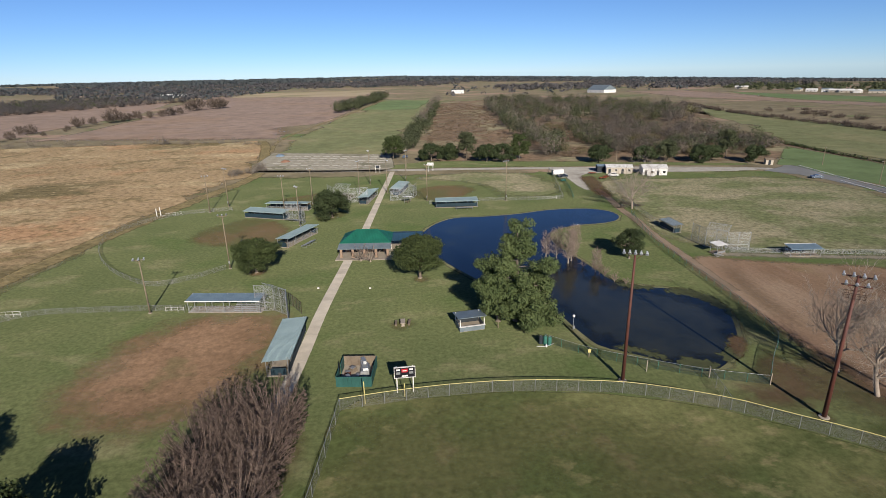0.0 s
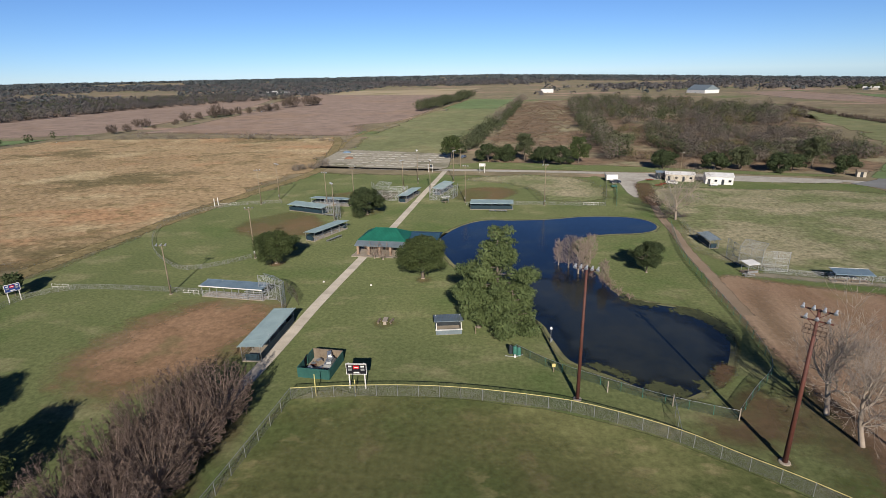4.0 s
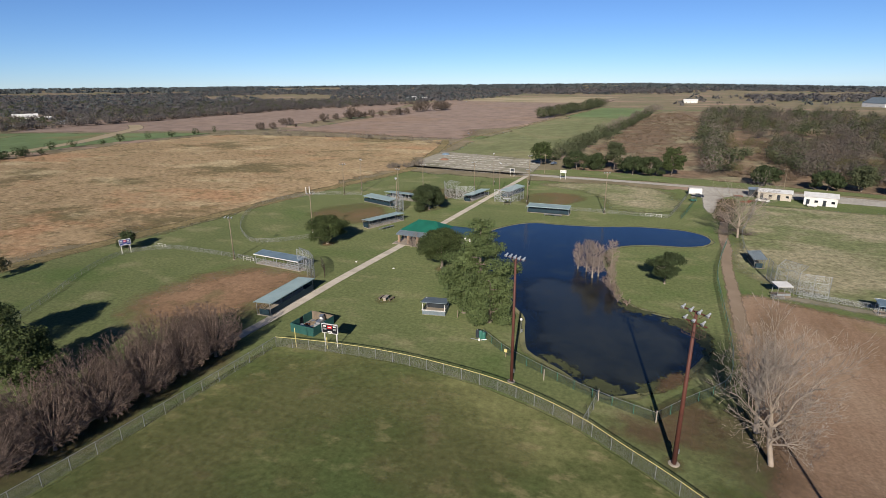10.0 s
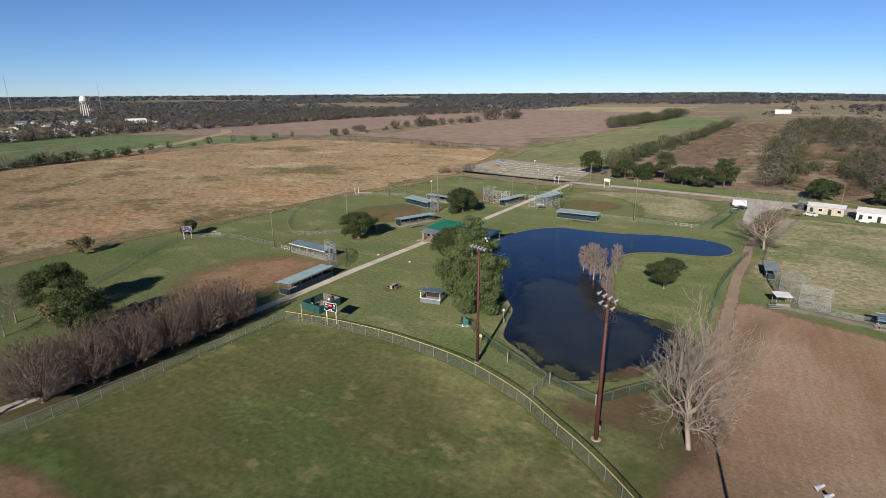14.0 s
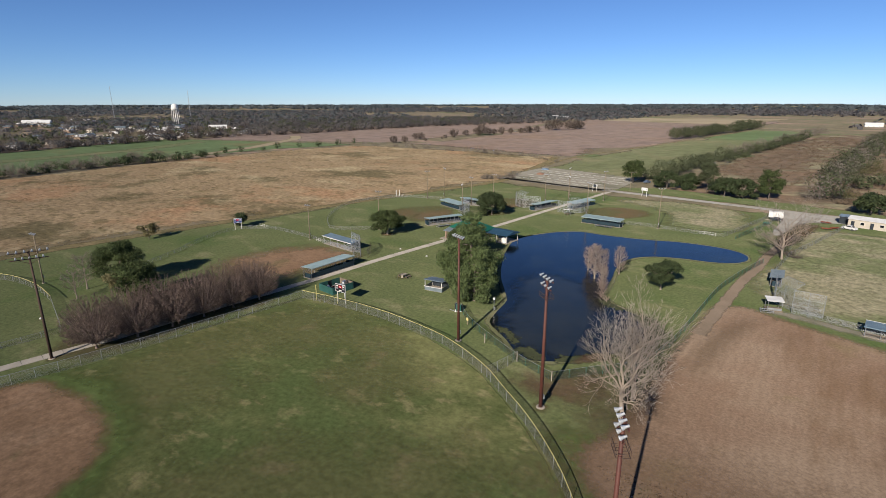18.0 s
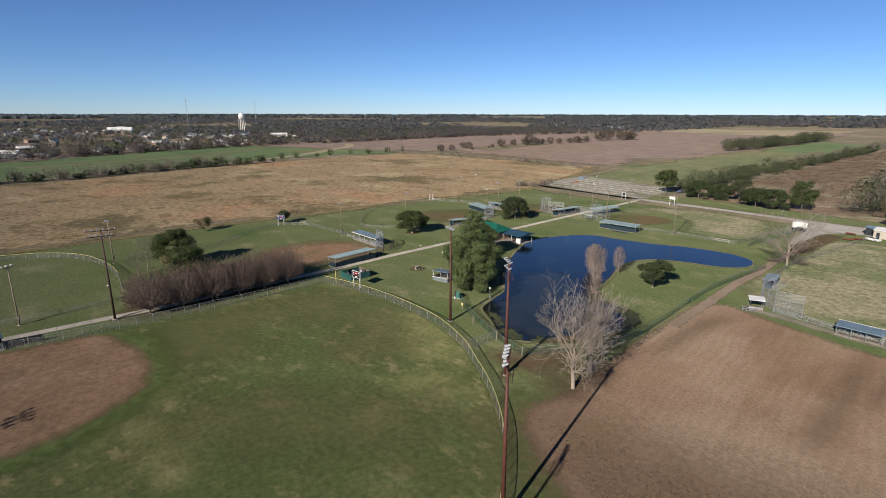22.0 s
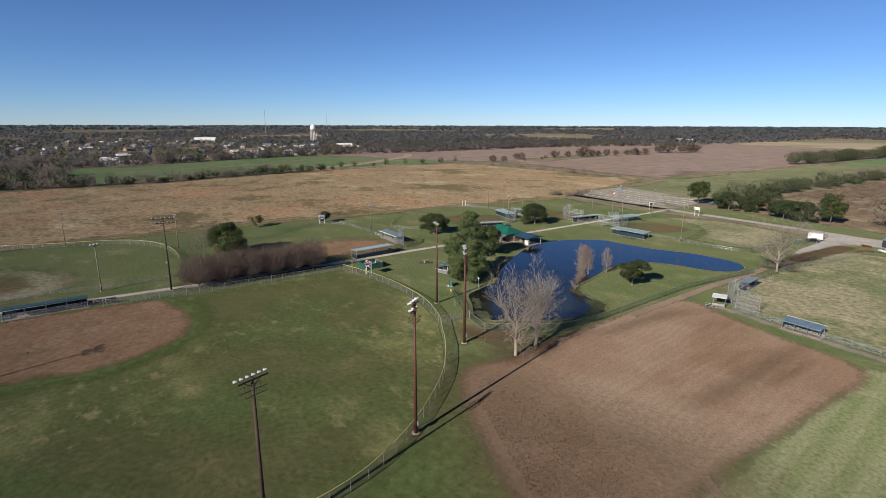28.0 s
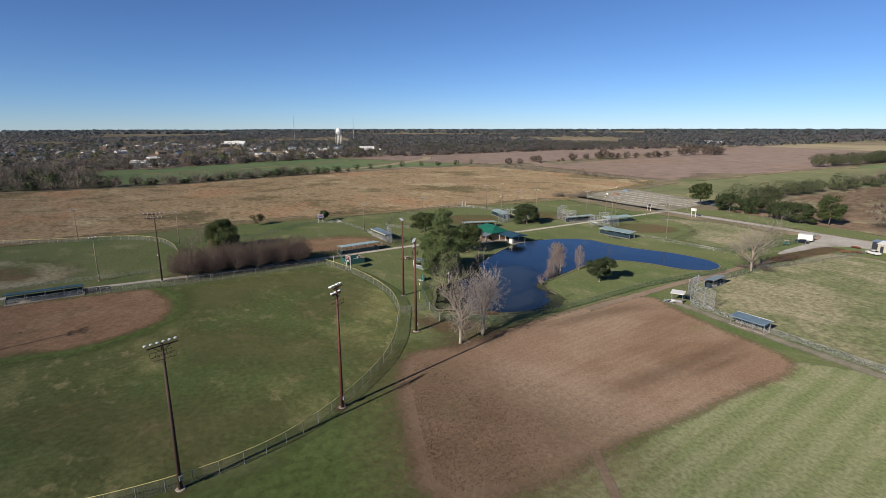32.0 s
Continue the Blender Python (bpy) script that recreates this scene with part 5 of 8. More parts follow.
def light_pole(x, y, h, material, label, aim, rows=1, lamps=4, width=3.2, r=0.22, big=1.0, group="ball field light poles", platform=False):
    """A pole with rows of floodlights on cross arms, aimed at a place on the field."""
    rz = math.degrees(math.atan2(aim[1] - y, aim[0] - x)) - 90
    root = thing("light_pole", pose(x, y, 0, 0, 0, rz), label, "light pole", group)
    part("shaft", G().tube((0, 0, -0.1), (0, 0, h), r, r * 0.55, 12), material, root, smooth=True)
    part("foot", G().lathe([(r * 2.2, 0), (r * 2.2, 0.12), (r * 1.9, 0.16), (r * 1.2, 0.16)], 12), M_slab, root, "worn concrete foot")
    for k in range(rows):
        z = h - 0.25 - k * 1.1
        arm = G().box(0, 0.14 * (1 if k % 2 else -1), z, width, 0.12, 0.14)
        for s in (-1, 1):
            arm.tube((s * width * 0.3, 0, z), (0, 0, z - 0.8), 0.035, n=6)
        part("cross_arm", arm, material, root)
        count = lamps - (1 if lamps > 3 else 0) if k else lamps
        for i in range(count):
            u = (i / (count - 1) - 0.5) * width * (0.98 if k == 0 else 0.70)
            lm = part("floodlight", lamp_me, M_lamp, root, at=Matrix.Translation((u, 0.3, z + 0.32)) @ Matrix.Rotation(radians(-116), 4, "X") @ Matrix.Diagonal((big * 0.9, big * 0.9, big * 1.3, 1)))
            part("lamp_glass", lens_me, M_glass_lamp, lm)
    if platform:
        g = G()
        zz, width = h - 0.25 - rows * 1.1 + 0.3, width * 0.72
        for s in (-1, 1):
            g.tube((-width / 2, s * 0.55, zz), (width / 2, s * 0.55, zz), 0.03, n=6).tube((-width / 2, s * 0.55, zz - 0.6), (width / 2, s * 0.55, zz - 0.6), 0.03, n=6)
            for k in range(5):
                g.tube((-width / 2 + width * k / 4, s * 0.55, zz - 0.6), (-width / 2 + width * k / 4, s * 0.55, zz), 0.02, n=5)
        for k in range(5):
            g.tube((-width / 2 + width * k / 4, -0.55, zz - 0.6), (-width / 2 + width * k / 4, 0.55, zz - 0.6), 0.025, n=5)
        part("service_platform", g, M_dark_pole, root, "dark steel service cage")
    part("junction_box", G().box(0, -r - 0.1, 1.4, 0.35, 0.2, 0.6), M_galv, root)
    return root


HOME = (-8, -12)
light_pole(23.0, 70.0, 19.9, M_rust, "tall rust-red steel light pole behind the outfield fence", HOME, 1, 5, 3.0, 0.27, 0.78)
light_pole(45.6, 59.4, 19.8, M_rust, "tall rust-red light pole with two rows of floodlights", HOME, 2, 4, 3.0, 0.30, 0.72, platform=True)
light_pole(65.3, 33.2, 19.8, M_rust, "tall rust-red light pole beside the fence and bare field", HOME, 2, 4, 2.4, 0.27, 0.72, platform=True)
light_pole(71.5, 9.2, 18.9, M_dark_pole, "tall dark brown light pole with a service cage", HOME, 1, 6, 3.4, 0.27, 0.62, platform=True)
light_pole(-28.4, 21.0, 19.4, M_dark_pole, "tall dark light pole with two rows of floodlights beside the path", (10, 10), 2, 6, 5.2, 0.25, 0.62)
part("side_lamp", G().lathe([(0.04, -0.1), (0.16, -0.05), (0.18, 0.1), (0.08, 0.2)], 10, (0.32, 0, 7.6)), M_white, bpy.data.objects["light_pole.004"], "small white lamp on the shaft")
light_pole(11.0, -38.7, 19.6, M_dark_pole, "tall dark light pole behind home plate", (20, 30), 2, 4, 3.4, 0.25, 0.85)
for x, y, h, aim in ((-51.6, 124.8, 13.2, (-60, 150)), (-42.4, 161.5, 12.0, (-60, 150)), (-51.4, 180.5, 12.0, (-60, 150)), (-42.4, 184.0, 13.5, (-50, 215)), (-76.8, 181.8, 12.5, (-60, 155)), (-73.0, 189.4, 13.4, (-55, 215)), (-25.6, 222.5, 13.7, (-50, 215)),
                     (-28.2, 203.5, 12.5, (-50, 215)), (25.2, 185.0, 14.0, (10, 215)), (-2.6, 188.5, 13.0, (10, 215)), (-10.6, 226, 13, (10, 215)), (-17.6, 204, 12.5, (10, 215)), (-59.3, 100.9, 11.2, (-55, 80)),
                     (-107.6, 3.0, 12.2, (-70, -10)), (-76.9, 33.5, 12.4, (-70, -10)), (-38.9, 6.4, 12.6, (-70, -10))):
    light_pole(x, y, h, M_wood_pole, "weathered wooden light pole with three floodlights", aim, 1, 3, 1.9, 0.17, 0.72, "wooden light poles")
for x, y, h in ((171.0, 193.6, 9.0), (180.4, 235.4, 8.4), (-11, 262, 9.5), (90, 252, 9.0)):
    root = thing("utility_pole", pose(x, y, 0, 0, 0, 15), "wooden utility pole beside the road", "utility pole", "utility poles")
    part("shaft", G().tube((0, 0, -0.1), (0, 0, h), 0.15, 0.10, 9), M_wood_pole, root)
    part("cross_arm", G().box(0, 0.16, h - 0.8, 2.2, 0.1, 0.12), M_wood_pole, root)
    for s in (-1, -0.4, 0.4, 1):
        part("insulator", G().lathe([(0.04, 0), (0.07, 0.05), (0.05, 0.1), (0.06, 0.16)], 8, (s, 0.16, h - 0.68)), M_galv, root)

# ---- fences ----
LEFT_LINE = [(-17.8, 66.1), (-18.3, 58), (-19.2, 46), (-20.4, 33), (-22, 20), (-24, 8)]
OUTFIELD = [(-17.8, 66.1), (-10, 67.5), (-2, 68.4), (6, 68.6), (14, 68.0), (22, 66.8), (29, 64.4), (35, 61.6), (40, 58.2), (45.5, 54.6), (51, 50.2), (56, 45.4), (60, 40.4), (64, 34.6), (67.4, 28.4), (70, 22), (71.2, 15), (71, 7), (69, -3), (65, -14), (60, -24)]
fence("curved chain-link outfield fence with a yellow top tube", OUTFIELD, 1.9, 3.05, M_wire_dark, M_galv, M_yellow, 0.05)
fence("grey chain-link foul line fence beside the shrub row", LEFT_LINE, 1.9, 3.05, M_wire, M_galv, None, 0.035)
fence("green chain-link fence round the pond", [(14.5, 82.5), (20.2, 77.6), (28.1, 73.2), (35.8, 69.6), (43.5, 67.2)], 1.5, 3.05, M_wire_green, M_green_metal, M_galv, group="pond fences")
fence("short chain-link fence joining the outfield and pond fences", [(35.8, 69.6), (35.2, 65.5), (34.6, 61.9)], 1.9, 3.05, M_wire, M_galv, smooth=False, group="pond fences")
fence("green chain-link fence between the pond and the bare field", [(43.5, 67.2), (47.8, 73), (53.2, 80), (54.8, 90), (55.2, 100), (55.3, 112), (55.6, 128), (57, 140), (58.6, 150), (60.5, 160)], 1.6, 3.05, M_wire_green, M_green_metal, M_galv, group="pond fences")
fence("low chain-link fence with a galvanised rail round a ball field", [(-52.6, 101.5), (-61, 102), (-72, 102.3), (-83, 101.5), (-90, 95), (-89, 86), (-84, 76), (-78, 67), (-72, 56), (-66, 48)], 1.2, 3.05, M_wire, post=M_dull, group="low ball field fences")
fence("low curved outfield fence with a pale rail", [(-52.5, 124.5), (-58, 118.5), (-65, 115), (-72, 119), (-80, 126), (-88, 136), (-94, 147), (-96.5, 158), (-94, 169), (-88, 177), (-82, 181), (-70, 184)], 1.2, 3.05, M_wire, post=M_dull, group="low ball field fences")
fence("pale chain-link fence along the far ball field", [(-2, 184), (6, 184), (20, 186), (36, 185), (46, 185.5)], 1.2, 3.05, M_wire, smooth=False, post=M_dull, group="low ball field fences")
fence("chain-link fence along the drive", [(46, 185.5), (49.5, 205), (53, 225), (55, 243)], 1.5, 3.05, M_wire, smooth=False, post=M_dull, group="low ball field fences")
fence("second chain-link fence along the drive", [(49.5, 185), (52.5, 200), (56, 222)], 1.5, 3.05, M_wire_green, M_green_metal, smooth=False, group="low ball field fences")
fence("chain-link fence from backstop to yard", [(64.5, 140), (64.2, 155), (65.5, 172), (70, 192), (74, 211), (77, 226)], 1.5, 3.05, M_wire, smooth=False, post=M_dull, group="low ball field fences")
fence("chain-link ball field fence beside the bare field", [(70.5, 123.2), (80, 121.4), (91, 119.6), (105, 117.4), (125, 114.5), (150, 111)], 1.3, 3.05, M_wire_white, smooth=False, post=M_dull, group="low ball field fences")
fence("curved outfield fence with a yellow top on the small field", [(-124, -30), (-116, -18), (-109, -4), (-102.5, 13), (-97, 22), (-87, 28.5), (-73, 30.8), (-60, 30.2)], 1.6, 3.05, M_wire_dark, M_galv, M_yellow, 0.05)
fence("low rail fence along the small field", [(-60, 30.2), (-39.6, 26), (-40.6, 8), (-42.8, -4), (-45, -16)], 1.2, 3.05, M_wire, smooth=False, post=M_dull, group="low ball field fences")
fence("chain-link fence behind the main dugout", [(-24, 8), (-26.5, 2.5), (-25.6, -14), (-25, -30)], 1.6, 3.05, M_wire, M_galv, smooth=False)
# short white rail sections
for x, y, rz, L in ((-86.5, 101.6, 0, 4.2), (-54.5, 100.6, -4, 3.6), (-88, 178.5, 25, 6), (41, 185, 0, 5)):
    root = thing("rail_section", pose(x, y, 0, 0, 0, rz), "short white metal rail section on the grass", "railing", "rail sections")
    for k in range(4):
        part("post", post_mesh(0.03, 1.1, M_white), M_white, root, at=pose((k / 3 - 0.5) * L, 0.25, 0))
    for z in (0.5, 1.1):
        part("rail", G().tube((-L / 2, 0.25, z), (L / 2, 0.25, z), 0.03, n=6), M_white, root)
# gate posts and yellow marker posts
for x, y, h, mm, lb in ((43.5, 67.1, 1.8, M_white, "pale grey gate post at the fence corner"), (35.8, 69.5, 1.75, M_white, "pale grey gate post beside the pond"), (27.5, 72.1, 1.8, M_white, "white fence post beside the pond"), (20.2, 76.9, 1.5, M_yellow, "yellow warning sign post beside the pond")):
    root = thing("marker_post", pose(x, y, 0), lb, "post", "marker posts")
    part("post", G().tube((0, 0, -0.05), (0, 0, h), 0.08, n=9).lathe([(0.1, h), (0.1, h + 0.05), (0.03, h + 0.1)], 9), M_slab if mm is M_white else M_wood_pole, root)
    if mm is M_yellow:
        part("sign_plate", G().box(0, -0.1, 0.95, 0.5, 0.03, 0.55), M_yellow, root)
for x, y in ((-14.5, 67.3), (-9.0, 68.6)):
    root = thing("foul_pole", pose(x, y, 0), "yellow foul pole at the outfield fence", "pole", "foul poles")
    part("pole", G().tube((0, 0, -0.05), (0, 0, 3.6 if x < -10 else 2.2), 0.07, n=9), M_yellow, root)
root = thing("bank_lamp", pose(20.4, 86.3, 0), "small white lamp on a grey post on the pond bank", "lamp")
part("post", G().tube((0, 0, -0.05), (0, 0, 2.6), 0.06, 0.05, 8), M_galv, root)
part("lamp_head", G().lathe([(0.05, 2.55), (0.22, 2.6), (0.24, 2.78), (0.16, 2.95), (0.04, 3.0)], 10), M_white, root)
part("box", G().box(0.15, 0, 0.3, 0.3, 0.25, 0.5), M_galv, root)


# ---- dugouts ----
def dugout(x, y, rz, L, W, roof, label, h=2.5, rise=0.35, closed=True, bleacher=False, bays=4, group="dugouts"):
    """A long open shelter: slab, posts, sheet roof on rafters, back wall, bench and wire front. Its front faces its own -y."""
    root = thing("dugout", pose(x, y, 0, 0, 0, rz), label, "dugout", group)
    part("floor_slab", G().box(0, 0, -0.05, L, W * 0.85, 0.17), M_slab, root)
    for i in range(bays + 1):
        u = (i / bays - 0.5) * (L - 0.5)
        part("front_post", post_mesh(0.06, h + 0.1, M_galv), M_galv, root, at=pose(u, -W * 0.42, 0))
        part("rear_post", post_mesh(0.06, h - rise + 0.25, M_galv), M_galv, root, at=pose(u, W * 0.42, 0))
        part("rafter", G().tube((u, -W / 2 + 0.1, h + 0.10), (u, W / 2 - 0.1, h + 0.10 - rise), 0.05, n=5), M_galv, root)
    n = int(L / 0.3)
    prof = []
    for i in range(n):
        u = -L / 2 + L * i / n
        prof += [(u, 0.0), (u + 0.22, 0.0), (u + 0.24, 0.018), (u + 0.28, 0.018)]
    prof.append((L / 2, 0.0))
    v = [(u, s * (W / 2 + 0.15), h + 0.17 + w - (rise if s > 0 else 0)) for s in (-1, 1) for u, w in prof]
    k = len(prof)
    v += [(u, s * (W / 2 + 0.15), h + 0.13 - (rise if s > 0 else 0)) for s in (-1, 1) for u in (-L / 2, L / 2)]
    f = [(i, i + 1, k + i + 1, k + i) for i in range(k - 1)] + [(2 * k, 2 * k + 2, 2 * k + 3, 2 * k + 1)]
    part("roof_sheet", G().add(v, f), roof, root)
    part("front_fascia", G().box(0, -W / 2 - 0.17, h + 0.02, L + 0.1, 0.05, 0.20), M_white if roof is M_roof_blue else roof, root)
    part("rear_fascia", G().box(0, W / 2 + 0.17, h - rise + 0.02, L + 0.1, 0.05, 0.18), roof, root)
    if closed:
        part("back_wall", G().box(0, W * 0.44, 0.35, L - 0.6, 0.06, 1.15), M_interior, root, "dark board wall")
        for s in (-1, 1):
            part("end_wall", G().box(s * (L / 2 - 0.28), 0.1, 0.1, 0.06, W * 0.6, 1.2), M_interior, root)
    part("bench_seat", G().box(0, W * 0.25, 0.50, L * 0.85, 0.34, 0.05), M_wood, root)
    for i in range(5):
        part("bench_leg", G().box((i / 4 - 0.5) * L * 0.8, W * 0.25, 0.1, 0.06, 0.28, 0.40), M_galv, root)
    wire_panel("wire_front", [(-L / 2 + 0.25, -W * 0.42), (L / 2 - 0.25, -W * 0.42)], 0.1, 1.5, M_wire_white, root)
    part("front_rail", G().tube((-L / 2 + 0.25, -W * 0.42, 1.5), (L / 2 - 0.25, -W * 0.42, 1.5), 0.03, n=6), M_galv, root)
    return root


dugout(-44.4, 100.8, -5, 14.6, 2.9, M_roof_blue, "long dugout with a faded blue metal roof beside the backstop", rise=-0.3, closed=False)
dugout(-28.6, 82.9, 91, 14.8, 3.9, M_roof_teal, "long dugout with a pale teal metal roof beside the path", rise=-0.25).rotation_euler = (0, 0, radians(-89))
dugout(-39.8, 146.6, 67, 14.6, 3.8, M_roof_teal, "long dugout with a grey-teal metal roof on the third field")
dugout(-55.2, 172.6, 160, 15.0, 3.8, M_roof_teal, "dugout with a grey-teal roof and bench")
dugout(-50.4, 182.6, -9, 15.0, 3.8, M_roof_teal, "dugout with a teal metal roof behind the backstop")
dugout(-24.0, 194.2, 80, 15.0, 3.8, M_roof_teal, "teal roofed dugout beside the path")
dugout(-12.8, 206.8, -102, 15.0, 3.8, M_roof_teal, "grey-teal roofed dugout across the path")
dugout(7.2, 179.4, 180, 14.6, 3.8, M_roof_teal, "long grey-teal dugout beside the pond")
dugout(86.2, 119.2, 176, 7.6, 2.8, M_roof_blue, "small dugout with a faded blue roof at the bare field", h=2.3, closed=False, bays=3)
dugout(65.4, 144.0, 94, 7.6, 2.6, M_roof_grey, "small grey-roofed dugout beside the fence", h=2.3, bays=3)
dugout(-27.8, -5.6, 88, 16.4, 3.2, M_roof_dark, "long dugout with a dark teal roof on the main field", closed=True)
root = thing("windscreen", pose(-26.8, 4.8, 0, 0, 0, 78), "dark windscreen panels on a fence", "screen")
for k in range(3):
    part("panel", G().box((k - 1) * 2.5, 0, 0.15, 2.35, 0.05, 1.3), M_black, root)
    part("post", post_mesh(0.04, 1.6, M_galv), M_galv, root, at=pose((k - 1) * 2.5 - 1.22, 0, 0))


# ---- bleachers ----
def bleacher(x, y, rz, L, rows, label):
    root = thing("bleacher", pose(x, y, 0, 0, 0, rz), label, "bleacher", "bleachers")
    for r_ in range(rows):
        part("seat_plank", G().box(0, r_ * 0.6, 0.42 + r_ * 0.2, L, 0.26, 0.05), M_alu, root)
        part("foot_plank", G().box(0, r_ * 0.6 - 0.28, 0.16 + r_ * 0.2, L, 0.20, 0.04), M_alu, root)
    for k in range(4):
        u = (k / 3 - 0.5) * L * 0.9
        part("frame", G().tube((u, -0.3, 0.05), (u, rows * 0.6 - 0.4, 0.05), 0.03, n=5).tube((u, -0.3, 0.05), (u, rows * 0.6 - 0.4, 0.36 + 0.2 * rows), 0.03, n=5).tube((u, rows * 0.6 - 0.4, 0), (u, rows * 0.6 - 0.4, 0.36 + 0.2 * rows), 0.03, n=5), M_galv, root)
    return root


bleacher(-40.6, 100.2, -5, 4.6, 4, "aluminium bleacher in the dugout's shelter")
bleacher(9.5, 175.6, 180, 6, 3, "aluminium bleacher beside the dugout")
bleacher(-45.5, 167.2, 160, 5, 3, "aluminium bleacher beside the dugout")
bleacher(-36.6, 141.8, 247, 5, 3, "aluminium bleacher beside the dugout")


# ---- backstops ----
def backstop(x, y, rz, label, wire=None, h=5.0, w=5.0, wings=6.0, hood=True):
    """A tall wire screen: a middle bay with a leaning hood and two wings turned forward (own -y)."""
    wire = wire or M_wire_white
    root = thing("backstop", pose(x, y, 0, 0, 0, rz), label, "backstop", "backstops")
    c = math.cos(radians(38))
    s_ = math.sin(radians(38))
    plan = [(-w / 2 - wings * c, -wings * s_), (-w / 2, 0), (w / 2, 0), (w / 2 + wings * c, -wings * s_)]
    for i, (a, b) in enumerate(zip(plan[:-1], plan[1:])):
        wire_panel("wire_screen", [a, b], 0.05, h, wire, root)
        for z in (0.1, h * 0.33, h * 0.66, h):
            part("rail", G().tube((*a, z), (*b, z), 0.035, n=6), M_galv, root)
        part("middle_post", post_mesh(0.05, h, M_galv), M_galv, root, at=pose((a[0] + b[0]) / 2, (a[1] + b[1]) / 2, 0))
    for a in plan:
        part("post", post_mesh(0.06, h, M_galv), M_galv, root, at=pose(a[0], a[1], 0))
    if hood:
        me = np_mesh("hood", [(-w / 2, 0, h), (w / 2, 0, h), (w / 2, -2.2, h + 1.2), (-w / 2, -2.2, h + 1.2)], [(0, 1, 2, 3)])
        me.uv_layers.new(name="UVMap").data.foreach_set("uv", [0, 0, w, 0, w, 2.5, 0, 2.5])
        part("hood", me, wire, root)
        part("hood_frame", G().tube((-w / 2, 0, h), (-w / 2, -2.2, h + 1.2), 0.04, n=6).tube((w / 2, 0, h), (w / 2, -2.2, h + 1.2), 0.04, n=6).tube((-w / 2, -2.2, h + 1.2), (w / 2, -2.2, h + 1.2), 0.04, n=6), M_galv, root)
    return root


backstop(-33.2, 98.4, -40, "tall grey wire backstop between two dugouts", h=5.4, w=4.2, wings=3.6)
backstop(-42.6, 166.4, -58, "tall wire backstop of the third field", h=5.0, w=4.5, wings=5)
backstop(-33.5, 190.8, 215 - 60, "wide wire backstop behind a round shrub", h=5.2, w=6, wings=7)
backstop(-9.2, 192.6, -170 + 30, "wire backstop of the far field", h=4.6, w=4.5, wings=5)
backstop(68.6, 126.4, 135, "wire backstop with leaning hood at the dry field", M_wire_white, h=4.8, w=5, wings=5.5)
fence("tilted wire gate panels beside the backstop", [(-34.5, 104), (-31.5, 101), (-29.2, 97.5)], 2.6, 1.5, M_wire_dark, M_dark_pole, smooth=False)

# white roofed stand at the dry field
root = thing("scorer_stand", pose(67.2, 122.9, 0, 0, 0, 20), "small scorer's stand with a flat white roof", "stand")
part("roof", G().box(0, 0, 2.5, 3.2, 2.6, 0.10, tilt=6).box(0, 0, 2.44, 3.0, 2.4, 0.05, tilt=6), M_roof_white, root)
for sx in (-1, 1):
    for sy in (-1, 1):
        part("post", post_mesh(0.05, 2.4, M_galv), M_galv, root, at=pose(sx * 1.3, sy * 1.0, 0))
part("counter", G().box(0, -1.0, 0.9, 2.6, 0.4, 0.06), M_wood, root)
part("platform", G().box(0, 0, 0.02, 3.0, 2.4, 0.35), M_wood, root)
part("side_board", G().box(0, -1.12, 0.37, 2.6, 0.05, 0.55), M_galv, root)
bleacher(66.4, 120.6, 20, 2.6, 2, "low bench beside the white stand")

# picnic shelter by the far path
root = thing("white_table_shelter", pose(-9.6, 186.5, 0, 0, 0, 20), "small white-roofed table shelter beside the far dugout", "shelter")
part("roof", G().box(0, 0, 2.3, 3.0, 2.4, 0.09, tilt=-8), M_roof_white, root)
for sx in (-1, 1):
    part("post", post_mesh(0.05, 2.25, M_galv), M_galv, root, at=pose(sx * 1.2, 0, 0))
part("table", G().box(0, 0, 0.72, 2.2, 0.8, 0.06).box(0, 0, 0, 0.2, 0.5, 0.72), M_wood, root)


# ---- scoreboards ----
def scoreboard(x, y, rz, w, h, up, panel, label, third=True):
    root = thing("scoreboard", pose(x, y, 0, 0, 0, rz), label, "scoreboard", "scoreboards")
    for s in (-1, 1):
        part("leg", G().box(s * w * 0.40, 0.12, -0.05, 0.16, 0.16, up + h + 0.15, taper=0.98), M_white, root)
    part("board", G().box(0, 0, up, w, 0.16, h), panel, root)
    part("frame", G().box(0, -0.02, up - 0.06, w + 0.14, 0.22, 0.07).box(0, -0.02, up + h, w + 0.14, 0.22, 0.07).box(-w / 2 - 0.03, -0.02, up, 0.07, 0.22, h).box(w / 2 + 0.03, -0.02, up, 0.07, 0.22, h), M_white, root)
    if third:
        part("top_sign", G().box(0, -0.1, up + h * 0.52, w * 0.30, 0.03, h * 0.34), M_red, root, "red sign with a pale bar")
        part("sign_bar", G().box(0, -0.125, up + h * 0.64, w * 0.20, 0.02, h * 0.08), M_white, root)
    for s in (-1, 1):
        part("score_label", G().box(s * w * 0.32, -0.1, up + h * 0.70, w * 0.18, 0.02, h * 0.16), M_white, root, "pale label bar")
        part("score_window", G().box(s * w * 0.32, -0.1, up + h * 0.34, w * 0.20, 0.02, h * 0.22), M_galv, root, "grey number window")
    part("inning_bar", G().box(0, -0.1, up + h * 0.08, w * 0.30, 0.02, h * 0.14), M_white, root)
    return root


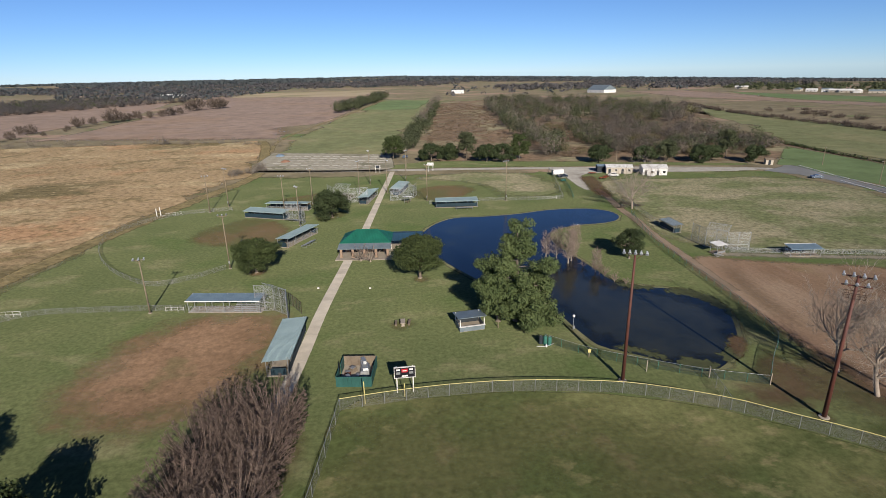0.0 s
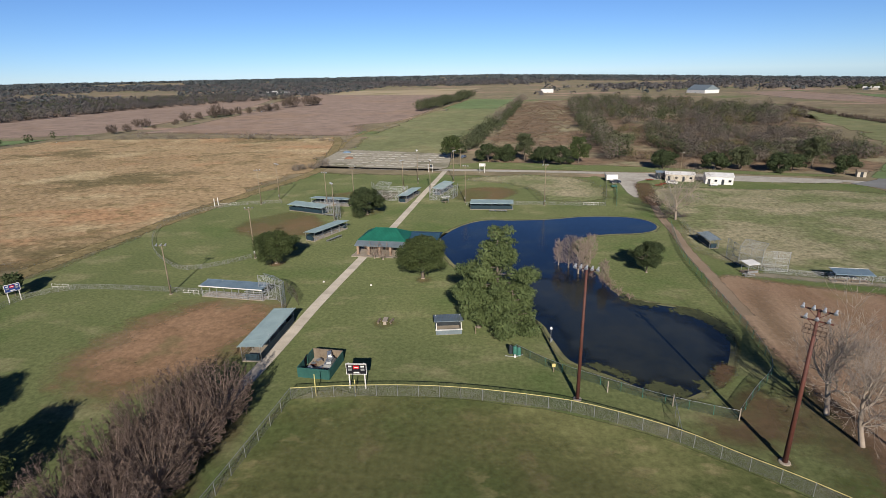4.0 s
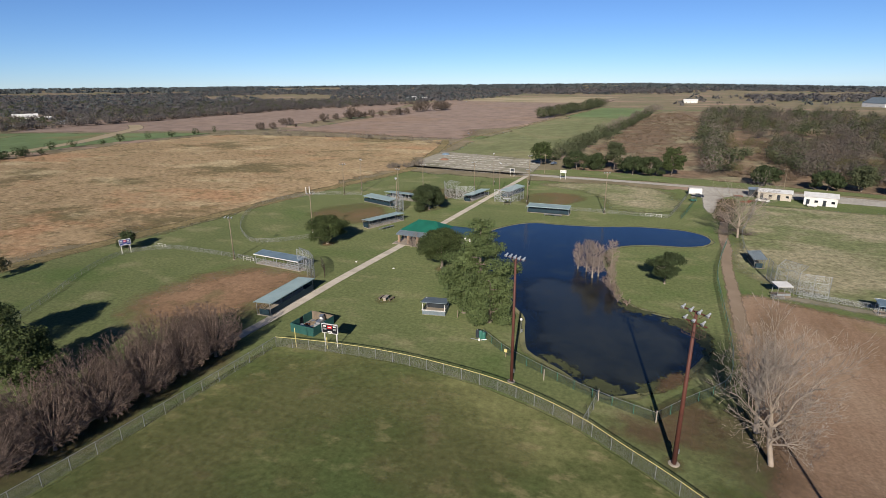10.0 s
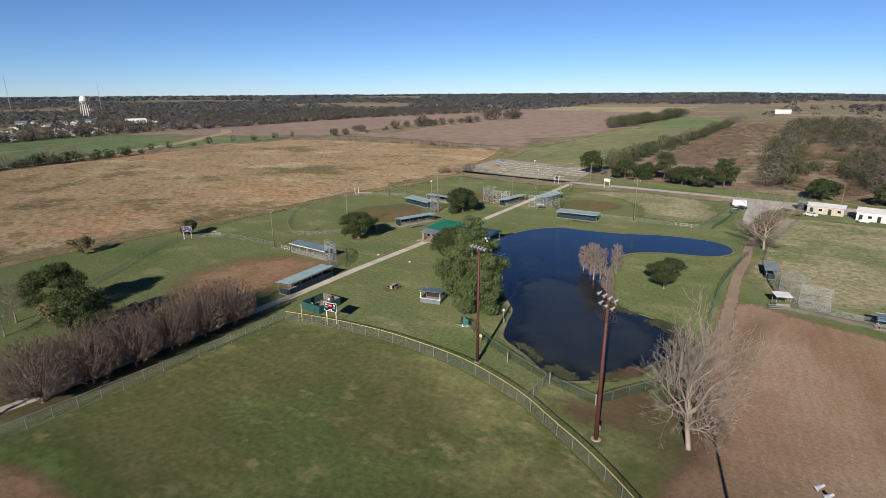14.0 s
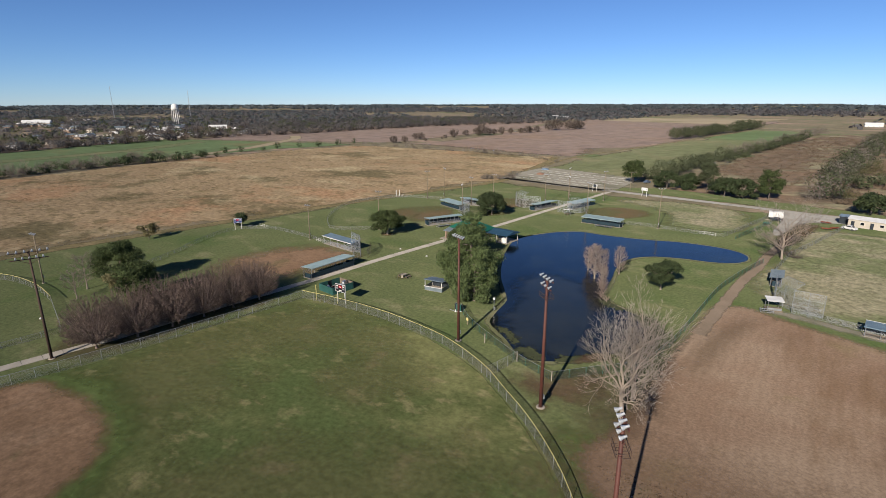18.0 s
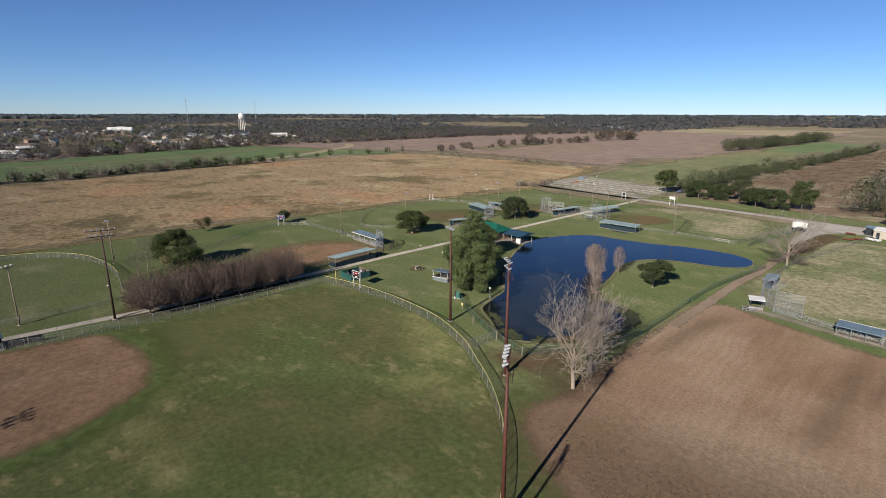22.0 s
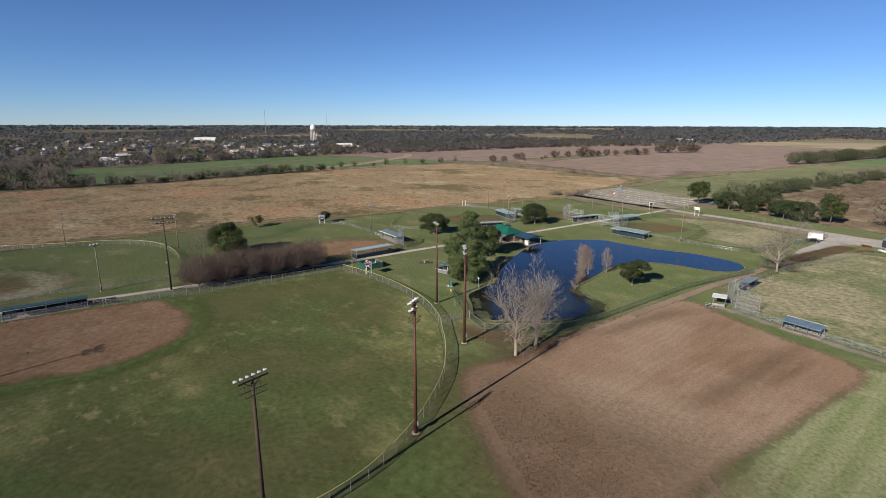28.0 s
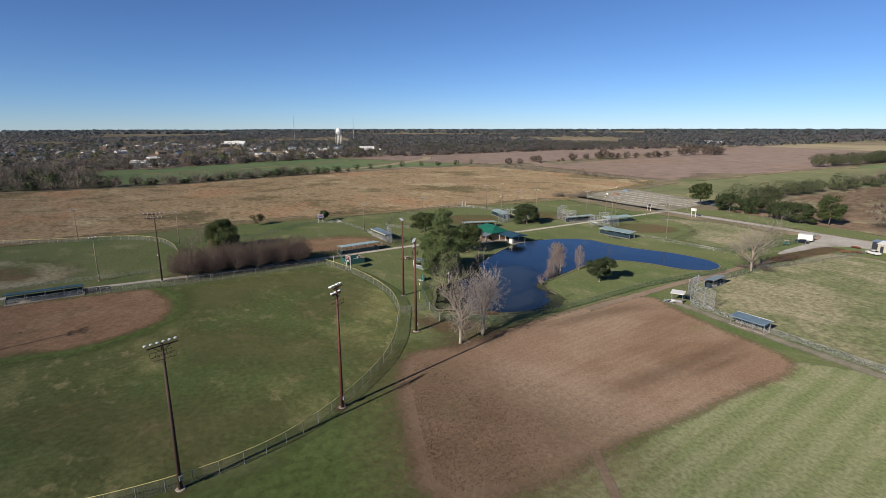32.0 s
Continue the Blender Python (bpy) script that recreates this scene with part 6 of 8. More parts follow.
scoreboard(-8.9, 69.6, 4, 2.9, 1.6, 2.6, M_black, "black scoreboard with a red sign on white posts")
scoreboard(-90.6, 94.6, 60, 2.6, 1.5, 2.4, M_sign_blue, "blue scoreboard on white posts at the second field")
for x, y, h in ((-92.6, 177.8, 2.9), (-92.2, 179.6, 2.9)):
    root = thing("goal_post", pose(x, y, 0), "bare white post standing at the field edge", "post", "bare white posts")
    part("post", G().box(0, 0, -0.05, 0.22, 0.22, h, taper=0.96), M_white, root)
    part("cap", G().box(0, 0, h - 0.06, 0.26, 0.26, 0.06, taper=0.9), M_white, root)
scoreboard(0.5, 247.5, -8, 2.8, 1.2, 3.0, M_white, "white sign board on two posts beside the road", False)
scoreboard(-24, 248.5, 172, 2.4, 1.3, 2.2, M_dark, "dark sign board on two posts beside the road", False)

# ---- green walled bin behind the outfield ----
root = thing("refuse_pen", pose(-16.3, 74.7, 0, 0, 0, -4), "open pen with dark green board walls full of junk", "pen")
for nm, b in (("front_wall", (0, -3.0, 5.2, 0.12, 1.7)), ("back_wall", (0, 3.0, 5.2, 0.12, 1.7))):
    for k in range(9):
        part("board", G().box(b[0] - 2.6 + 0.29 + k * 0.578, b[1], 0, 0.565, 0.10, b[4] + 0.02 * (k % 2)), M_green_wall if nm == "front_wall" else M_wood, root)
for s in (-1, 1):
    for k in range(10):
        if s > 0 or k not in (4, 5):
            part("board", G().box(s * 2.6, -2.9 + 0.3 + k * 0.58, 0, 0.10, 0.565, 1.7), M_green_wall, root)
part("swung_gate", G().box(-2.85, 0.5, 0.05, 0.08, 2.0, 1.5, 8), M_dark, root, "dark open gate leaf")
part("floor", G().box(0, 0, -0.02, 5.0, 5.8, 0.10), M_slab, root)
rng = np.random.default_rng(3)
for k, (x, y, sx, sy, sz, mm) in enumerate(((1.2, 0.6, 1.4, 2.4, 1.3, M_galv), (0.9, 1.6, 0.9, 1.8, 1.8, M_alu), (-1.2, -1.6, 0.8, 0.8, 1.1, M_white), (-0.8, 1.2, 1.2, 0.9, 0.7, M_wood), (0.2, -0.6, 1.1, 0.7, 0.5, M_brick), (-1.5, 0.6, 0.7, 1.0, 0.4, M_rust))):
    junk = thing("stored_junk", pose(-16.3 + x, 74.7 + y, 0.08, 0, 0, 17 * k), "worn discarded equipment in the pen", "junk", "junk in the pen")
    part("body", G().box(0, 0, 0, sx, sy, sz * 0.7, taper=0.9).box(sx * 0.1, 0, sz * 0.7, sx * 0.6, sy * 0.7, sz * 0.3, taper=0.8), mm, junk)
    part("lid", G().box(0, 0, sz, sx * 0.66, sy * 0.75, 0.05, 5), M_galv, junk)

# ---- picnic tables on a worn spot ----
for k, (dx, dy, rz) in enumerate(((-1.1, 0.1, 88), (0.15, -0.1, 92), (1.3, 0.2, 84))):
    root = thing("picnic_bench", pose(-9.8 + dx, 91.2 + dy, 0.05, 0, 0, rz), "pale concrete picnic table on bare soil" if k == 1 else "worn wooden bench beside the picnic table", "table" if k == 1 else "bench", "picnic set")
    if k == 1:
        part("tabletop", G().box(0, 0, 0.70, 1.9, 0.85, 0.09), M_slab, root)
        for s in (-1, 1):
            part("leg", G().box(s * 0.6, 0, 0, 0.16, 0.6, 0.70, taper=0.8), M_slab, root)
    else:
        part("seat", G().box(0, 0, 0.42, 1.9, 0.40, 0.08), M_wood, root)
        for s in (-1, 1):
            part("leg", G().box(s * 0.6, 0, 0, 0.16, 0.3, 0.42, taper=0.85), M_wood, root)

# ---- shed with a slanted roof, beside the pine ----
root = thing("open_booth", pose(2.4, 89.4, 0, 0, 0, 10), "open booth with a grey metal roof and blue-grey half walls", "booth")
part("floor", G().box(0, 0, -0.03, 4.6, 3.6, 0.12), M_slab, root)
for nm, b in (("front_wall", (0, -1.75, 4.6, 0.1, 0.95)), ("back_wall", (0, 1.75, 4.6, 0.1, 1.9)), ("side_wall", (-2.25, 0, 0.1, 3.4, 0.95)), ("side_wall", (2.25, 0, 0.1, 3.4, 0.95))):
    part(nm, G().box(b[0], b[1], 0.06, b[2], b[3], b[4]), M_roof_grey if nm != "back_wall" else M_dark, root)
part("counter_ledge", G().box(0, -1.82, 1.0, 4.8, 0.34, 0.08), M_white, root, "white counter ledge")
for sx in (-1, 1):
    for sy in (-1, 1):
        part("corner_post", G().box(sx * 2.2, sy * 1.68, 0, 0.12, 0.12, 2.3), M_white, root)
part("roof", G().box(0, 0.25, 2.3, 5.2, 4.3, 0.08, tilt=-9).box(0, 0.25, 2.24, 5.0, 4.1, 0.05, tilt=-9), M_roof_grey, root)
root = thing("wooden_post", pose(7.4, 88.4, 0), "short wooden post beside the booth", "post")
part("post", G().tube((0, 0, -0.05), (0, 0, 1.5), 0.09, 0.08, 8), M_wood_pole, root)

# ---- green barrels and pipes on the bank ----
for k, (dx, dy, h) in enumerate(((-0.6, 0.3, 1.5), (0.1, 0.0, 1.6), (0.75, -0.3, 1.55))):
    root = thing("green_tank", pose(14.2 + dx, 81.7 + dy, 0), "upright green pump tank beside the pond fence", "tank", "pump tanks")
    part("body", G().lathe([(0.30, 0), (0.34, 0.05), (0.34, h - 0.15), (0.26, h - 0.03), (0.08, h)], 12), M_green_metal if k != 0 else M_dark, root)
    part("cap", G().lathe([(0.08, h), (0.08, h + 0.08), (0.03, h + 0.1)], 8), M_galv, root)
root = thing("pump_pipes", pose(14.3, 80.8, 0), "white pump with pipes beside green tanks", "pump")
part("pump", G().lathe([(0.16, 0), (0.18, 0.25), (0.10, 0.4), (0.10, 0.55)], 10), M_white, root)
part("pipe", G().tube((-1.6, 0.2, 0.12), (0, 0, 0.12), 0.06).tube((0, 0, 0.12), (1.3, 0.5, 0.3), 0.06), M_galv, root)

# ---- small white covers in the lawn ----
for x, y in ((-17.0, 109.0), (-28.2, 110.1)):
    root = thing("valve_cover", pose(x, y, 0.02), "small white valve box in the lawn", "box", "valve boxes")
    part("box", G().box(0, 0, 0, 0.45, 0.35, 0.2, taper=0.9), M_white, root)
    part("lid", G().box(0, 0, 0.2, 0.4, 0.3, 0.04), M_white, root)


# ---- pavilion with a green hipped roof and a blue wing ----
def hip_roof(x0, x1, y0, y1, z, rise, inset, over=0.5, thick=0.12):
    x0, x1, y0, y1 = x0 - over, x1 + over, y0 - over, y1 + over
    ym = (y0 + y1) / 2
    g = G().add([(x0, y0, z), (x1, y0, z), (x1, y1, z), (x0, y1, z), (x0 + inset, ym, z + rise), (x1 - inset, ym, z + rise)], [(0, 1, 5, 4), (1, 2, 5), (2, 3, 4, 5), (3, 0, 4)])
    return g.add([(x0, y0, z - thick), (x1, y0, z - thick), (x1, y1, z - thick), (x0, y1, z - thick), (x0, y0, z), (x1, y0, z), (x1, y1, z), (x0, y1, z)], [(3, 2, 1, 0), (0, 1, 5, 4), (1, 2, 6, 5), (2, 3, 7, 6), (3, 0, 4, 7)])


root = thing("pavilion", pose(-19.6, 134.2, 0, 0, 0, -3), "park pavilion with green hipped metal roof and brick pillars", "pavilion")
part("slab", G().box(0, -0.6, -0.05, 14.2, 12.6, 0.20), M_slab, root)
part("hipped_roof", hip_roof(-6.0, 6.0, -2.4, 5.4, 3.3, 2.2, 3.6), M_roof_green, root, "green ribbed metal roof")
part("porch_roof", G().add([(-6.6, -5.6, 2.55), (6.6, -5.6, 2.55), (6.6, -2.6, 3.25), (-6.6, -2.6, 3.25), (-6.6, -5.6, 2.45), (6.6, -5.6, 2.45), (6.6, -2.6, 3.15), (-6.6, -2.6, 3.15)], [(0, 1, 2, 3), (7, 6, 5, 4), (0, 4, 5, 1), (1, 5, 6, 2), (3, 7, 4, 0)]), M_roof_grey, root, "grey porch roof")
for k in range(5):
    part("pillar", G().box(-5.8 + k * 2.9, -5.0, 0.1, 0.55, 0.55, 2.5).box(-5.8 + k * 2.9, -5.0, 0.1, 0.7, 0.7, 0.25), M_brick, root, "tan brick pillar")
part("room_wall", G().box(0, 2.0, 0.1, 11.0, 5.8, 3.15), M_brick, root, "tan brick room")
for k in range(3):
    part("door" if k == 1 else "shutter", G().box(-3.4 + k * 3.4, -0.93, 0.15, 1.0 if k == 1 else 1.8, 0.06, 2.05 if k == 1 else 1.2), M_dark, root)
part("ridge_cap", G().tube((-2.9, 1.5, 5.52), (2.9, 1.5, 5.52), 0.08, n=6), M_roof_green, root)
part("plant_box", G().box(-7.3, 0.8, 0.1, 0.8, 2.2, 0.6), M_dark, root)
root = thing("pavilion_wing", pose(-9.6, 138.2, 0, 0, 0, -3), "open wing with a blue metal roof beside the pavilion", "shelter")
part("slab", G().box(0, 0, -0.05, 8.2, 7.2, 0.16), M_slab, root)
part("roof", G().add([(-4.4, -3.9, 2.7), (4.4, -3.9, 2.7), (4.4, 0, 3.5), (-4.4, 0, 3.5), (4.4, 3.9, 2.7), (-4.4, 3.9, 2.7), (-4.4, -3.9, 2.6), (4.4, -3.9, 2.6), (4.4, 3.9, 2.6), (-4.4, 3.9, 2.6)], [(0, 1, 2, 3), (3, 2, 4, 5), (9, 8, 7, 6), (0, 6, 7, 1), (5, 4, 8, 9), (1, 7, 8, 4, 2), (0, 3, 5, 9, 6)]), M_roof_navy, root)
for sx in (-1, 0, 1):
    for sy in (-1, 1):
        part("post", post_mesh(0.07, 2.6, M_white), M_white, root, at=pose(sx * 3.7, sy * 3.2, 0.08))
part("ice_chest", G().box(2.6, -2.6, 0.1, 1.6, 0.8, 1.5).box(2.6, -2.6, 1.6, 1.5, 0.7, 0.08), M_white, root, "white ice chest")
part("table", G().box(0.2, -1.4, 0.8, 2.2, 0.9, 0.06).box(-0.5, -1.4, 0.1, 0.1, 0.7, 0.7).box(0.9, -1.4, 0.1, 0.1, 0.7, 0.7), M_wood, root)


# ---- buildings beside the road ----
def shed(x, y, rz, L, W, h, rise, wall, roof, label, openings=2, name="metal_building"):
    root = thing(name, pose(x, y, 0, 0, 0, rz), label, "building", "yard buildings")
    g = G().box(0, 0, -0.05, L, W, h + 0.05)
    g.add([(-L / 2, -W / 2, h), (-L / 2, W / 2, h), (-L / 2, 0, h + rise), (L / 2, -W / 2, h), (L / 2, W / 2, h), (L / 2, 0, h + rise)], [(0, 2, 1), (3, 4, 5), (0, 3, 5, 2), (1, 2, 5, 4)])
    part("wall", g, wall, root)
    o = 0.3
    part("roof", G().add([(-L / 2 - o, -W / 2 - o, h - 0.06), (L / 2 + o, -W / 2 - o, h - 0.06), (L / 2 + o, 0, h + rise + 0.06), (-L / 2 - o, 0, h + rise + 0.06), (L / 2 + o, W / 2 + o, h - 0.06), (-L / 2 - o, W / 2 + o, h - 0.06),
                          (-L / 2 - o, -W / 2 - o, h - 0.14), (L / 2 + o, -W / 2 - o, h - 0.14), (L / 2 + o, W / 2 + o, h - 0.14), (-L / 2 - o, W / 2 + o, h - 0.14)],
                         [(0, 1, 2, 3), (3, 2, 4, 5), (0, 6, 7, 1), (5, 4, 8, 9)]), roof, root)
    for k in range(openings):
        u = (k + 0.5) / openings - 0.5
        if k % 2 == 0:
            part("door", G().box(u * L, -W / 2 - 0.02, 0, 1.0, 0.08, 2.1), M_dark, root)
        else:
            wd = part("window", G().box(u * L, -W / 2 - 0.02, 1.0, 1.2, 0.08, 1.0), M_white, root)
            part("pane", G().box(u * L, -W / 2 - 0.07, 1.08, 1.04, 0.03, 0.84), M_glass, wd)
    return root


shed(83.5, 232.0, -12, 11, 6.5, 2.9, 0.7, M_cream, M_roof_white, "long cream metal workshop beside the gravel yard", 4)
shed(97.0, 226.8, -12, 10, 8.0, 3.2, 0.9, M_white, M_roof_white, "white metal building with a low gable roof", 4)
shed(158.5, 241, -15, 3.2, 2.6, 2.4, 0.6, M_cream, M_wood, "small cream hut beside the trees", 1, "hut")
shed(77.2, 236, -10, 4.0, 5.0, 2.8, 0.4, M_dark, M_tarp, "dark open shed beside the workshop", 1)
root = thing("gas_tank", pose(93, 219.5, 0, 0, 0, -12), "white gas tank lying beside the building", "tank")
part("tank", G().tube((-1.3, 0, 0.75), (1.3, 0, 0.75), 0.45, n=12).tube((1.3, 0, 0.75), (1.5, 0, 0.75), 0.45, 0.2, 12).tube((-1.5, 0, 0.75), (-1.3, 0, 0.75), 0.2, 0.45, 12), M_white, root)
for s in (-1, 1):
    part("cradle", G().box(s * 0.8, 0, -0.02, 0.15, 0.8, 0.4), M_slab, root)
# The last implement, at 71.0, 229.5, stands in for brown debris.
for k, (x, y, rz) in enumerate(((72.0, 218.0, 10), (74.6, 221.0, 40), (71.0, 229.5, -20))):
    root = thing("farm_implement", pose(x, y, 0.05, 0, 0, rz), "rusty orange-red farm implement in the yard", "machine", "farm implements")
    part("frame", G().box(0, 0, 0.5, 3.2, 0.2, 0.15).box(0, 0.9, 0.5, 3.2, 0.2, 0.15).box(0, 0.45, 0.5, 0.2, 2.6, 0.15), M_orange, root)
    for i in range(5):
        part("blade", G().tube((-1.4 + i * 0.7, 0.85, 0.32), (-1.35 + i * 0.7, 0.85, 0.32), 0.33, n=10), M_rust, root)
    part("hitch", G().tube((0, -0.8, 0.55), (0, -1.8, 0.4), 0.06), M_rust, root)


# ---- vehicles ----
def car(x, y, rz, paint, label, z=0.07):
    root = thing("car", pose(x, y, z, 0, 0, rz), label, "car", "parked cars")
    side = [(-2.15, 0.35), (-2.2, 0.75), (-2.0, 0.98), (-1.2, 1.02), (-0.7, 1.45), (0.8, 1.48), (1.4, 1.05), (2.1, 0.92), (2.2, 0.6), (2.15, 0.35)]
    n = len(side)
    v = [(u, s * (0.88 if w < 1.1 else 0.70), w) for s in (-1, 1) for u, w in side]
    part("body", G().add(v, [tuple(range(n)), tuple(range(2 * n - 1, n - 1, -1))] + [(i, n + i, n + (i + 1) % n, (i + 1) % n) for i in range(n)]), paint, root)
    part("windscreen", G().add([(0.86, -0.66, 1.44), (0.86, 0.66, 1.44), (1.40, 0.78, 1.09), (1.40, -0.78, 1.09)], [(0, 3, 2, 1)]), M_glass, root)
    for s in (-1, 1):
        part("side_window", G().add([(-0.95, s * 0.86, 1.10), (1.15, s * 0.86, 1.10), (0.75, s * 0.725, 1.42), (-0.65, s * 0.725, 1.42)], [(0, 1, 2, 3)]), M_glass, root)
        part("headlight", G().box(2.14, s * 0.6, 0.62, 0.1, 0.35, 0.16), M_lamp, root)
        for u in (-1.35, 1.35):
            w = part("wheel", G().tube((u, s * 0.72, 0.32), (u, s * 0.92, 0.32), 0.33, n=14), M_rubber, root)
            part("rim", G().tube((u, s * 0.91, 0.32), (u, s * 0.935, 0.32), 0.2, n=10), M_galv, w)
    return root


car(56.3, 224.4, 4, M_car_dark, "dark blue parked car beside a white trailer")
car(155.8, 206.5, -10, M_car_silver, "silver-blue pickup car parked on the street")
car(78.2, 223.4, -30, M_white, "white car parked in the gravel yard")
car(-12, 292, 70, M_car_silver, "parked car in the gravel lot")
root = thing("box_trailer", pose(55.6, 229.4, 0.06, 0, 0, 6), "white box trailer parked on the gravel", "trailer")
part("box", G().box(0, 0, 0.55, 4.8, 2.2, 2.1, taper=0.985), M_white, root)
part("rear_door", G().box(-2.42, 0, 0.65, 0.05, 1.9, 1.9), M_lamp, root)
part("drawbar", G().box(3.0, 0, 0.45, 1.3, 0.15, 0.12), M_galv, root)
for s in (-1, 1):
    part("wheel", G().tube((-0.5, s * 0.95, 0.34), (-0.5, s * 1.13, 0.34), 0.34, n=12), M_rubber, root)
# A cart shape stands in for a small pale-green, boat-like object.
root = thing("golf_cart", pose(54.4, 215.9, 0.05, 0, 0, 20), "small olive cart standing in for a boat-like object beside the drive", "cart")
part("body", G().box(0, 0, 0.3, 2.2, 1.1, 0.5, taper=0.9), M_green_metal, root)
part("canopy", G().box(-0.1, 0, 1.7, 1.5, 1.2, 0.06), M_cream, root)
for sx in (-0.6, 0.5):
    for s in (-1, 1):
        part("post", G().tube((sx, s * 0.5, 0.7), (sx, s * 0.5, 1.7), 0.025, n=5), M_galv, root)
        part("wheel", G().tube((sx * 1.3, s * 0.48, 0.24), (sx * 1.3, s * 0.62, 0.24), 0.24, n=10), M_rubber, root)

# ---- parking lot: rows of pale wheel stops ----
stop_me = G().box(0, 0, 0, 4.2, 0.40, 0.18, taper=0.85).mesh("wheel_stop")
for r_ in range(6):
    y0 = 266 + r_ * 7.6
    for k in range(11):
        x = -80 + k * 5.5 + r_ * 0.3
        if random.random() < 0.9 and not (r_ < 2 and k > 9):
            st = part("wheel_stop", stop_me, M_stop, None, "pale concrete wheel stop in the gravel lot", at=pose(x, y0 + (k - 5) * -0.8 + random.uniform(-0.2, 0.2), 0.06, 0, 0, -8.5 + random.uniform(-3, 3)))
            tagged(st, category="wheel stop", group="wheel stops")
root = thing("tarp_heap", pose(-84, 312, 0, 0, 0, 15), "heap of soil under a faded blue tarp", "heap")
part("tarp", G().lathe([(2.6, 0), (2.2, 0.6), (1.3, 1.0), (0.3, 1.1)], 11), M_tarp, root)
root = thing("clay_mound", pose(-76, 290, 0, 0, 0, 15), "heap of orange clay at the lot", "heap")
part("soil_body", G().lathe([(2.8, 0), (2.0, 0.6), (0.8, 1.0), (0.2, 1.1)], 11), M_clay_heap, root)

# ---- trees near the pond and path ----
pine_tree(11, 19.2, 12.4, 44, 26000, pose(11.0, 90.9, 0), "tall clumpy pine with a separate top tuft beside the pond", ((0.10, 0.5), (0.22, 0.9), (0.38, 1.0), (0.55, 0.95), (0.64, 0.78), (0.70, 0.36), (0.76, 0.34), (0.86, 0.44), (0.97, 0.28)), puff=1.35)
pine_tree(12, 12.4, 8.6, 26, 15000, pose(7.8, 91.0, 0, 0, 0, 40), "broad leafy pine beside the booth", ((0.14, 0.6), (0.35, 1.0), (0.65, 0.95), (0.85, 0.7), (0.97, 0.3)), puff=1.35)
pine_tree(13, 9.6, 9.2, 24, 14000, pose(13.8, 88.6, 0, 0, 0, 80), "low spreading pine on the pond bank", ((0.08, 0.8), (0.30, 1.0), (0.60, 0.95), (0.85, 0.65), (0.97, 0.3)), puff=1.3)
leafy_tree("live_oak", 21, 9.8, 10.0, 2.4, 62, 1.4, 26000, 0.15, M_leaf_oak, M_bark_pale, 0.40, pose(-6.2, 114.0, 0), "round dark green live oak beside the pavilion", "live oaks")
leafy_tree("live_oak", 22, 8.0, 11.5, 1.4, 58, 1.3, 22000, 0.15, M_leaf_oak, M_bark_pale, 0.34, pose(-44.4, 121.3, 0), "round live oak on the lawn between ball fields", "live oaks")
leafy_tree("live_oak", 23, 8.8, 11.5, 0.4, 58, 1.4, 19000, 0.17, M_leaf_dark, M_bark, 0.34, pose(-33.7, 169.5, 0), "low dense round evergreen beside the dugouts", "live oaks")
leafy_tree("live_oak", 24, 7.0, 8.2, 1.5, 38, 1.0, 11000, 0.14, M_leaf_dark, M_bark_pale, 0.20, pose(44.5, 121.5, 0), "young live oak on the pond's grassy point", "live oaks")
leafy_tree("magnolia_tree", 31, 11.0, 10.6, 1.0, 56, 1.4, 18000, 0.16, M_leaf_oak, M_bark, 0.28, pose(-60.8, 45.0, 0), "tall dark evergreen behind the row of bare trees", "evergreens")
leafy_tree("magnolia_tree", 32, 8.6, 10.0, 0.6, 44, 1.3, 13000, 0.16, M_leaf_oak, M_bark, 0.24, pose(-46.6, 43.0, 0), "lower dense evergreen beside a taller one", "evergreens")
leafy_tree("small_tree", 35, 5.4, 5.0, 0.8, 16, 1.0, 2400, 0.20, M_leaf_olive, M_bark, 0.12, pose(-53.2, 41.0, 0), "thin olive tree in front of two evergreens", "small trees")
leafy_tree("small_tree", 33, 5.0, 5.5, 1.2, 16, 0.9, 1400, 0.22, M_leaf_olive, M_bark, 0.12, pose(-102, 69.5, 0), "small thin-crowned tree at the field edge", "small trees")
leafy_tree("small_tree", 34, 5.0, 5.2, 0.6, 16, 1.0, 2200, 0.24, M_leaf_dark, M_bark, 0.12, pose(-93.5, 97.5, 0), "small dark bush tree behind the scoreboard", "small trees")

# row of bare trees by the foul line fence, fanning up from short trunks
fans = [fan_tree("bare_crepe_tree", 40 + k, h, w, 150, 10, 11, M_bark_row, M_twig_red, pose(x, y, 0), "bare reddish-brown tree fanning up from a short trunk beside the fence", "double row of bare trees")
        for k, (x, y, h, w) in enumerate(((-25.0, 59.6, 9.6, 9.2), (-25.3, 53.4, 9.1, 8.8), (-25.5, 46.9, 9.5, 9.4)))]
for k, (x, y, sc) in enumerate(((-25.6, 40.5, 0.99), (-26.0, 34.1, 1.03), (-26.8, 27.4, 1.05), (-30.6, 61.0, 0.95), (-31.0, 54.2, 1.0), (-31.2, 48.0, 0.93), (-31.4, 41.4, 1.0), (-31.6, 35.2, 0.94), (-32.4, 29.6, 0.98))):
    copy_thing(fans[(k + k // 3) % 3], pose(x, y, 0, 0, 0, 75 + 62 * k) @ Matrix.Diagonal((sc, sc, sc, 1)))

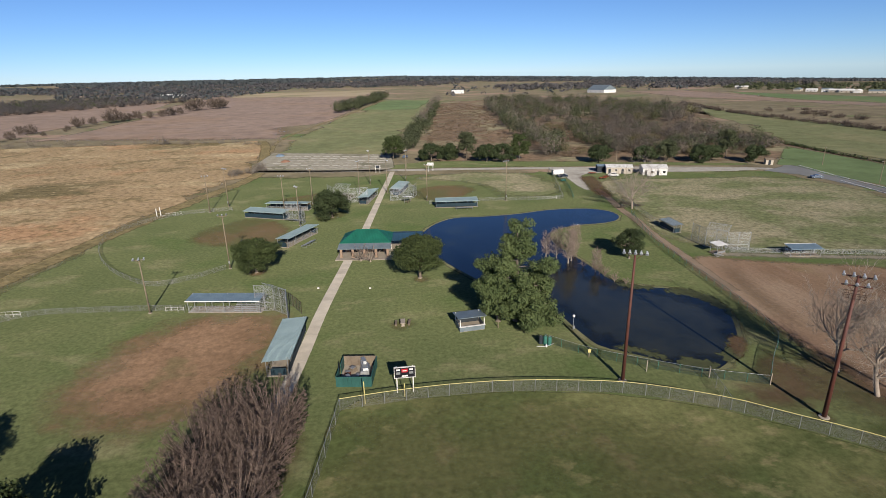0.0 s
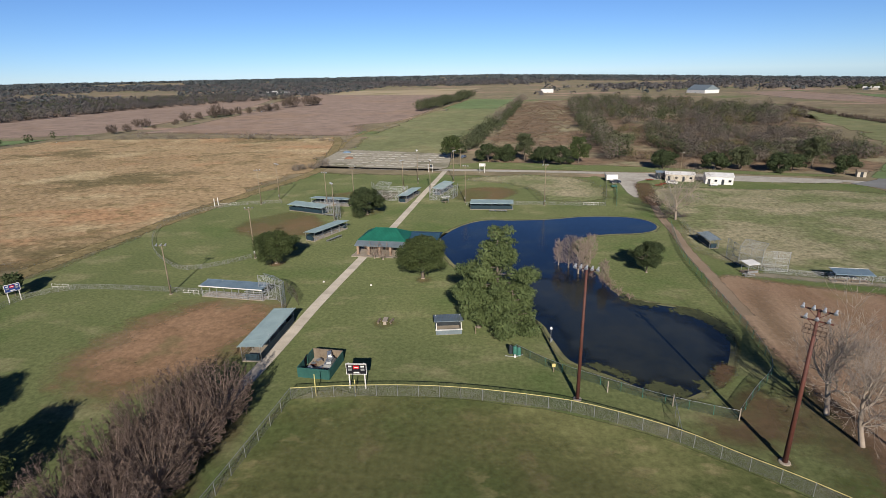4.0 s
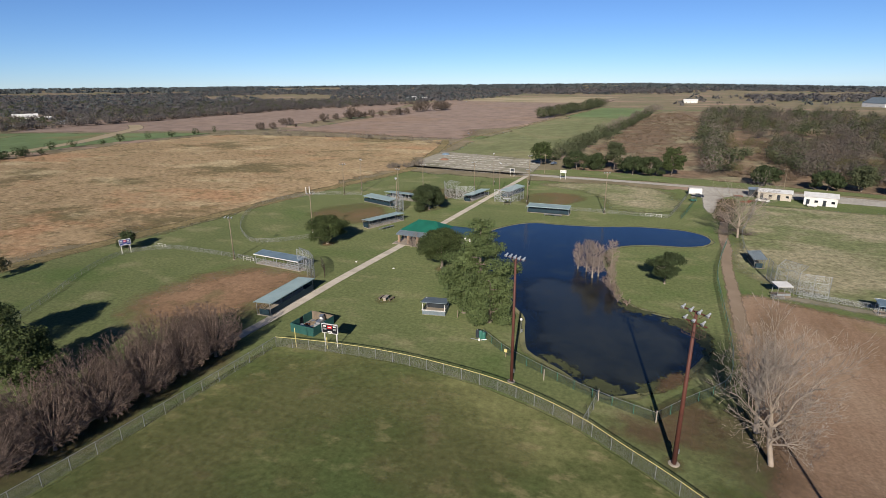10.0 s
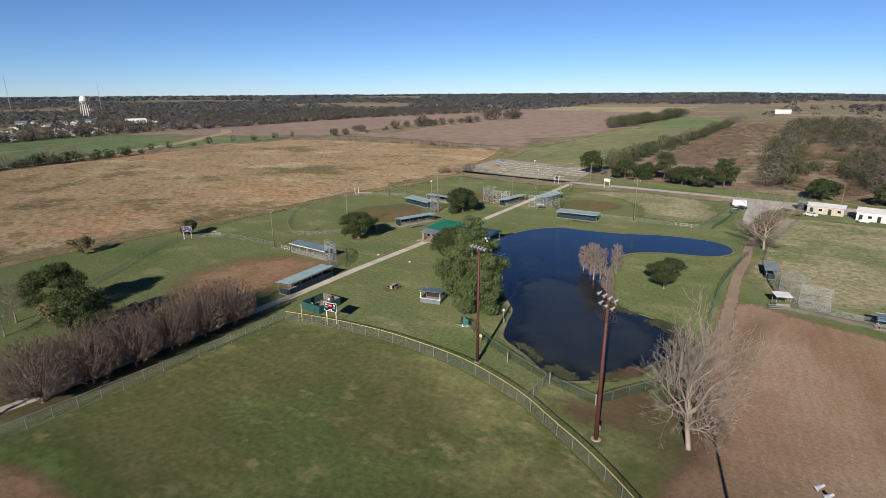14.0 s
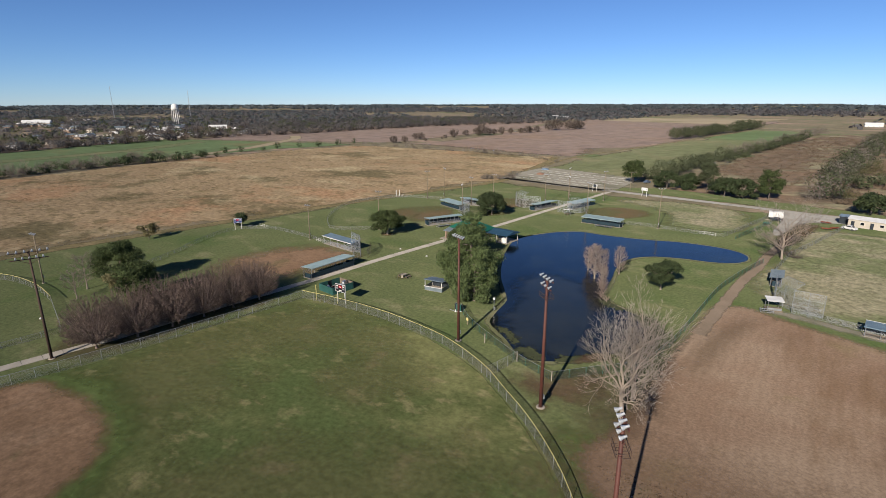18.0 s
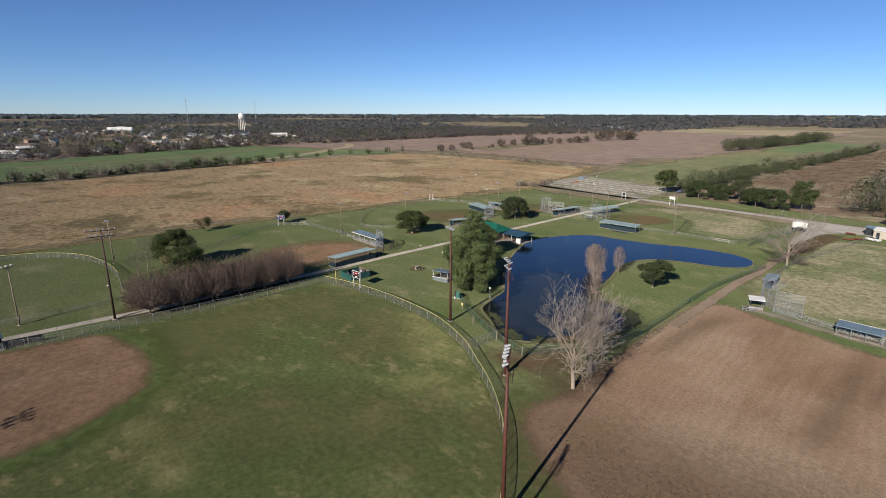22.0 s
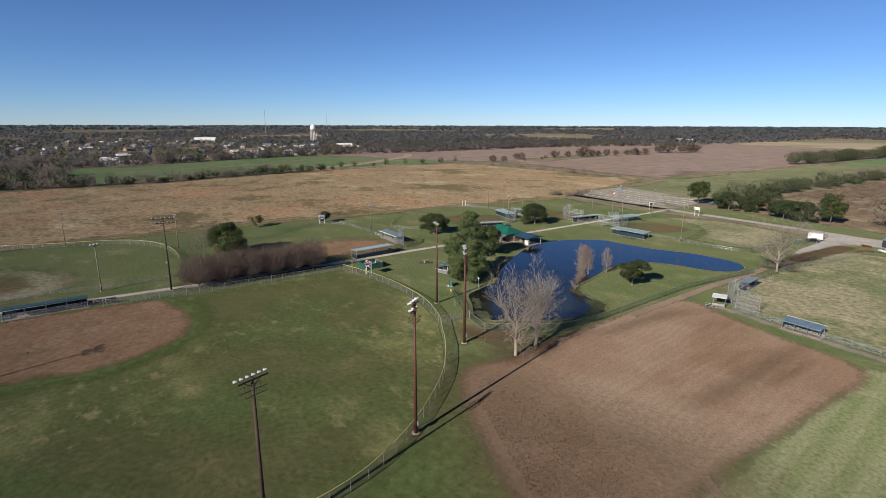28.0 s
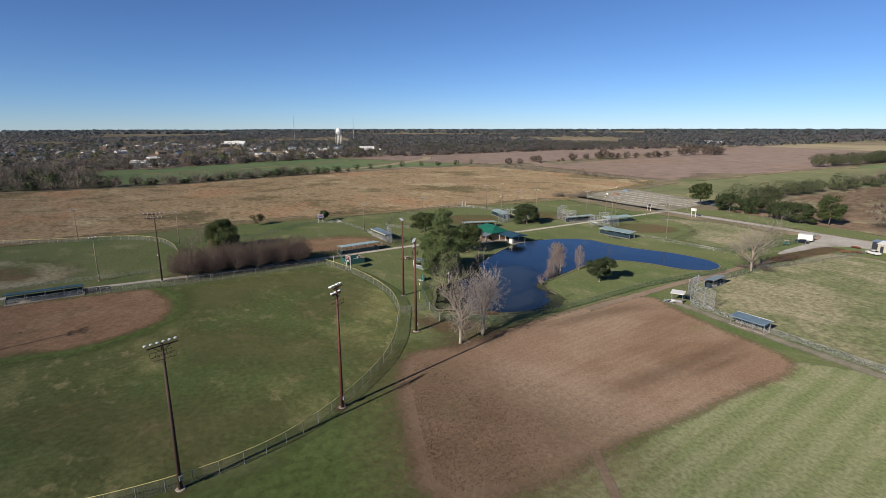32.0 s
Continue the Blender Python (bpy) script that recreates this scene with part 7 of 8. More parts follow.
# two big pale bare trees by the bare field, one far by the drive
fork_tree("bare_tree", 61, 17.2, 9.4, M_bark_pale, M_twig_pale, pose(56.2, 63.2, 0, 0, 0, 20), "tall pale leafless tree with forking limbs beside the bare field", "big bare trees", 0.46)
fork_tree("bare_tree", 67, 17.6, 9.0, M_bark_pale, M_twig_pale, pose(55.5, 69.6, 0, 0, 0, 130), "tall leafless grey tree beside the pond fence", "big bare trees", 0.40)
fork_tree("bare_tree", 73, 17.0, 12.4, M_bark_pale, M_twig_pale, pose(64.0, 168.0, 0, 0, 0, 70), "wide leafless tree above cut branches beside the drive", "big bare trees", 0.34)
for k, (x, y, h, w_) in enumerate(((60.8, 170.0, 2.4, 6.5), (66.8, 171.5, 2.0, 6.0), (64.5, 174.5, 1.8, 5.5))):
    fan_tree("branch_heap", 84 + k, h, w_, 40, 8, 5, M_twig_grey, M_twig_grey, pose(x, y, 0), "heap of cut grey-brown branches under a bare tree", "branch heaps")
oval_tree("bare_tree", 64, 8.5, 6.0, 16, 8, 5, M_bark, M_twig_grey, pose(-63.5, 38.5, 0), "thin leafless tree beside an evergreen", "small bare trees")
oval_tree("bare_tree", 65, 6.5, 5.0, 14, 8, 5, M_bark, M_twig_grey, pose(-58.0, 34.5, 0), "thin leafless tree beside the small field", "small bare trees")

# bare cypresses standing in the pond, with brush below
for k, (x, y, h) in enumerate(((25.0, 125.0, 6.4), (27.2, 123.5, 8.0), (29.0, 119.6, 9.0), (30.2, 121.2, 7.6), (33.5, 113.3, 5.6), (32.6, 126.8, 7.4))):
    oval_tree("bald_cypress", 70 + k, h, h * 0.42, 34, 7, 4, M_bark_pale, M_twig_pink, pose(x, y, 0, 0, 0, 50 * k), "leafless pinkish cypress standing in the pond", "cypresses", 0.10)
for k, (x, y, h) in enumerate(((34.6, 110.5, 2.6), (35.6, 107.2, 2.2), (33.9, 112.0, 2.8), (37.5, 105.6, 1.6), (31.8, 117.0, 2.0))):
    bare_tree("bank_brush", 80 + k, h, 0.5, [(8, 2.4, 0.8, 0.2, 0.6), (5, 0.6, 0.5, 0.1), (4, 0.6, 0.5, 0.05), (0, 0, 0, 0)], M_twig_pink, M_twig_pink, pose(x, y, 0), "reddish-brown brush on the pond bank", "bank brush")
for k, (x, y) in enumerate(((-20.6, 126.8), (-18.2, 125.9))):
    fan_tree("bare_crepe_tree", 90 + k, 5.0, 5.0, 16, 9, 6, M_bark_pale, M_twig_pink, pose(x, y, 0), "small bare tree in front of the pavilion", "pavilion trees")

# evergreens along the road
for k, (x, y, h, w, low, mm) in enumerate(((-18, 287, 12.5, 11, 3.0, M_leaf_oak), (2, 279, 9.0, 13, 0.6, M_leaf_dark), (11, 282, 8.4, 10, 0.6, M_leaf_dark), (20.5, 280, 14.5, 9, 4.5, M_leaf_far), (30, 271, 8.8, 12, 0.5, M_leaf_dark), (38, 270, 9.0, 12, 0.5, M_leaf_dark), (47.5, 275, 13.5, 9, 1.5, M_leaf_oak),
                                            (84, 259, 8.6, 12, 0.4, M_leaf_dark), (106, 256, 8.0, 11, 0.4, M_leaf_dark), (118, 258, 10.5, 9, 2.0, M_leaf_far), (131, 251, 8.2, 11, 0.4, M_leaf_dark), (138, 254, 7.5, 9, 0.4, M_leaf_dark), (155.5, 247, 8.0, 10, 0.4, M_leaf_dark), (150, 262, 14.0, 9, 3.5, M_leaf_far))):
    leafy_tree("roadside_tree", 100 + k, h, w, low, 34, 1.6, 4200, 0.34, mm, M_bark, 0.28, pose(x, y, 0, 0, 0, 40 * k), "rounded dark evergreen along the park road" if low < 1 else "tall open-crowned tree along the park road", "roadside trees")


# ---- woods, tree lines and the far country ----
def wood(name, spots, material, label, quads, leaf, category="woods", shape=(1.0, 0.9), twiggy=False):
    """Many far trees as one sheet of leaf sprays: rows of x, y, height, width."""
    rng = np.random.default_rng(len(spots))
    sp = np.array(spots, float)
    vs, n = [], quads
    k = len(sp)
    d = rng.normal(size=(k, n, 3))
    d /= np.linalg.norm(d, axis=2)[:, :, None]
    d *= (0.45 + 0.6 * rng.random((k, n)) ** 0.5)[:, :, None]
    lump = 1 + 0.35 * np.sin(d[:, :, 0] * 5 + sp[:, :1]) * np.cos(d[:, :, 1] * 5 + sp[:, 1:2])
    base = far_rise(sp[:, 0], sp[:, 1])
    c = np.stack([sp[:, :1] + d[:, :, 0] * sp[:, 3:4] / 2 * lump, sp[:, 1:2] + d[:, :, 1] * sp[:, 3:4] / 2 * lump, base[:, None] + sp[:, 2:3] * (0.50 + 0.46 * d[:, :, 2] * shape[1])], 2).reshape(-1, 3)
    nm = d.reshape(-1, 3) + rng.normal(0, 0.22, (k * n, 3)) + np.array([0, 0, 0.4])
    nm /= np.linalg.norm(nm, axis=1)[:, None]
    u = np.cross(nm, rng.normal(size=(k * n, 3)))
    u /= np.linalg.norm(u, axis=1)[:, None]
    w = np.cross(nm, u)
    s = (np.repeat(sp[:, 3] * leaf, n) * rng.uniform(0.6, 1.3, k * n))[:, None]
    v = np.stack([c - u * s - w * s * 0.5, c + u * s * 0.4 - w * s, c + u * s + w * s * 0.6, c - u * s * 0.5 + w * s], 1).reshape(-1, 3)
    if twiggy:
        ax = d.reshape(-1, 3) * 0.8 + rng.normal(0, 0.45, (k * n, 3)) + np.array([0, 0, 0.7])
        ax /= np.linalg.norm(ax, axis=1)[:, None]
        sd = np.cross(ax, rng.normal(size=(k * n, 3)))
        sd /= np.linalg.norm(sd, axis=1)[:, None]
        v = np.stack([c - ax * s * 2 - sd * s * 0.22, c - ax * s * 2 + sd * s * 0.22, c + ax * s * 2 + sd * s * 0.10, c + ax * s * 2 - sd * s * 0.10], 1).reshape(-1, 3)
    me = np_mesh(name, v, np.arange(len(v)).reshape(-1, 4))
    me.materials.append(material)
    return tagged(new(name, me), label, category, kind="stuff")


rw = np.random.default_rng(77)


def along(pts, step, spread, h, w, skip=0.0):
    out = []
    for x, y in line_of(pts, step):
        if rw.random() > skip:
            out.append((x + rw.normal(0, spread), y + rw.normal(0, spread), rw.uniform(*h), rw.uniform(*w)))
    return out


def inside(poly, x, y):
    c, n = False, len(poly)
    for i in range(n):
        (x1, y1), (x2, y2) = poly[i], poly[i - 1]
        if (y1 > y) != (y2 > y) and x < (x2 - x1) * (y - y1) / (y2 - y1) + x1:
            c = not c
    return c


def scatter(poly, n, h, w):
    xs, ys = [p[0] for p in poly], [p[1] for p in poly]
    out = []
    while len(out) < n:
        x, y = rw.uniform(min(xs), max(xs)), rw.uniform(min(ys), max(ys))
        if inside(poly, x, y):
            out.append((x, y, rw.uniform(*h), rw.uniform(*w)))
    return out


def gaps(spots, scale, level, seed):
    """Thins a wood into drifts."""
    return [s for s in spots if noise.noise((s[0] * scale, s[1] * scale, seed * 7.3)) > level]


DEEP = [(112, 470), (160, 430), (215, 420), (255, 480), (290, 560), (240, 760), (150, 850), (105, 860), (92, 700), (86, 560)]
FRONT = [(72, 280), (140, 270), (165, 266), (206, 300), (214, 400), (150, 420), (112, 460), (84, 470), (70, 360)]
EDGE_LINE = [(66, 284), (66, 310), (70, 350), (74, 400), (78, 460), (82, 540), (88, 640), (96, 740)]
wood("woods_deep_bare", gaps(scatter(DEEP, 380, (7, 17), (7, 12)), 0.018, -0.25, 4), M_twig_wood, "tall leafless grey-brown winter woods", 190, 0.036)
wood("woods_deep_green", gaps(scatter(DEEP, 260, (8, 18), (7, 13)), 0.014, -0.05, 9), M_leaf_far, "tall evergreens among winter woods", 190, 0.042)
wood("woods_deep_olive", gaps(scatter(DEEP, 200, (7, 12), (7, 11)), 0.02, 0.0, 15), M_leaf_olive, "olive-yellow trees among winter woods", 160, 0.045)
wood("woods_front_olive", gaps(scatter(FRONT, 380, (2.2, 7.5), (4, 8.0)), 0.03, -0.06, 2), M_leaf_olive, "olive brush and young trees before the woods", 220, 0.028)
wood("woods_front_bare", gaps(scatter(FRONT, 400, (1.4, 5.0), (4, 8.0)), 0.03, -0.12, 6), M_scrub_twig, "brown leafless brush before the woods", 190, 0.028)
wood("woods_front_green", gaps(scatter(FRONT, 90, (5, 10), (6, 10)), 0.02, 0.05, 11), M_leaf_far, "scattered evergreens before the woods", 200, 0.042)
MIXED = [(104, 276), (165, 268), (206, 300), (214, 400), (150, 425), (112, 430), (98, 330)]
wood("woods_mixed_bare", gaps(scatter(MIXED, 190, (6, 11), (7, 11)), 0.025, -0.25, 16), M_twig_wood, "leafless trees in mixed winter woods", 210, 0.032)
wood("woods_mixed_green", gaps(scatter(MIXED, 120, (6, 12), (6, 10)), 0.03, -0.1, 18), M_leaf_far, "evergreens in mixed winter woods", 210, 0.032)
wood("woods_edge_green", along(EDGE_LINE, 12, 4, (11, 17), (10, 15), 0.15), M_leaf_far, "tall evergreens along the edge of the woods", 420, 0.028)
wood("woods_edge_grey", along(EDGE_LINE, 17, 4, (12, 17), (9, 13), 0.2) + [(140, 540, 15, 16), (150, 552, 14, 14)], M_twig_grey, "tall pale leafless trees along the edge of the woods", 420, 0.026)
wood("woods_scrub", scatter([(0, 290), (40, 290), (56, 330), (68, 480), (86, 700), (60, 840), (30, 780), (8, 520)], 1300, (0.4, 1.4), (2, 5)), M_scrub_twig, "low reddish-brown scrub", 26, 0.045)
wood("tree_line_near", along([(-14, 305), (-9, 350), (-4, 420), (3, 500), (10, 580), (18, 680), (26, 800)], 7.5, 2.5, (6, 13), (7, 12), 0.15), M_leaf_far, "line of dark evergreens along a pasture", 430, 0.032)
wood("tree_line_near_grey", along([(0, 470), (8, 560), (18, 680), (26, 800), (34, 930)], 16, 3, (8, 13), (8, 12), 0.2), M_twig_grey, "leafless grey trees in a line of evergreens", 253, 0.045, twiggy=True)
wood("tree_line_far", along([(-94, 665), (-84, 760), (-72, 900), (-62, 1030)], 10, 4, (13, 19), (13, 18)), M_leaf_far, "far line of trees across the pasture", 360, 0.036)
BUSH = [(-326, 425, 7), (-325, 442, 6), (-349, 488, 6.5), (-339, 487, 7.5), (-331, 541, 9), (-335, 574, 7), (-328, 592, 9), (-328, 600, 13), (-328, 618, 8), (-325, 628, 7), (-331, 657, 8), (-317, 658, 7), (-312, 678, 7), (-308, 692, 9), (-305, 714, 8), (-314, 772, 13), (-313, 794, 15), (-298, 811, 13), (-295, 830, 13), (-294, 842, 12), (-322, 506, 3), (-328, 520, 4), (-318, 470, 3), (-308, 700, 6), (-320, 640, 4)]
wood("tree_line_bush", [(x, y, h * 1.2, h * 1.3) for x, y, h in BUSH], M_twig_bush, "broken line of dark leafless bushes between farm fields", 299, 0.069, twiggy=True)
wood("tree_line_field_edge", along([(-100, 360), (-134, 378), (-200, 386), (-290, 389), (-330, 380)], 7, 3, (1.2, 5), (2.5, 6), 0.35) + along([(-93, 250), (-80, 262), (-84, 272)], 3.5, 2, (2, 4), (4, 7)) + [(-93, 347, 9, 5), (-165, 380, 6, 7), (-182, 382, 7, 8), (-201, 386, 6, 6), (-250, 389, 6, 8), (-272, 388, 7, 9)], M_twig_grey, "leafless brush along a field edge", 103, 0.062, twiggy=True)
wood("tree_line_west_bare", along([(-326, -130), (-330, -40), (-322, 14), (-318, 67), (-332, 135), (-344, 190)], 3.4, 4, (5, 11), (6, 10), 0.1), M_twig_grey, "leafless hedgerow trees along the dead grass", 172, 0.056, twiggy=True)
wood("tree_line_west_green", along([(-332, -130), (-336, -40), (-326, 14), (-322, 67), (-334, 135), (-336, 180), (-335, 227)], 4, 3, (3, 9), (5, 9), 0.15) + along([(-356, 240), (-362, 300), (-345, 385)], 20, 2, (3, 9), (4, 8), 0.3), M_leaf_dark, "dark evergreens in the western hedgerow", 130, 0.06)
wood("woods_corner", scatter([(-360, -200), (-345, 20), (-420, 30), (-470, 0), (-500, -200)], 150, (8, 16), (8, 13)), M_twig_wood, "leafless woods beside the crop field", 172, 0.069, twiggy=True)
wood("woods_corner_green", scatter([(-350, -200), (-338, 20), (-420, 30), (-470, 0), (-500, -200)], 120, (7, 14), (8, 13)), M_leaf_dark, "dark evergreens beside the crop field", 140, 0.05)
wood("ditch_reeds", along([(212, 308), (210.5, 276), (210, 252), (211, 235), (212.5, 190), (216, 140)], 2.2, 0.6, (0.8, 1.8), (2, 4)), M_leaf_dark, "dark weeds along a ditch", 30, 0.1)
wood("meadow_brush", along([(336, 680), (331, 637), (312, 520), (312, 438), (315, 389), (316, 353), (320, 250)], 3.5, 1.5, (1.5, 4), (4, 7), 0.1) + along([(385, 540), (372, 500), (362, 444), (372, 416), (385, 340)], 5, 9, (1.5, 4), (4, 8), 0.15), M_twig_bush, "dark hedge and low brush across the meadow", 69, 0.100, twiggy=True)
# the town's trees and the wide woods to the horizon
TOWN = [(-600, -200), (-540, 20), (-545, 130), (-585, 220), (-590, 380), (-585, 600), (-575, 800), (-500, 1010), (-640, 1200), (-1300, 900), (-1600, 500), (-1500, -300), (-1000, -600)]
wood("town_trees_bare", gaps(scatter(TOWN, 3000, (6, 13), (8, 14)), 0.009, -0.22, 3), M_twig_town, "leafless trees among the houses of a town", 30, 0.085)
wood("town_trees_green", gaps(scatter(TOWN, 1100, (6, 13), (8, 13)), 0.012, -0.05, 5), M_leaf_far, "evergreens among the houses of a town", 48, 0.09)
wood("town_front_trees", along([(-540, 20), (-545, 90), (-553, 150), (-562, 210), (-580, 265), (-598, 325), (-628, 380), (-640, 430)], 8, 9, (5, 13), (7, 13), 0.25), M_leaf_far, "scattered trees in front of the town's houses", 150, 0.05)
wood("town_front_bare", along([(-545, 10), (-552, 90), (-560, 150), (-570, 210), (-588, 265), (-606, 325), (-636, 380), (-660, 440)], 6, 12, (7, 15), (8, 14), 0.3), M_twig_bush, "tall leafless trees among the town's front houses", 170, 0.055, twiggy=True)
WEST_EDGE = [(-545, -60), (-508, 40), (-520, 110), (-556, 220), (-568, 330), (-566, 450), (-560, 600), (-566, 740), (-535, 850), (-490, 1000), (-440, 1090)]
wood("town_edge_trees", along(WEST_EDGE, 6, 7, (7, 13), (8, 14), 0.25), M_twig_town, "leafless trees along the edge of the farmland", 180, 0.045)
wood("town_edge_bushes", along(WEST_EDGE, 6, 5, (3, 7), (5, 10), 0.3), M_twig_bush, "dark brush along the edge of the farmland", 90, 0.06)
wood("west_woods", gaps(scatter([(-570, 480), (-565, 780), (-500, 1010), (-640, 1250), (-900, 1000), (-800, 480)], 900, (7, 13), (9, 15)), 0.012, -0.3, 8), M_twig_town, "leafless woods beyond the ploughed field", 70, 0.05)
wood("west_woods_green", gaps(scatter([(-570, 480), (-565, 780), (-500, 1010), (-640, 1250), (-900, 1000), (-800, 480)], 260, (7, 14), (8, 13)), 0.012, -0.1, 14), M_leaf_far, "evergreens in leafless woods", 80, 0.05)


def ring(n, r0, r1, a0, a1, h, w):
    """Trees in drifts between two distances from the park, over an arc (degrees from east)."""
    out = []
    while len(out) < n:
        r, a = math.sqrt(rw.uniform(r0 * r0, r1 * r1)), radians(rw.uniform(a0, a1))
        x, y = 60 + r * math.cos(a), 60 + r * math.sin(a)
        if (-600 < x < 60 and 0 < y < 1150) or (-420 < x < 60 and y < 1900) or (x >= 60 and r < 1900 and rw.random() < 0.88) or (x > 330 and y < 1150 and r < 1150):
            continue
        if noise.noise((x * 0.0016, y * 0.0016, 3.0)) + 0.25 * noise.noise((x * 0.008, y * 0.008, 1.0)) > -0.12:
            out.append((x, y, rw.uniform(*h), rw.uniform(*w)))
    return out


wood("far_woods_bare", ring(7000, 1000, 3000, 35, 205, (6, 10), (11, 21)), M_twig_haze, "wide leafless woods in the distance", 10, 0.16)
wood("far_woods_green", ring(3800, 1000, 3000, 35, 205, (6, 13), (11, 19)), M_leaf_haze, "distant evergreen woods", 12, 0.16)
wood("horizon_woods", ring(6000, 2900, 4850, 30, 210, (8, 10), (24, 46)), M_leaf_haze, "dark band of woods on the horizon", 10, 0.22)
wood("north_woods", scatter([(-640, 2020), (60, 1950), (200, 2300), (-700, 2500)], 500, (8, 15), (12, 22)) + scatter([(250, 1300), (640, 1220), (1000, 1250), (700, 1800), (220, 1700)], 300, (6, 13), (10, 20)), M_twig_haze, "leafless woods beyond the ploughed field", 30, 0.13)
wood("east_town_trees", scatter([(640, 1180), (690, 1000), (740, 800), (860, 600), (1250, 800), (900, 1400)], 420, (5, 11), (8, 14)), M_leaf_far, "trees round far eastern houses", 40, 0.12)

# tufts of dead grass on the rough field, thickest toward the lawn
TANP = [(-118, -120), (-112, 30), (-104, 100), (-97, 150), (-88, 200), (-80, 250), (-90, 300), (-104, 360), (-116, 390), (-300, 384), (-336, 368), (-346, 290), (-340, 222), (-322, 135), (-310, 67), (-314, -60), (-320, -120)]
tp = np.array([t[:2] for t in gaps(scatter(TANP, 60000, (1, 2), (1, 2)), 0.05, 0.02, 21)])
k = len(tp)
hh, ww, aa = rw.uniform(0.04, 0.16, k), rw.uniform(0.25, 0.8, k), rw.uniform(0, 2 * math.pi, k)
dx, dy, lean = np.cos(aa) * ww / 2, np.sin(aa) * ww / 2, rw.normal(0, 0.12, (k, 2))
tv = np.stack([np.c_[tp[:, 0] - dx, tp[:, 1] - dy, np.full(k, 0.02)], np.c_[tp[:, 0] + dx, tp[:, 1] + dy, np.full(k, 0.02)], np.c_[tp[:, 0] + dx * 0.7 + lean[:, 0], tp[:, 1] + dy * 0.7 + lean[:, 1], hh], np.c_[tp[:, 0] - dx * 0.8 + lean[:, 0], tp[:, 1] - dy * 0.8 + lean[:, 1], hh * rw.uniform(0.6, 1.0, k)]], 1).reshape(-1, 3)
tm = np_mesh("dead_grass_tufts", tv, np.arange(4 * k).reshape(-1, 4))
tm.attributes.new("edge", "FLOAT", "POINT").data.foreach_set("value", np.ones(len(tv), np.float32))
tm.materials.append(M_tan)
tagged(new("dead_grass_tufts", tm), "short tufts of dead tan grass", "grass", kind="stuff")

# loose clods on the rough part of the bare field
CLODP = [(57, 52), (64, 53.5), (80, 55.5), (94.5, 57), (94.5, 46), (91.5, 36), (88, 35), (76, 40.5), (64, 46.5)]
cp = np.array([t[:2] for t in scatter(CLODP, 9000, (1, 2), (1, 2)) if rw.random() < 1.15 - (t[1] - 36) / 22 - max(0, t[0] - 80) / 30])
k = len(cp)
cs, ca = rw.uniform(0.05, 0.15, k), rw.uniform(0, 6.28, k)
cv = np.stack([np.c_[cp[:, 0] + cs * np.cos(ca + o), cp[:, 1] + cs * np.sin(ca + o), np.full(k, 0.05)] for o in (0, 1.7, 3.3, 4.9)] + [np.c_[cp[:, 0] + cs * 0.3 * np.cos(ca), cp[:, 1] + cs * 0.3 * np.sin(ca), 0.06 + cs * rw.uniform(0.6, 1.1, k)]], 1).reshape(-1, 3)
base = np.arange(k)[:, None] * 5
cm = np_mesh("soil_clods", cv, np.concatenate([base + np.array([[i, (i + 1) % 4, 4]]) for i in range(4)]))
cm.attributes.new("edge", "FLOAT", "POINT").data.foreach_set("value", np.ones(len(cv), np.float32))
cm.materials.append(M_clods)
tagged(new("soil_clods", cm), "loose brown clods of ploughed soil", "soil", kind="stuff")

# ---- far buildings ----
house_n = 0


def far_house(x, y, rz, L, W, h, wall, roof, label):
    z = float(far_rise(x, y))
    root = thing("house", pose(x, y, z, 0, 0, rz), label, "house", "houses of the town")
    part("wall", G().box(0, 0, -0.3, L, W, h + 0.3), wall, root)
    o = 0.4
    part("roof", G().add([(-L / 2 - o, -W / 2 - o, h), (L / 2 + o, -W / 2 - o, h), (L / 2 + o, W / 2 + o, h), (-L / 2 - o, W / 2 + o, h), (-L / 2 - o, 0, h + W * 0.26), (L / 2 + o, 0, h + W * 0.26)], [(0, 1, 5, 4), (2, 3, 4, 5), (1, 2, 5), (3, 0, 4), (3, 2, 1, 0)]), roof, root)
    for k in range(3):
        part("window" if k != 1 else "door", G().box((k - 1) * L * 0.3, -W / 2 - 0.03, 0.9 if k != 1 else 0, 1.3 if k != 1 else 1.0, 0.08, 1.2 if k != 1 else 2.1), M_glass if k != 1 else M_dark, root)
    return root


rh = random.Random(5)
FRONT_ROW = [(-541, 78), (-538, 90), (-556, 104), (-553, 134), (-554, 147), (-560, 160), (-563, 188), (-575, 205), (-566, 228), (-590, 246), (-583, 268), (-596, 284), (-592, 300), (-600, 318), (-612, 332), (-606, 346), (-622, 358), (-630, 377), (-640, 392), (-628, 428), (-655, 440), (-680, 470), (-700, 505)]
for x, y in FRONT_ROW:
    for k in range(2):
        far_house(x - k * rh.uniform(14, 45), y + k * rh.uniform(-9, 9), rh.choice((55, 62, 70, 150)), rh.uniform(6, 13), rh.uniform(4, 7), rh.uniform(2.4, 3.2), rh.choice((M_white, M_white, M_cream, M_wood)), rh.choice((M_roof_grey, M_roof_white, M_roof_grey, M_wood)), "low pale house at the edge of town")
for k in range(170):
    x, y = rh.uniform(-1500, -640), rh.uniform(-350, 520)
    far_house(x, y, rh.choice((20, 65, 110, 155)), rh.uniform(9, 18), rh.uniform(7, 11), rh.uniform(2.8, 4.2), rh.choice((M_cream, M_brick, M_white)), rh.choice((M_roof_grey, M_wood, M_roof_white, M_roof_grey)), "small house among the town's trees")
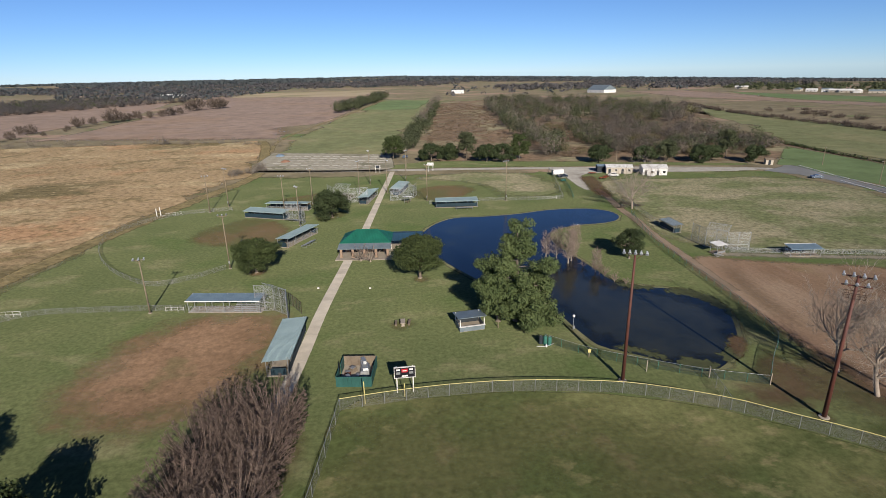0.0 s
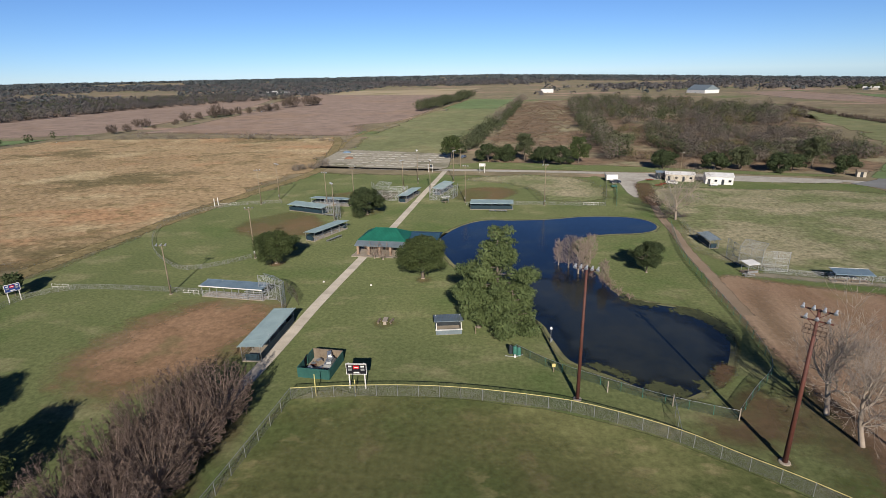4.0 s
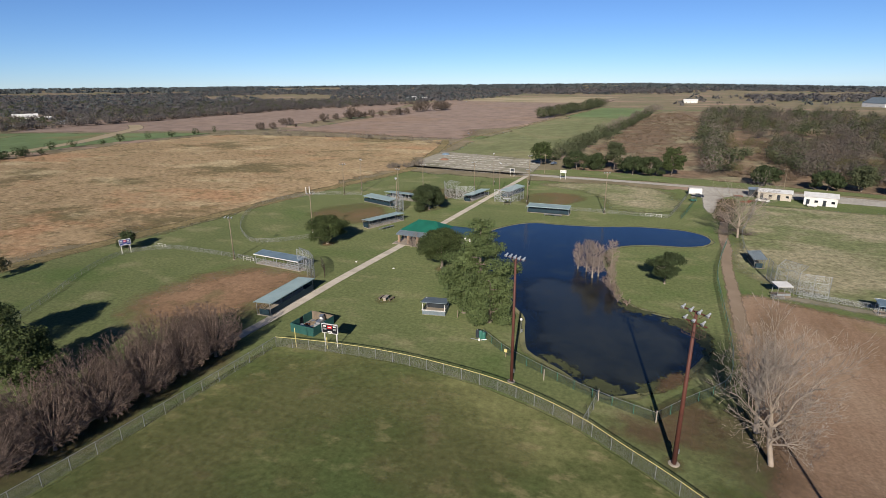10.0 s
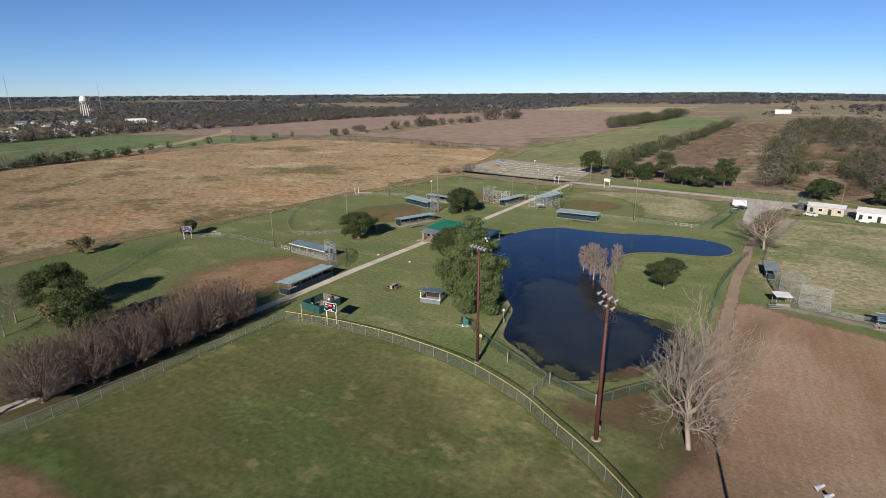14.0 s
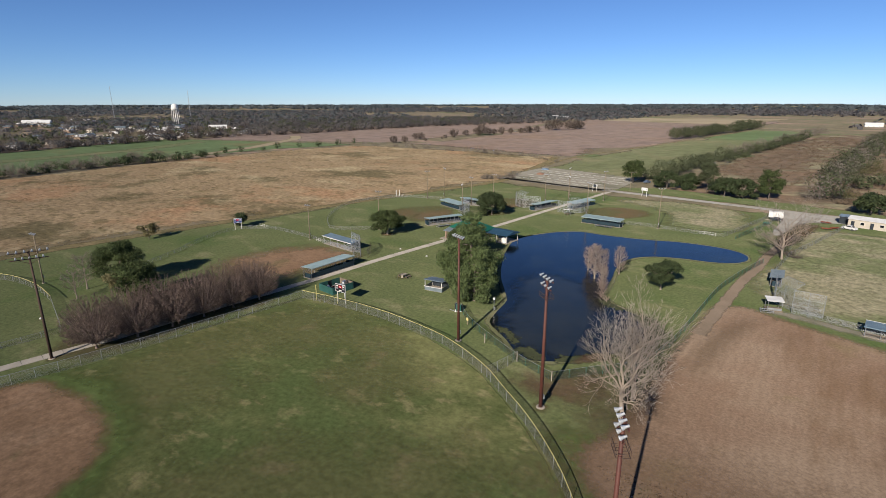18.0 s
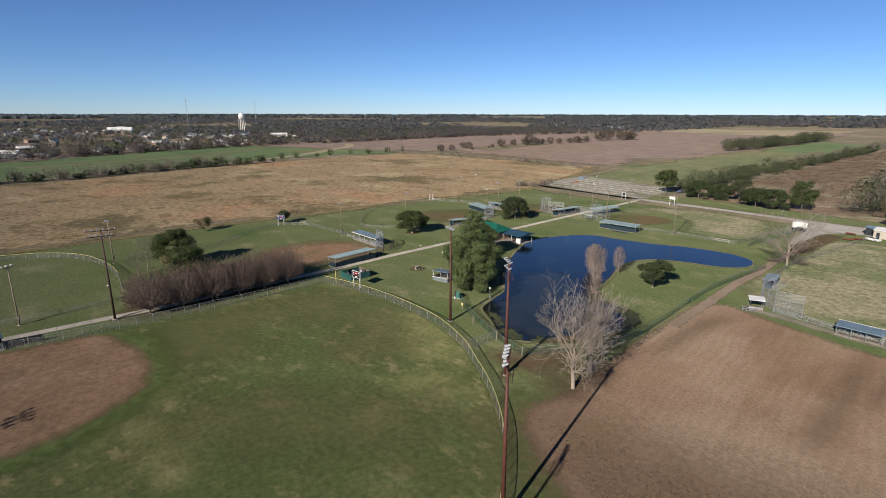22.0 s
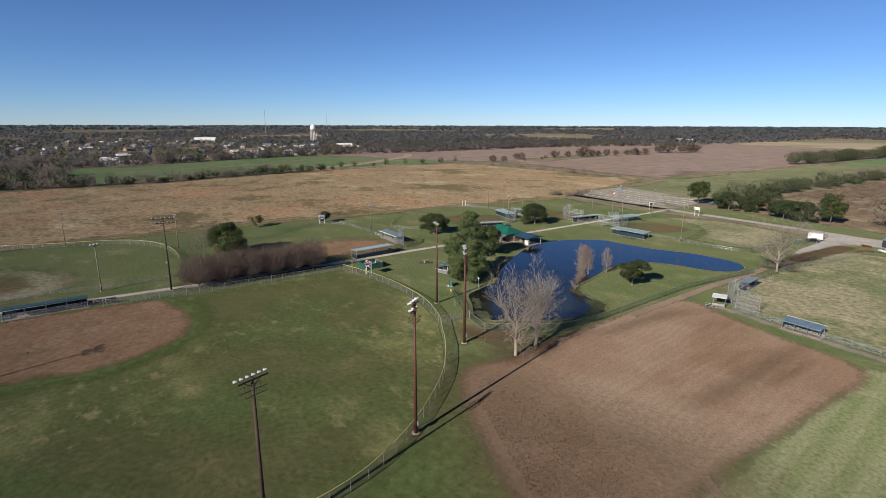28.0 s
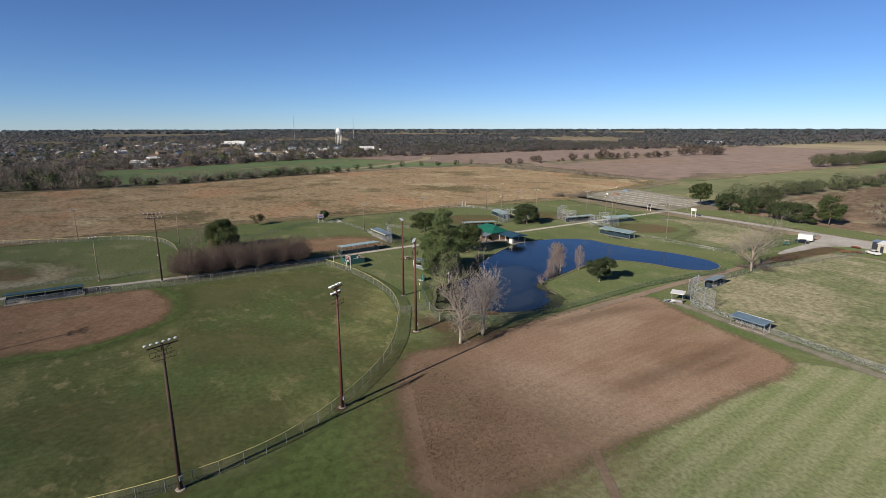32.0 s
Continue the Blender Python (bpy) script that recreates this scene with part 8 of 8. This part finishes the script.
for x, y in ((680, 1115), (683, 949), (690, 925), (697, 898), (700, 882), (706, 866), (712, 850), (722, 824), (735, 800), (748, 770)):
    far_house(x, y, rh.choice((-50, -42, 40)), rh.uniform(12, 24), rh.uniform(8, 11), rh.uniform(3, 4.5), rh.choice((M_white, M_cream)), rh.choice((M_roof_white, M_roof_grey)), "far pale house across the meadow")
for x, y, rz, L, W, h, wall, roof, lb in ((-548, 70, 62, 16, 12, 4.5, M_roof_grey, M_roof_white, "big pale grey barn at the edge of town"), (-1180, 335, 60, 46, 22, 6, M_cream, M_roof_white, "long low hall in the town"), (-712, 440, 62, 26, 12, 7, M_white, M_roof_white, "white warehouse at the edge of town"), (372, 1085, -63, 44, 34, 6, M_white, M_roof_grey, "big grey hangar beyond the woods"),
                                         (92, 1210, 5, 26, 10, 5, M_white, M_roof_white, "white farmhouse at the end of the tree line"), (-560, 1330, 40, 34, 12, 4, M_white, M_roof_white, "long white sheds beyond the ploughed field"), (-620, 1400, 40, 28, 12, 4, M_white, M_roof_white, "white shed beyond the ploughed field")):
    far_house(x, y, rz, L, W, h, wall, roof, lb)
# ---- water tower and masts ----
wx, wy = -1074, 552
root = thing("water_tower", pose(wx, wy, 0), "white water tower with a round tank on legs", "water tower")
part("tank", G().lathe([(0.6, 26), (5.0, 27.5), (6.6, 31), (6.8, 34), (6.2, 37.5), (4.2, 40), (1.2, 41.2), (0.3, 41.8)], 20), M_white, root, smooth=True)
for k in range(6):
    a = math.pi * k / 3
    part("leg", G().tube((8 * math.cos(a), 8 * math.sin(a), 0), (6.2 * math.cos(a), 6.2 * math.sin(a), 31), 0.5, 0.4, 8), M_white, root)
part("riser", G().tube((0, 0, 0), (0, 0, 27), 0.9, n=10), M_white, root)
part("balcony", G().lathe([(6.7, 31.0), (7.8, 31.0), (7.8, 31.6), (6.7, 31.6)], 20), M_white, root)
for x, y, h in ((-1620, 640, 88), (-1419, 760, 78)):
    root = thing("radio_mast", pose(x, y, 0), "thin lattice radio mast over the town", "mast", "radio masts")
    for k in range(3):
        a = 2 * math.pi * k / 3
        part("leg", G().tube((0.9 * math.cos(a), 0.9 * math.sin(a), 0), (0.4 * math.cos(a), 0.4 * math.sin(a), h), 0.22, 0.18, 5), M_galv, root)
    part("cable_run", G().tube((0, 0, 0), (0, 0, h + 3), 0.15, n=5), M_galv, root)

# ---- concrete path, slab by slab ----
PATH_LINE = [(-38.5, -60), (-35.4, -25), (-32.8, -2), (-31.3, 10), (-30.2, 20), (-28.9, 30), (-28.3, 45), (-27.5, 58), (-26.5, 70), (-25.9, 82), (-25.6, 96), (-25.0, 108), (-24.2, 121), (-23.8, 127.4)]
PATH_NORTH = [(-22.2, 146), (-21.6, 160), (-20.7, 180), (-19.6, 205), (-18.4, 228), (-17.4, 250)]
walk_root = thing("pavement_path", pose(0, 0, 0), "long pale concrete path of square slabs", "path", kind="structure")
slab_me = G().box(0, 0, 0, 2.2, 2.94, 0.11, taper=0.99).mesh("slab")
for ln in (PATH_LINE, PATH_NORTH):
    pl = line_of(smooth_loop(ln, False, 1.0), 3.0)
    for a, b in zip(pl[:-1], pl[1:]):
        part("slab", slab_me, M_concrete, walk_root, at=pose((a[0] + b[0]) / 2, (a[1] + b[1]) / 2, random.uniform(-0.01, 0.006), 0, 0, math.degrees(math.atan2(b[1] - a[1], b[0] - a[0])) - 90))
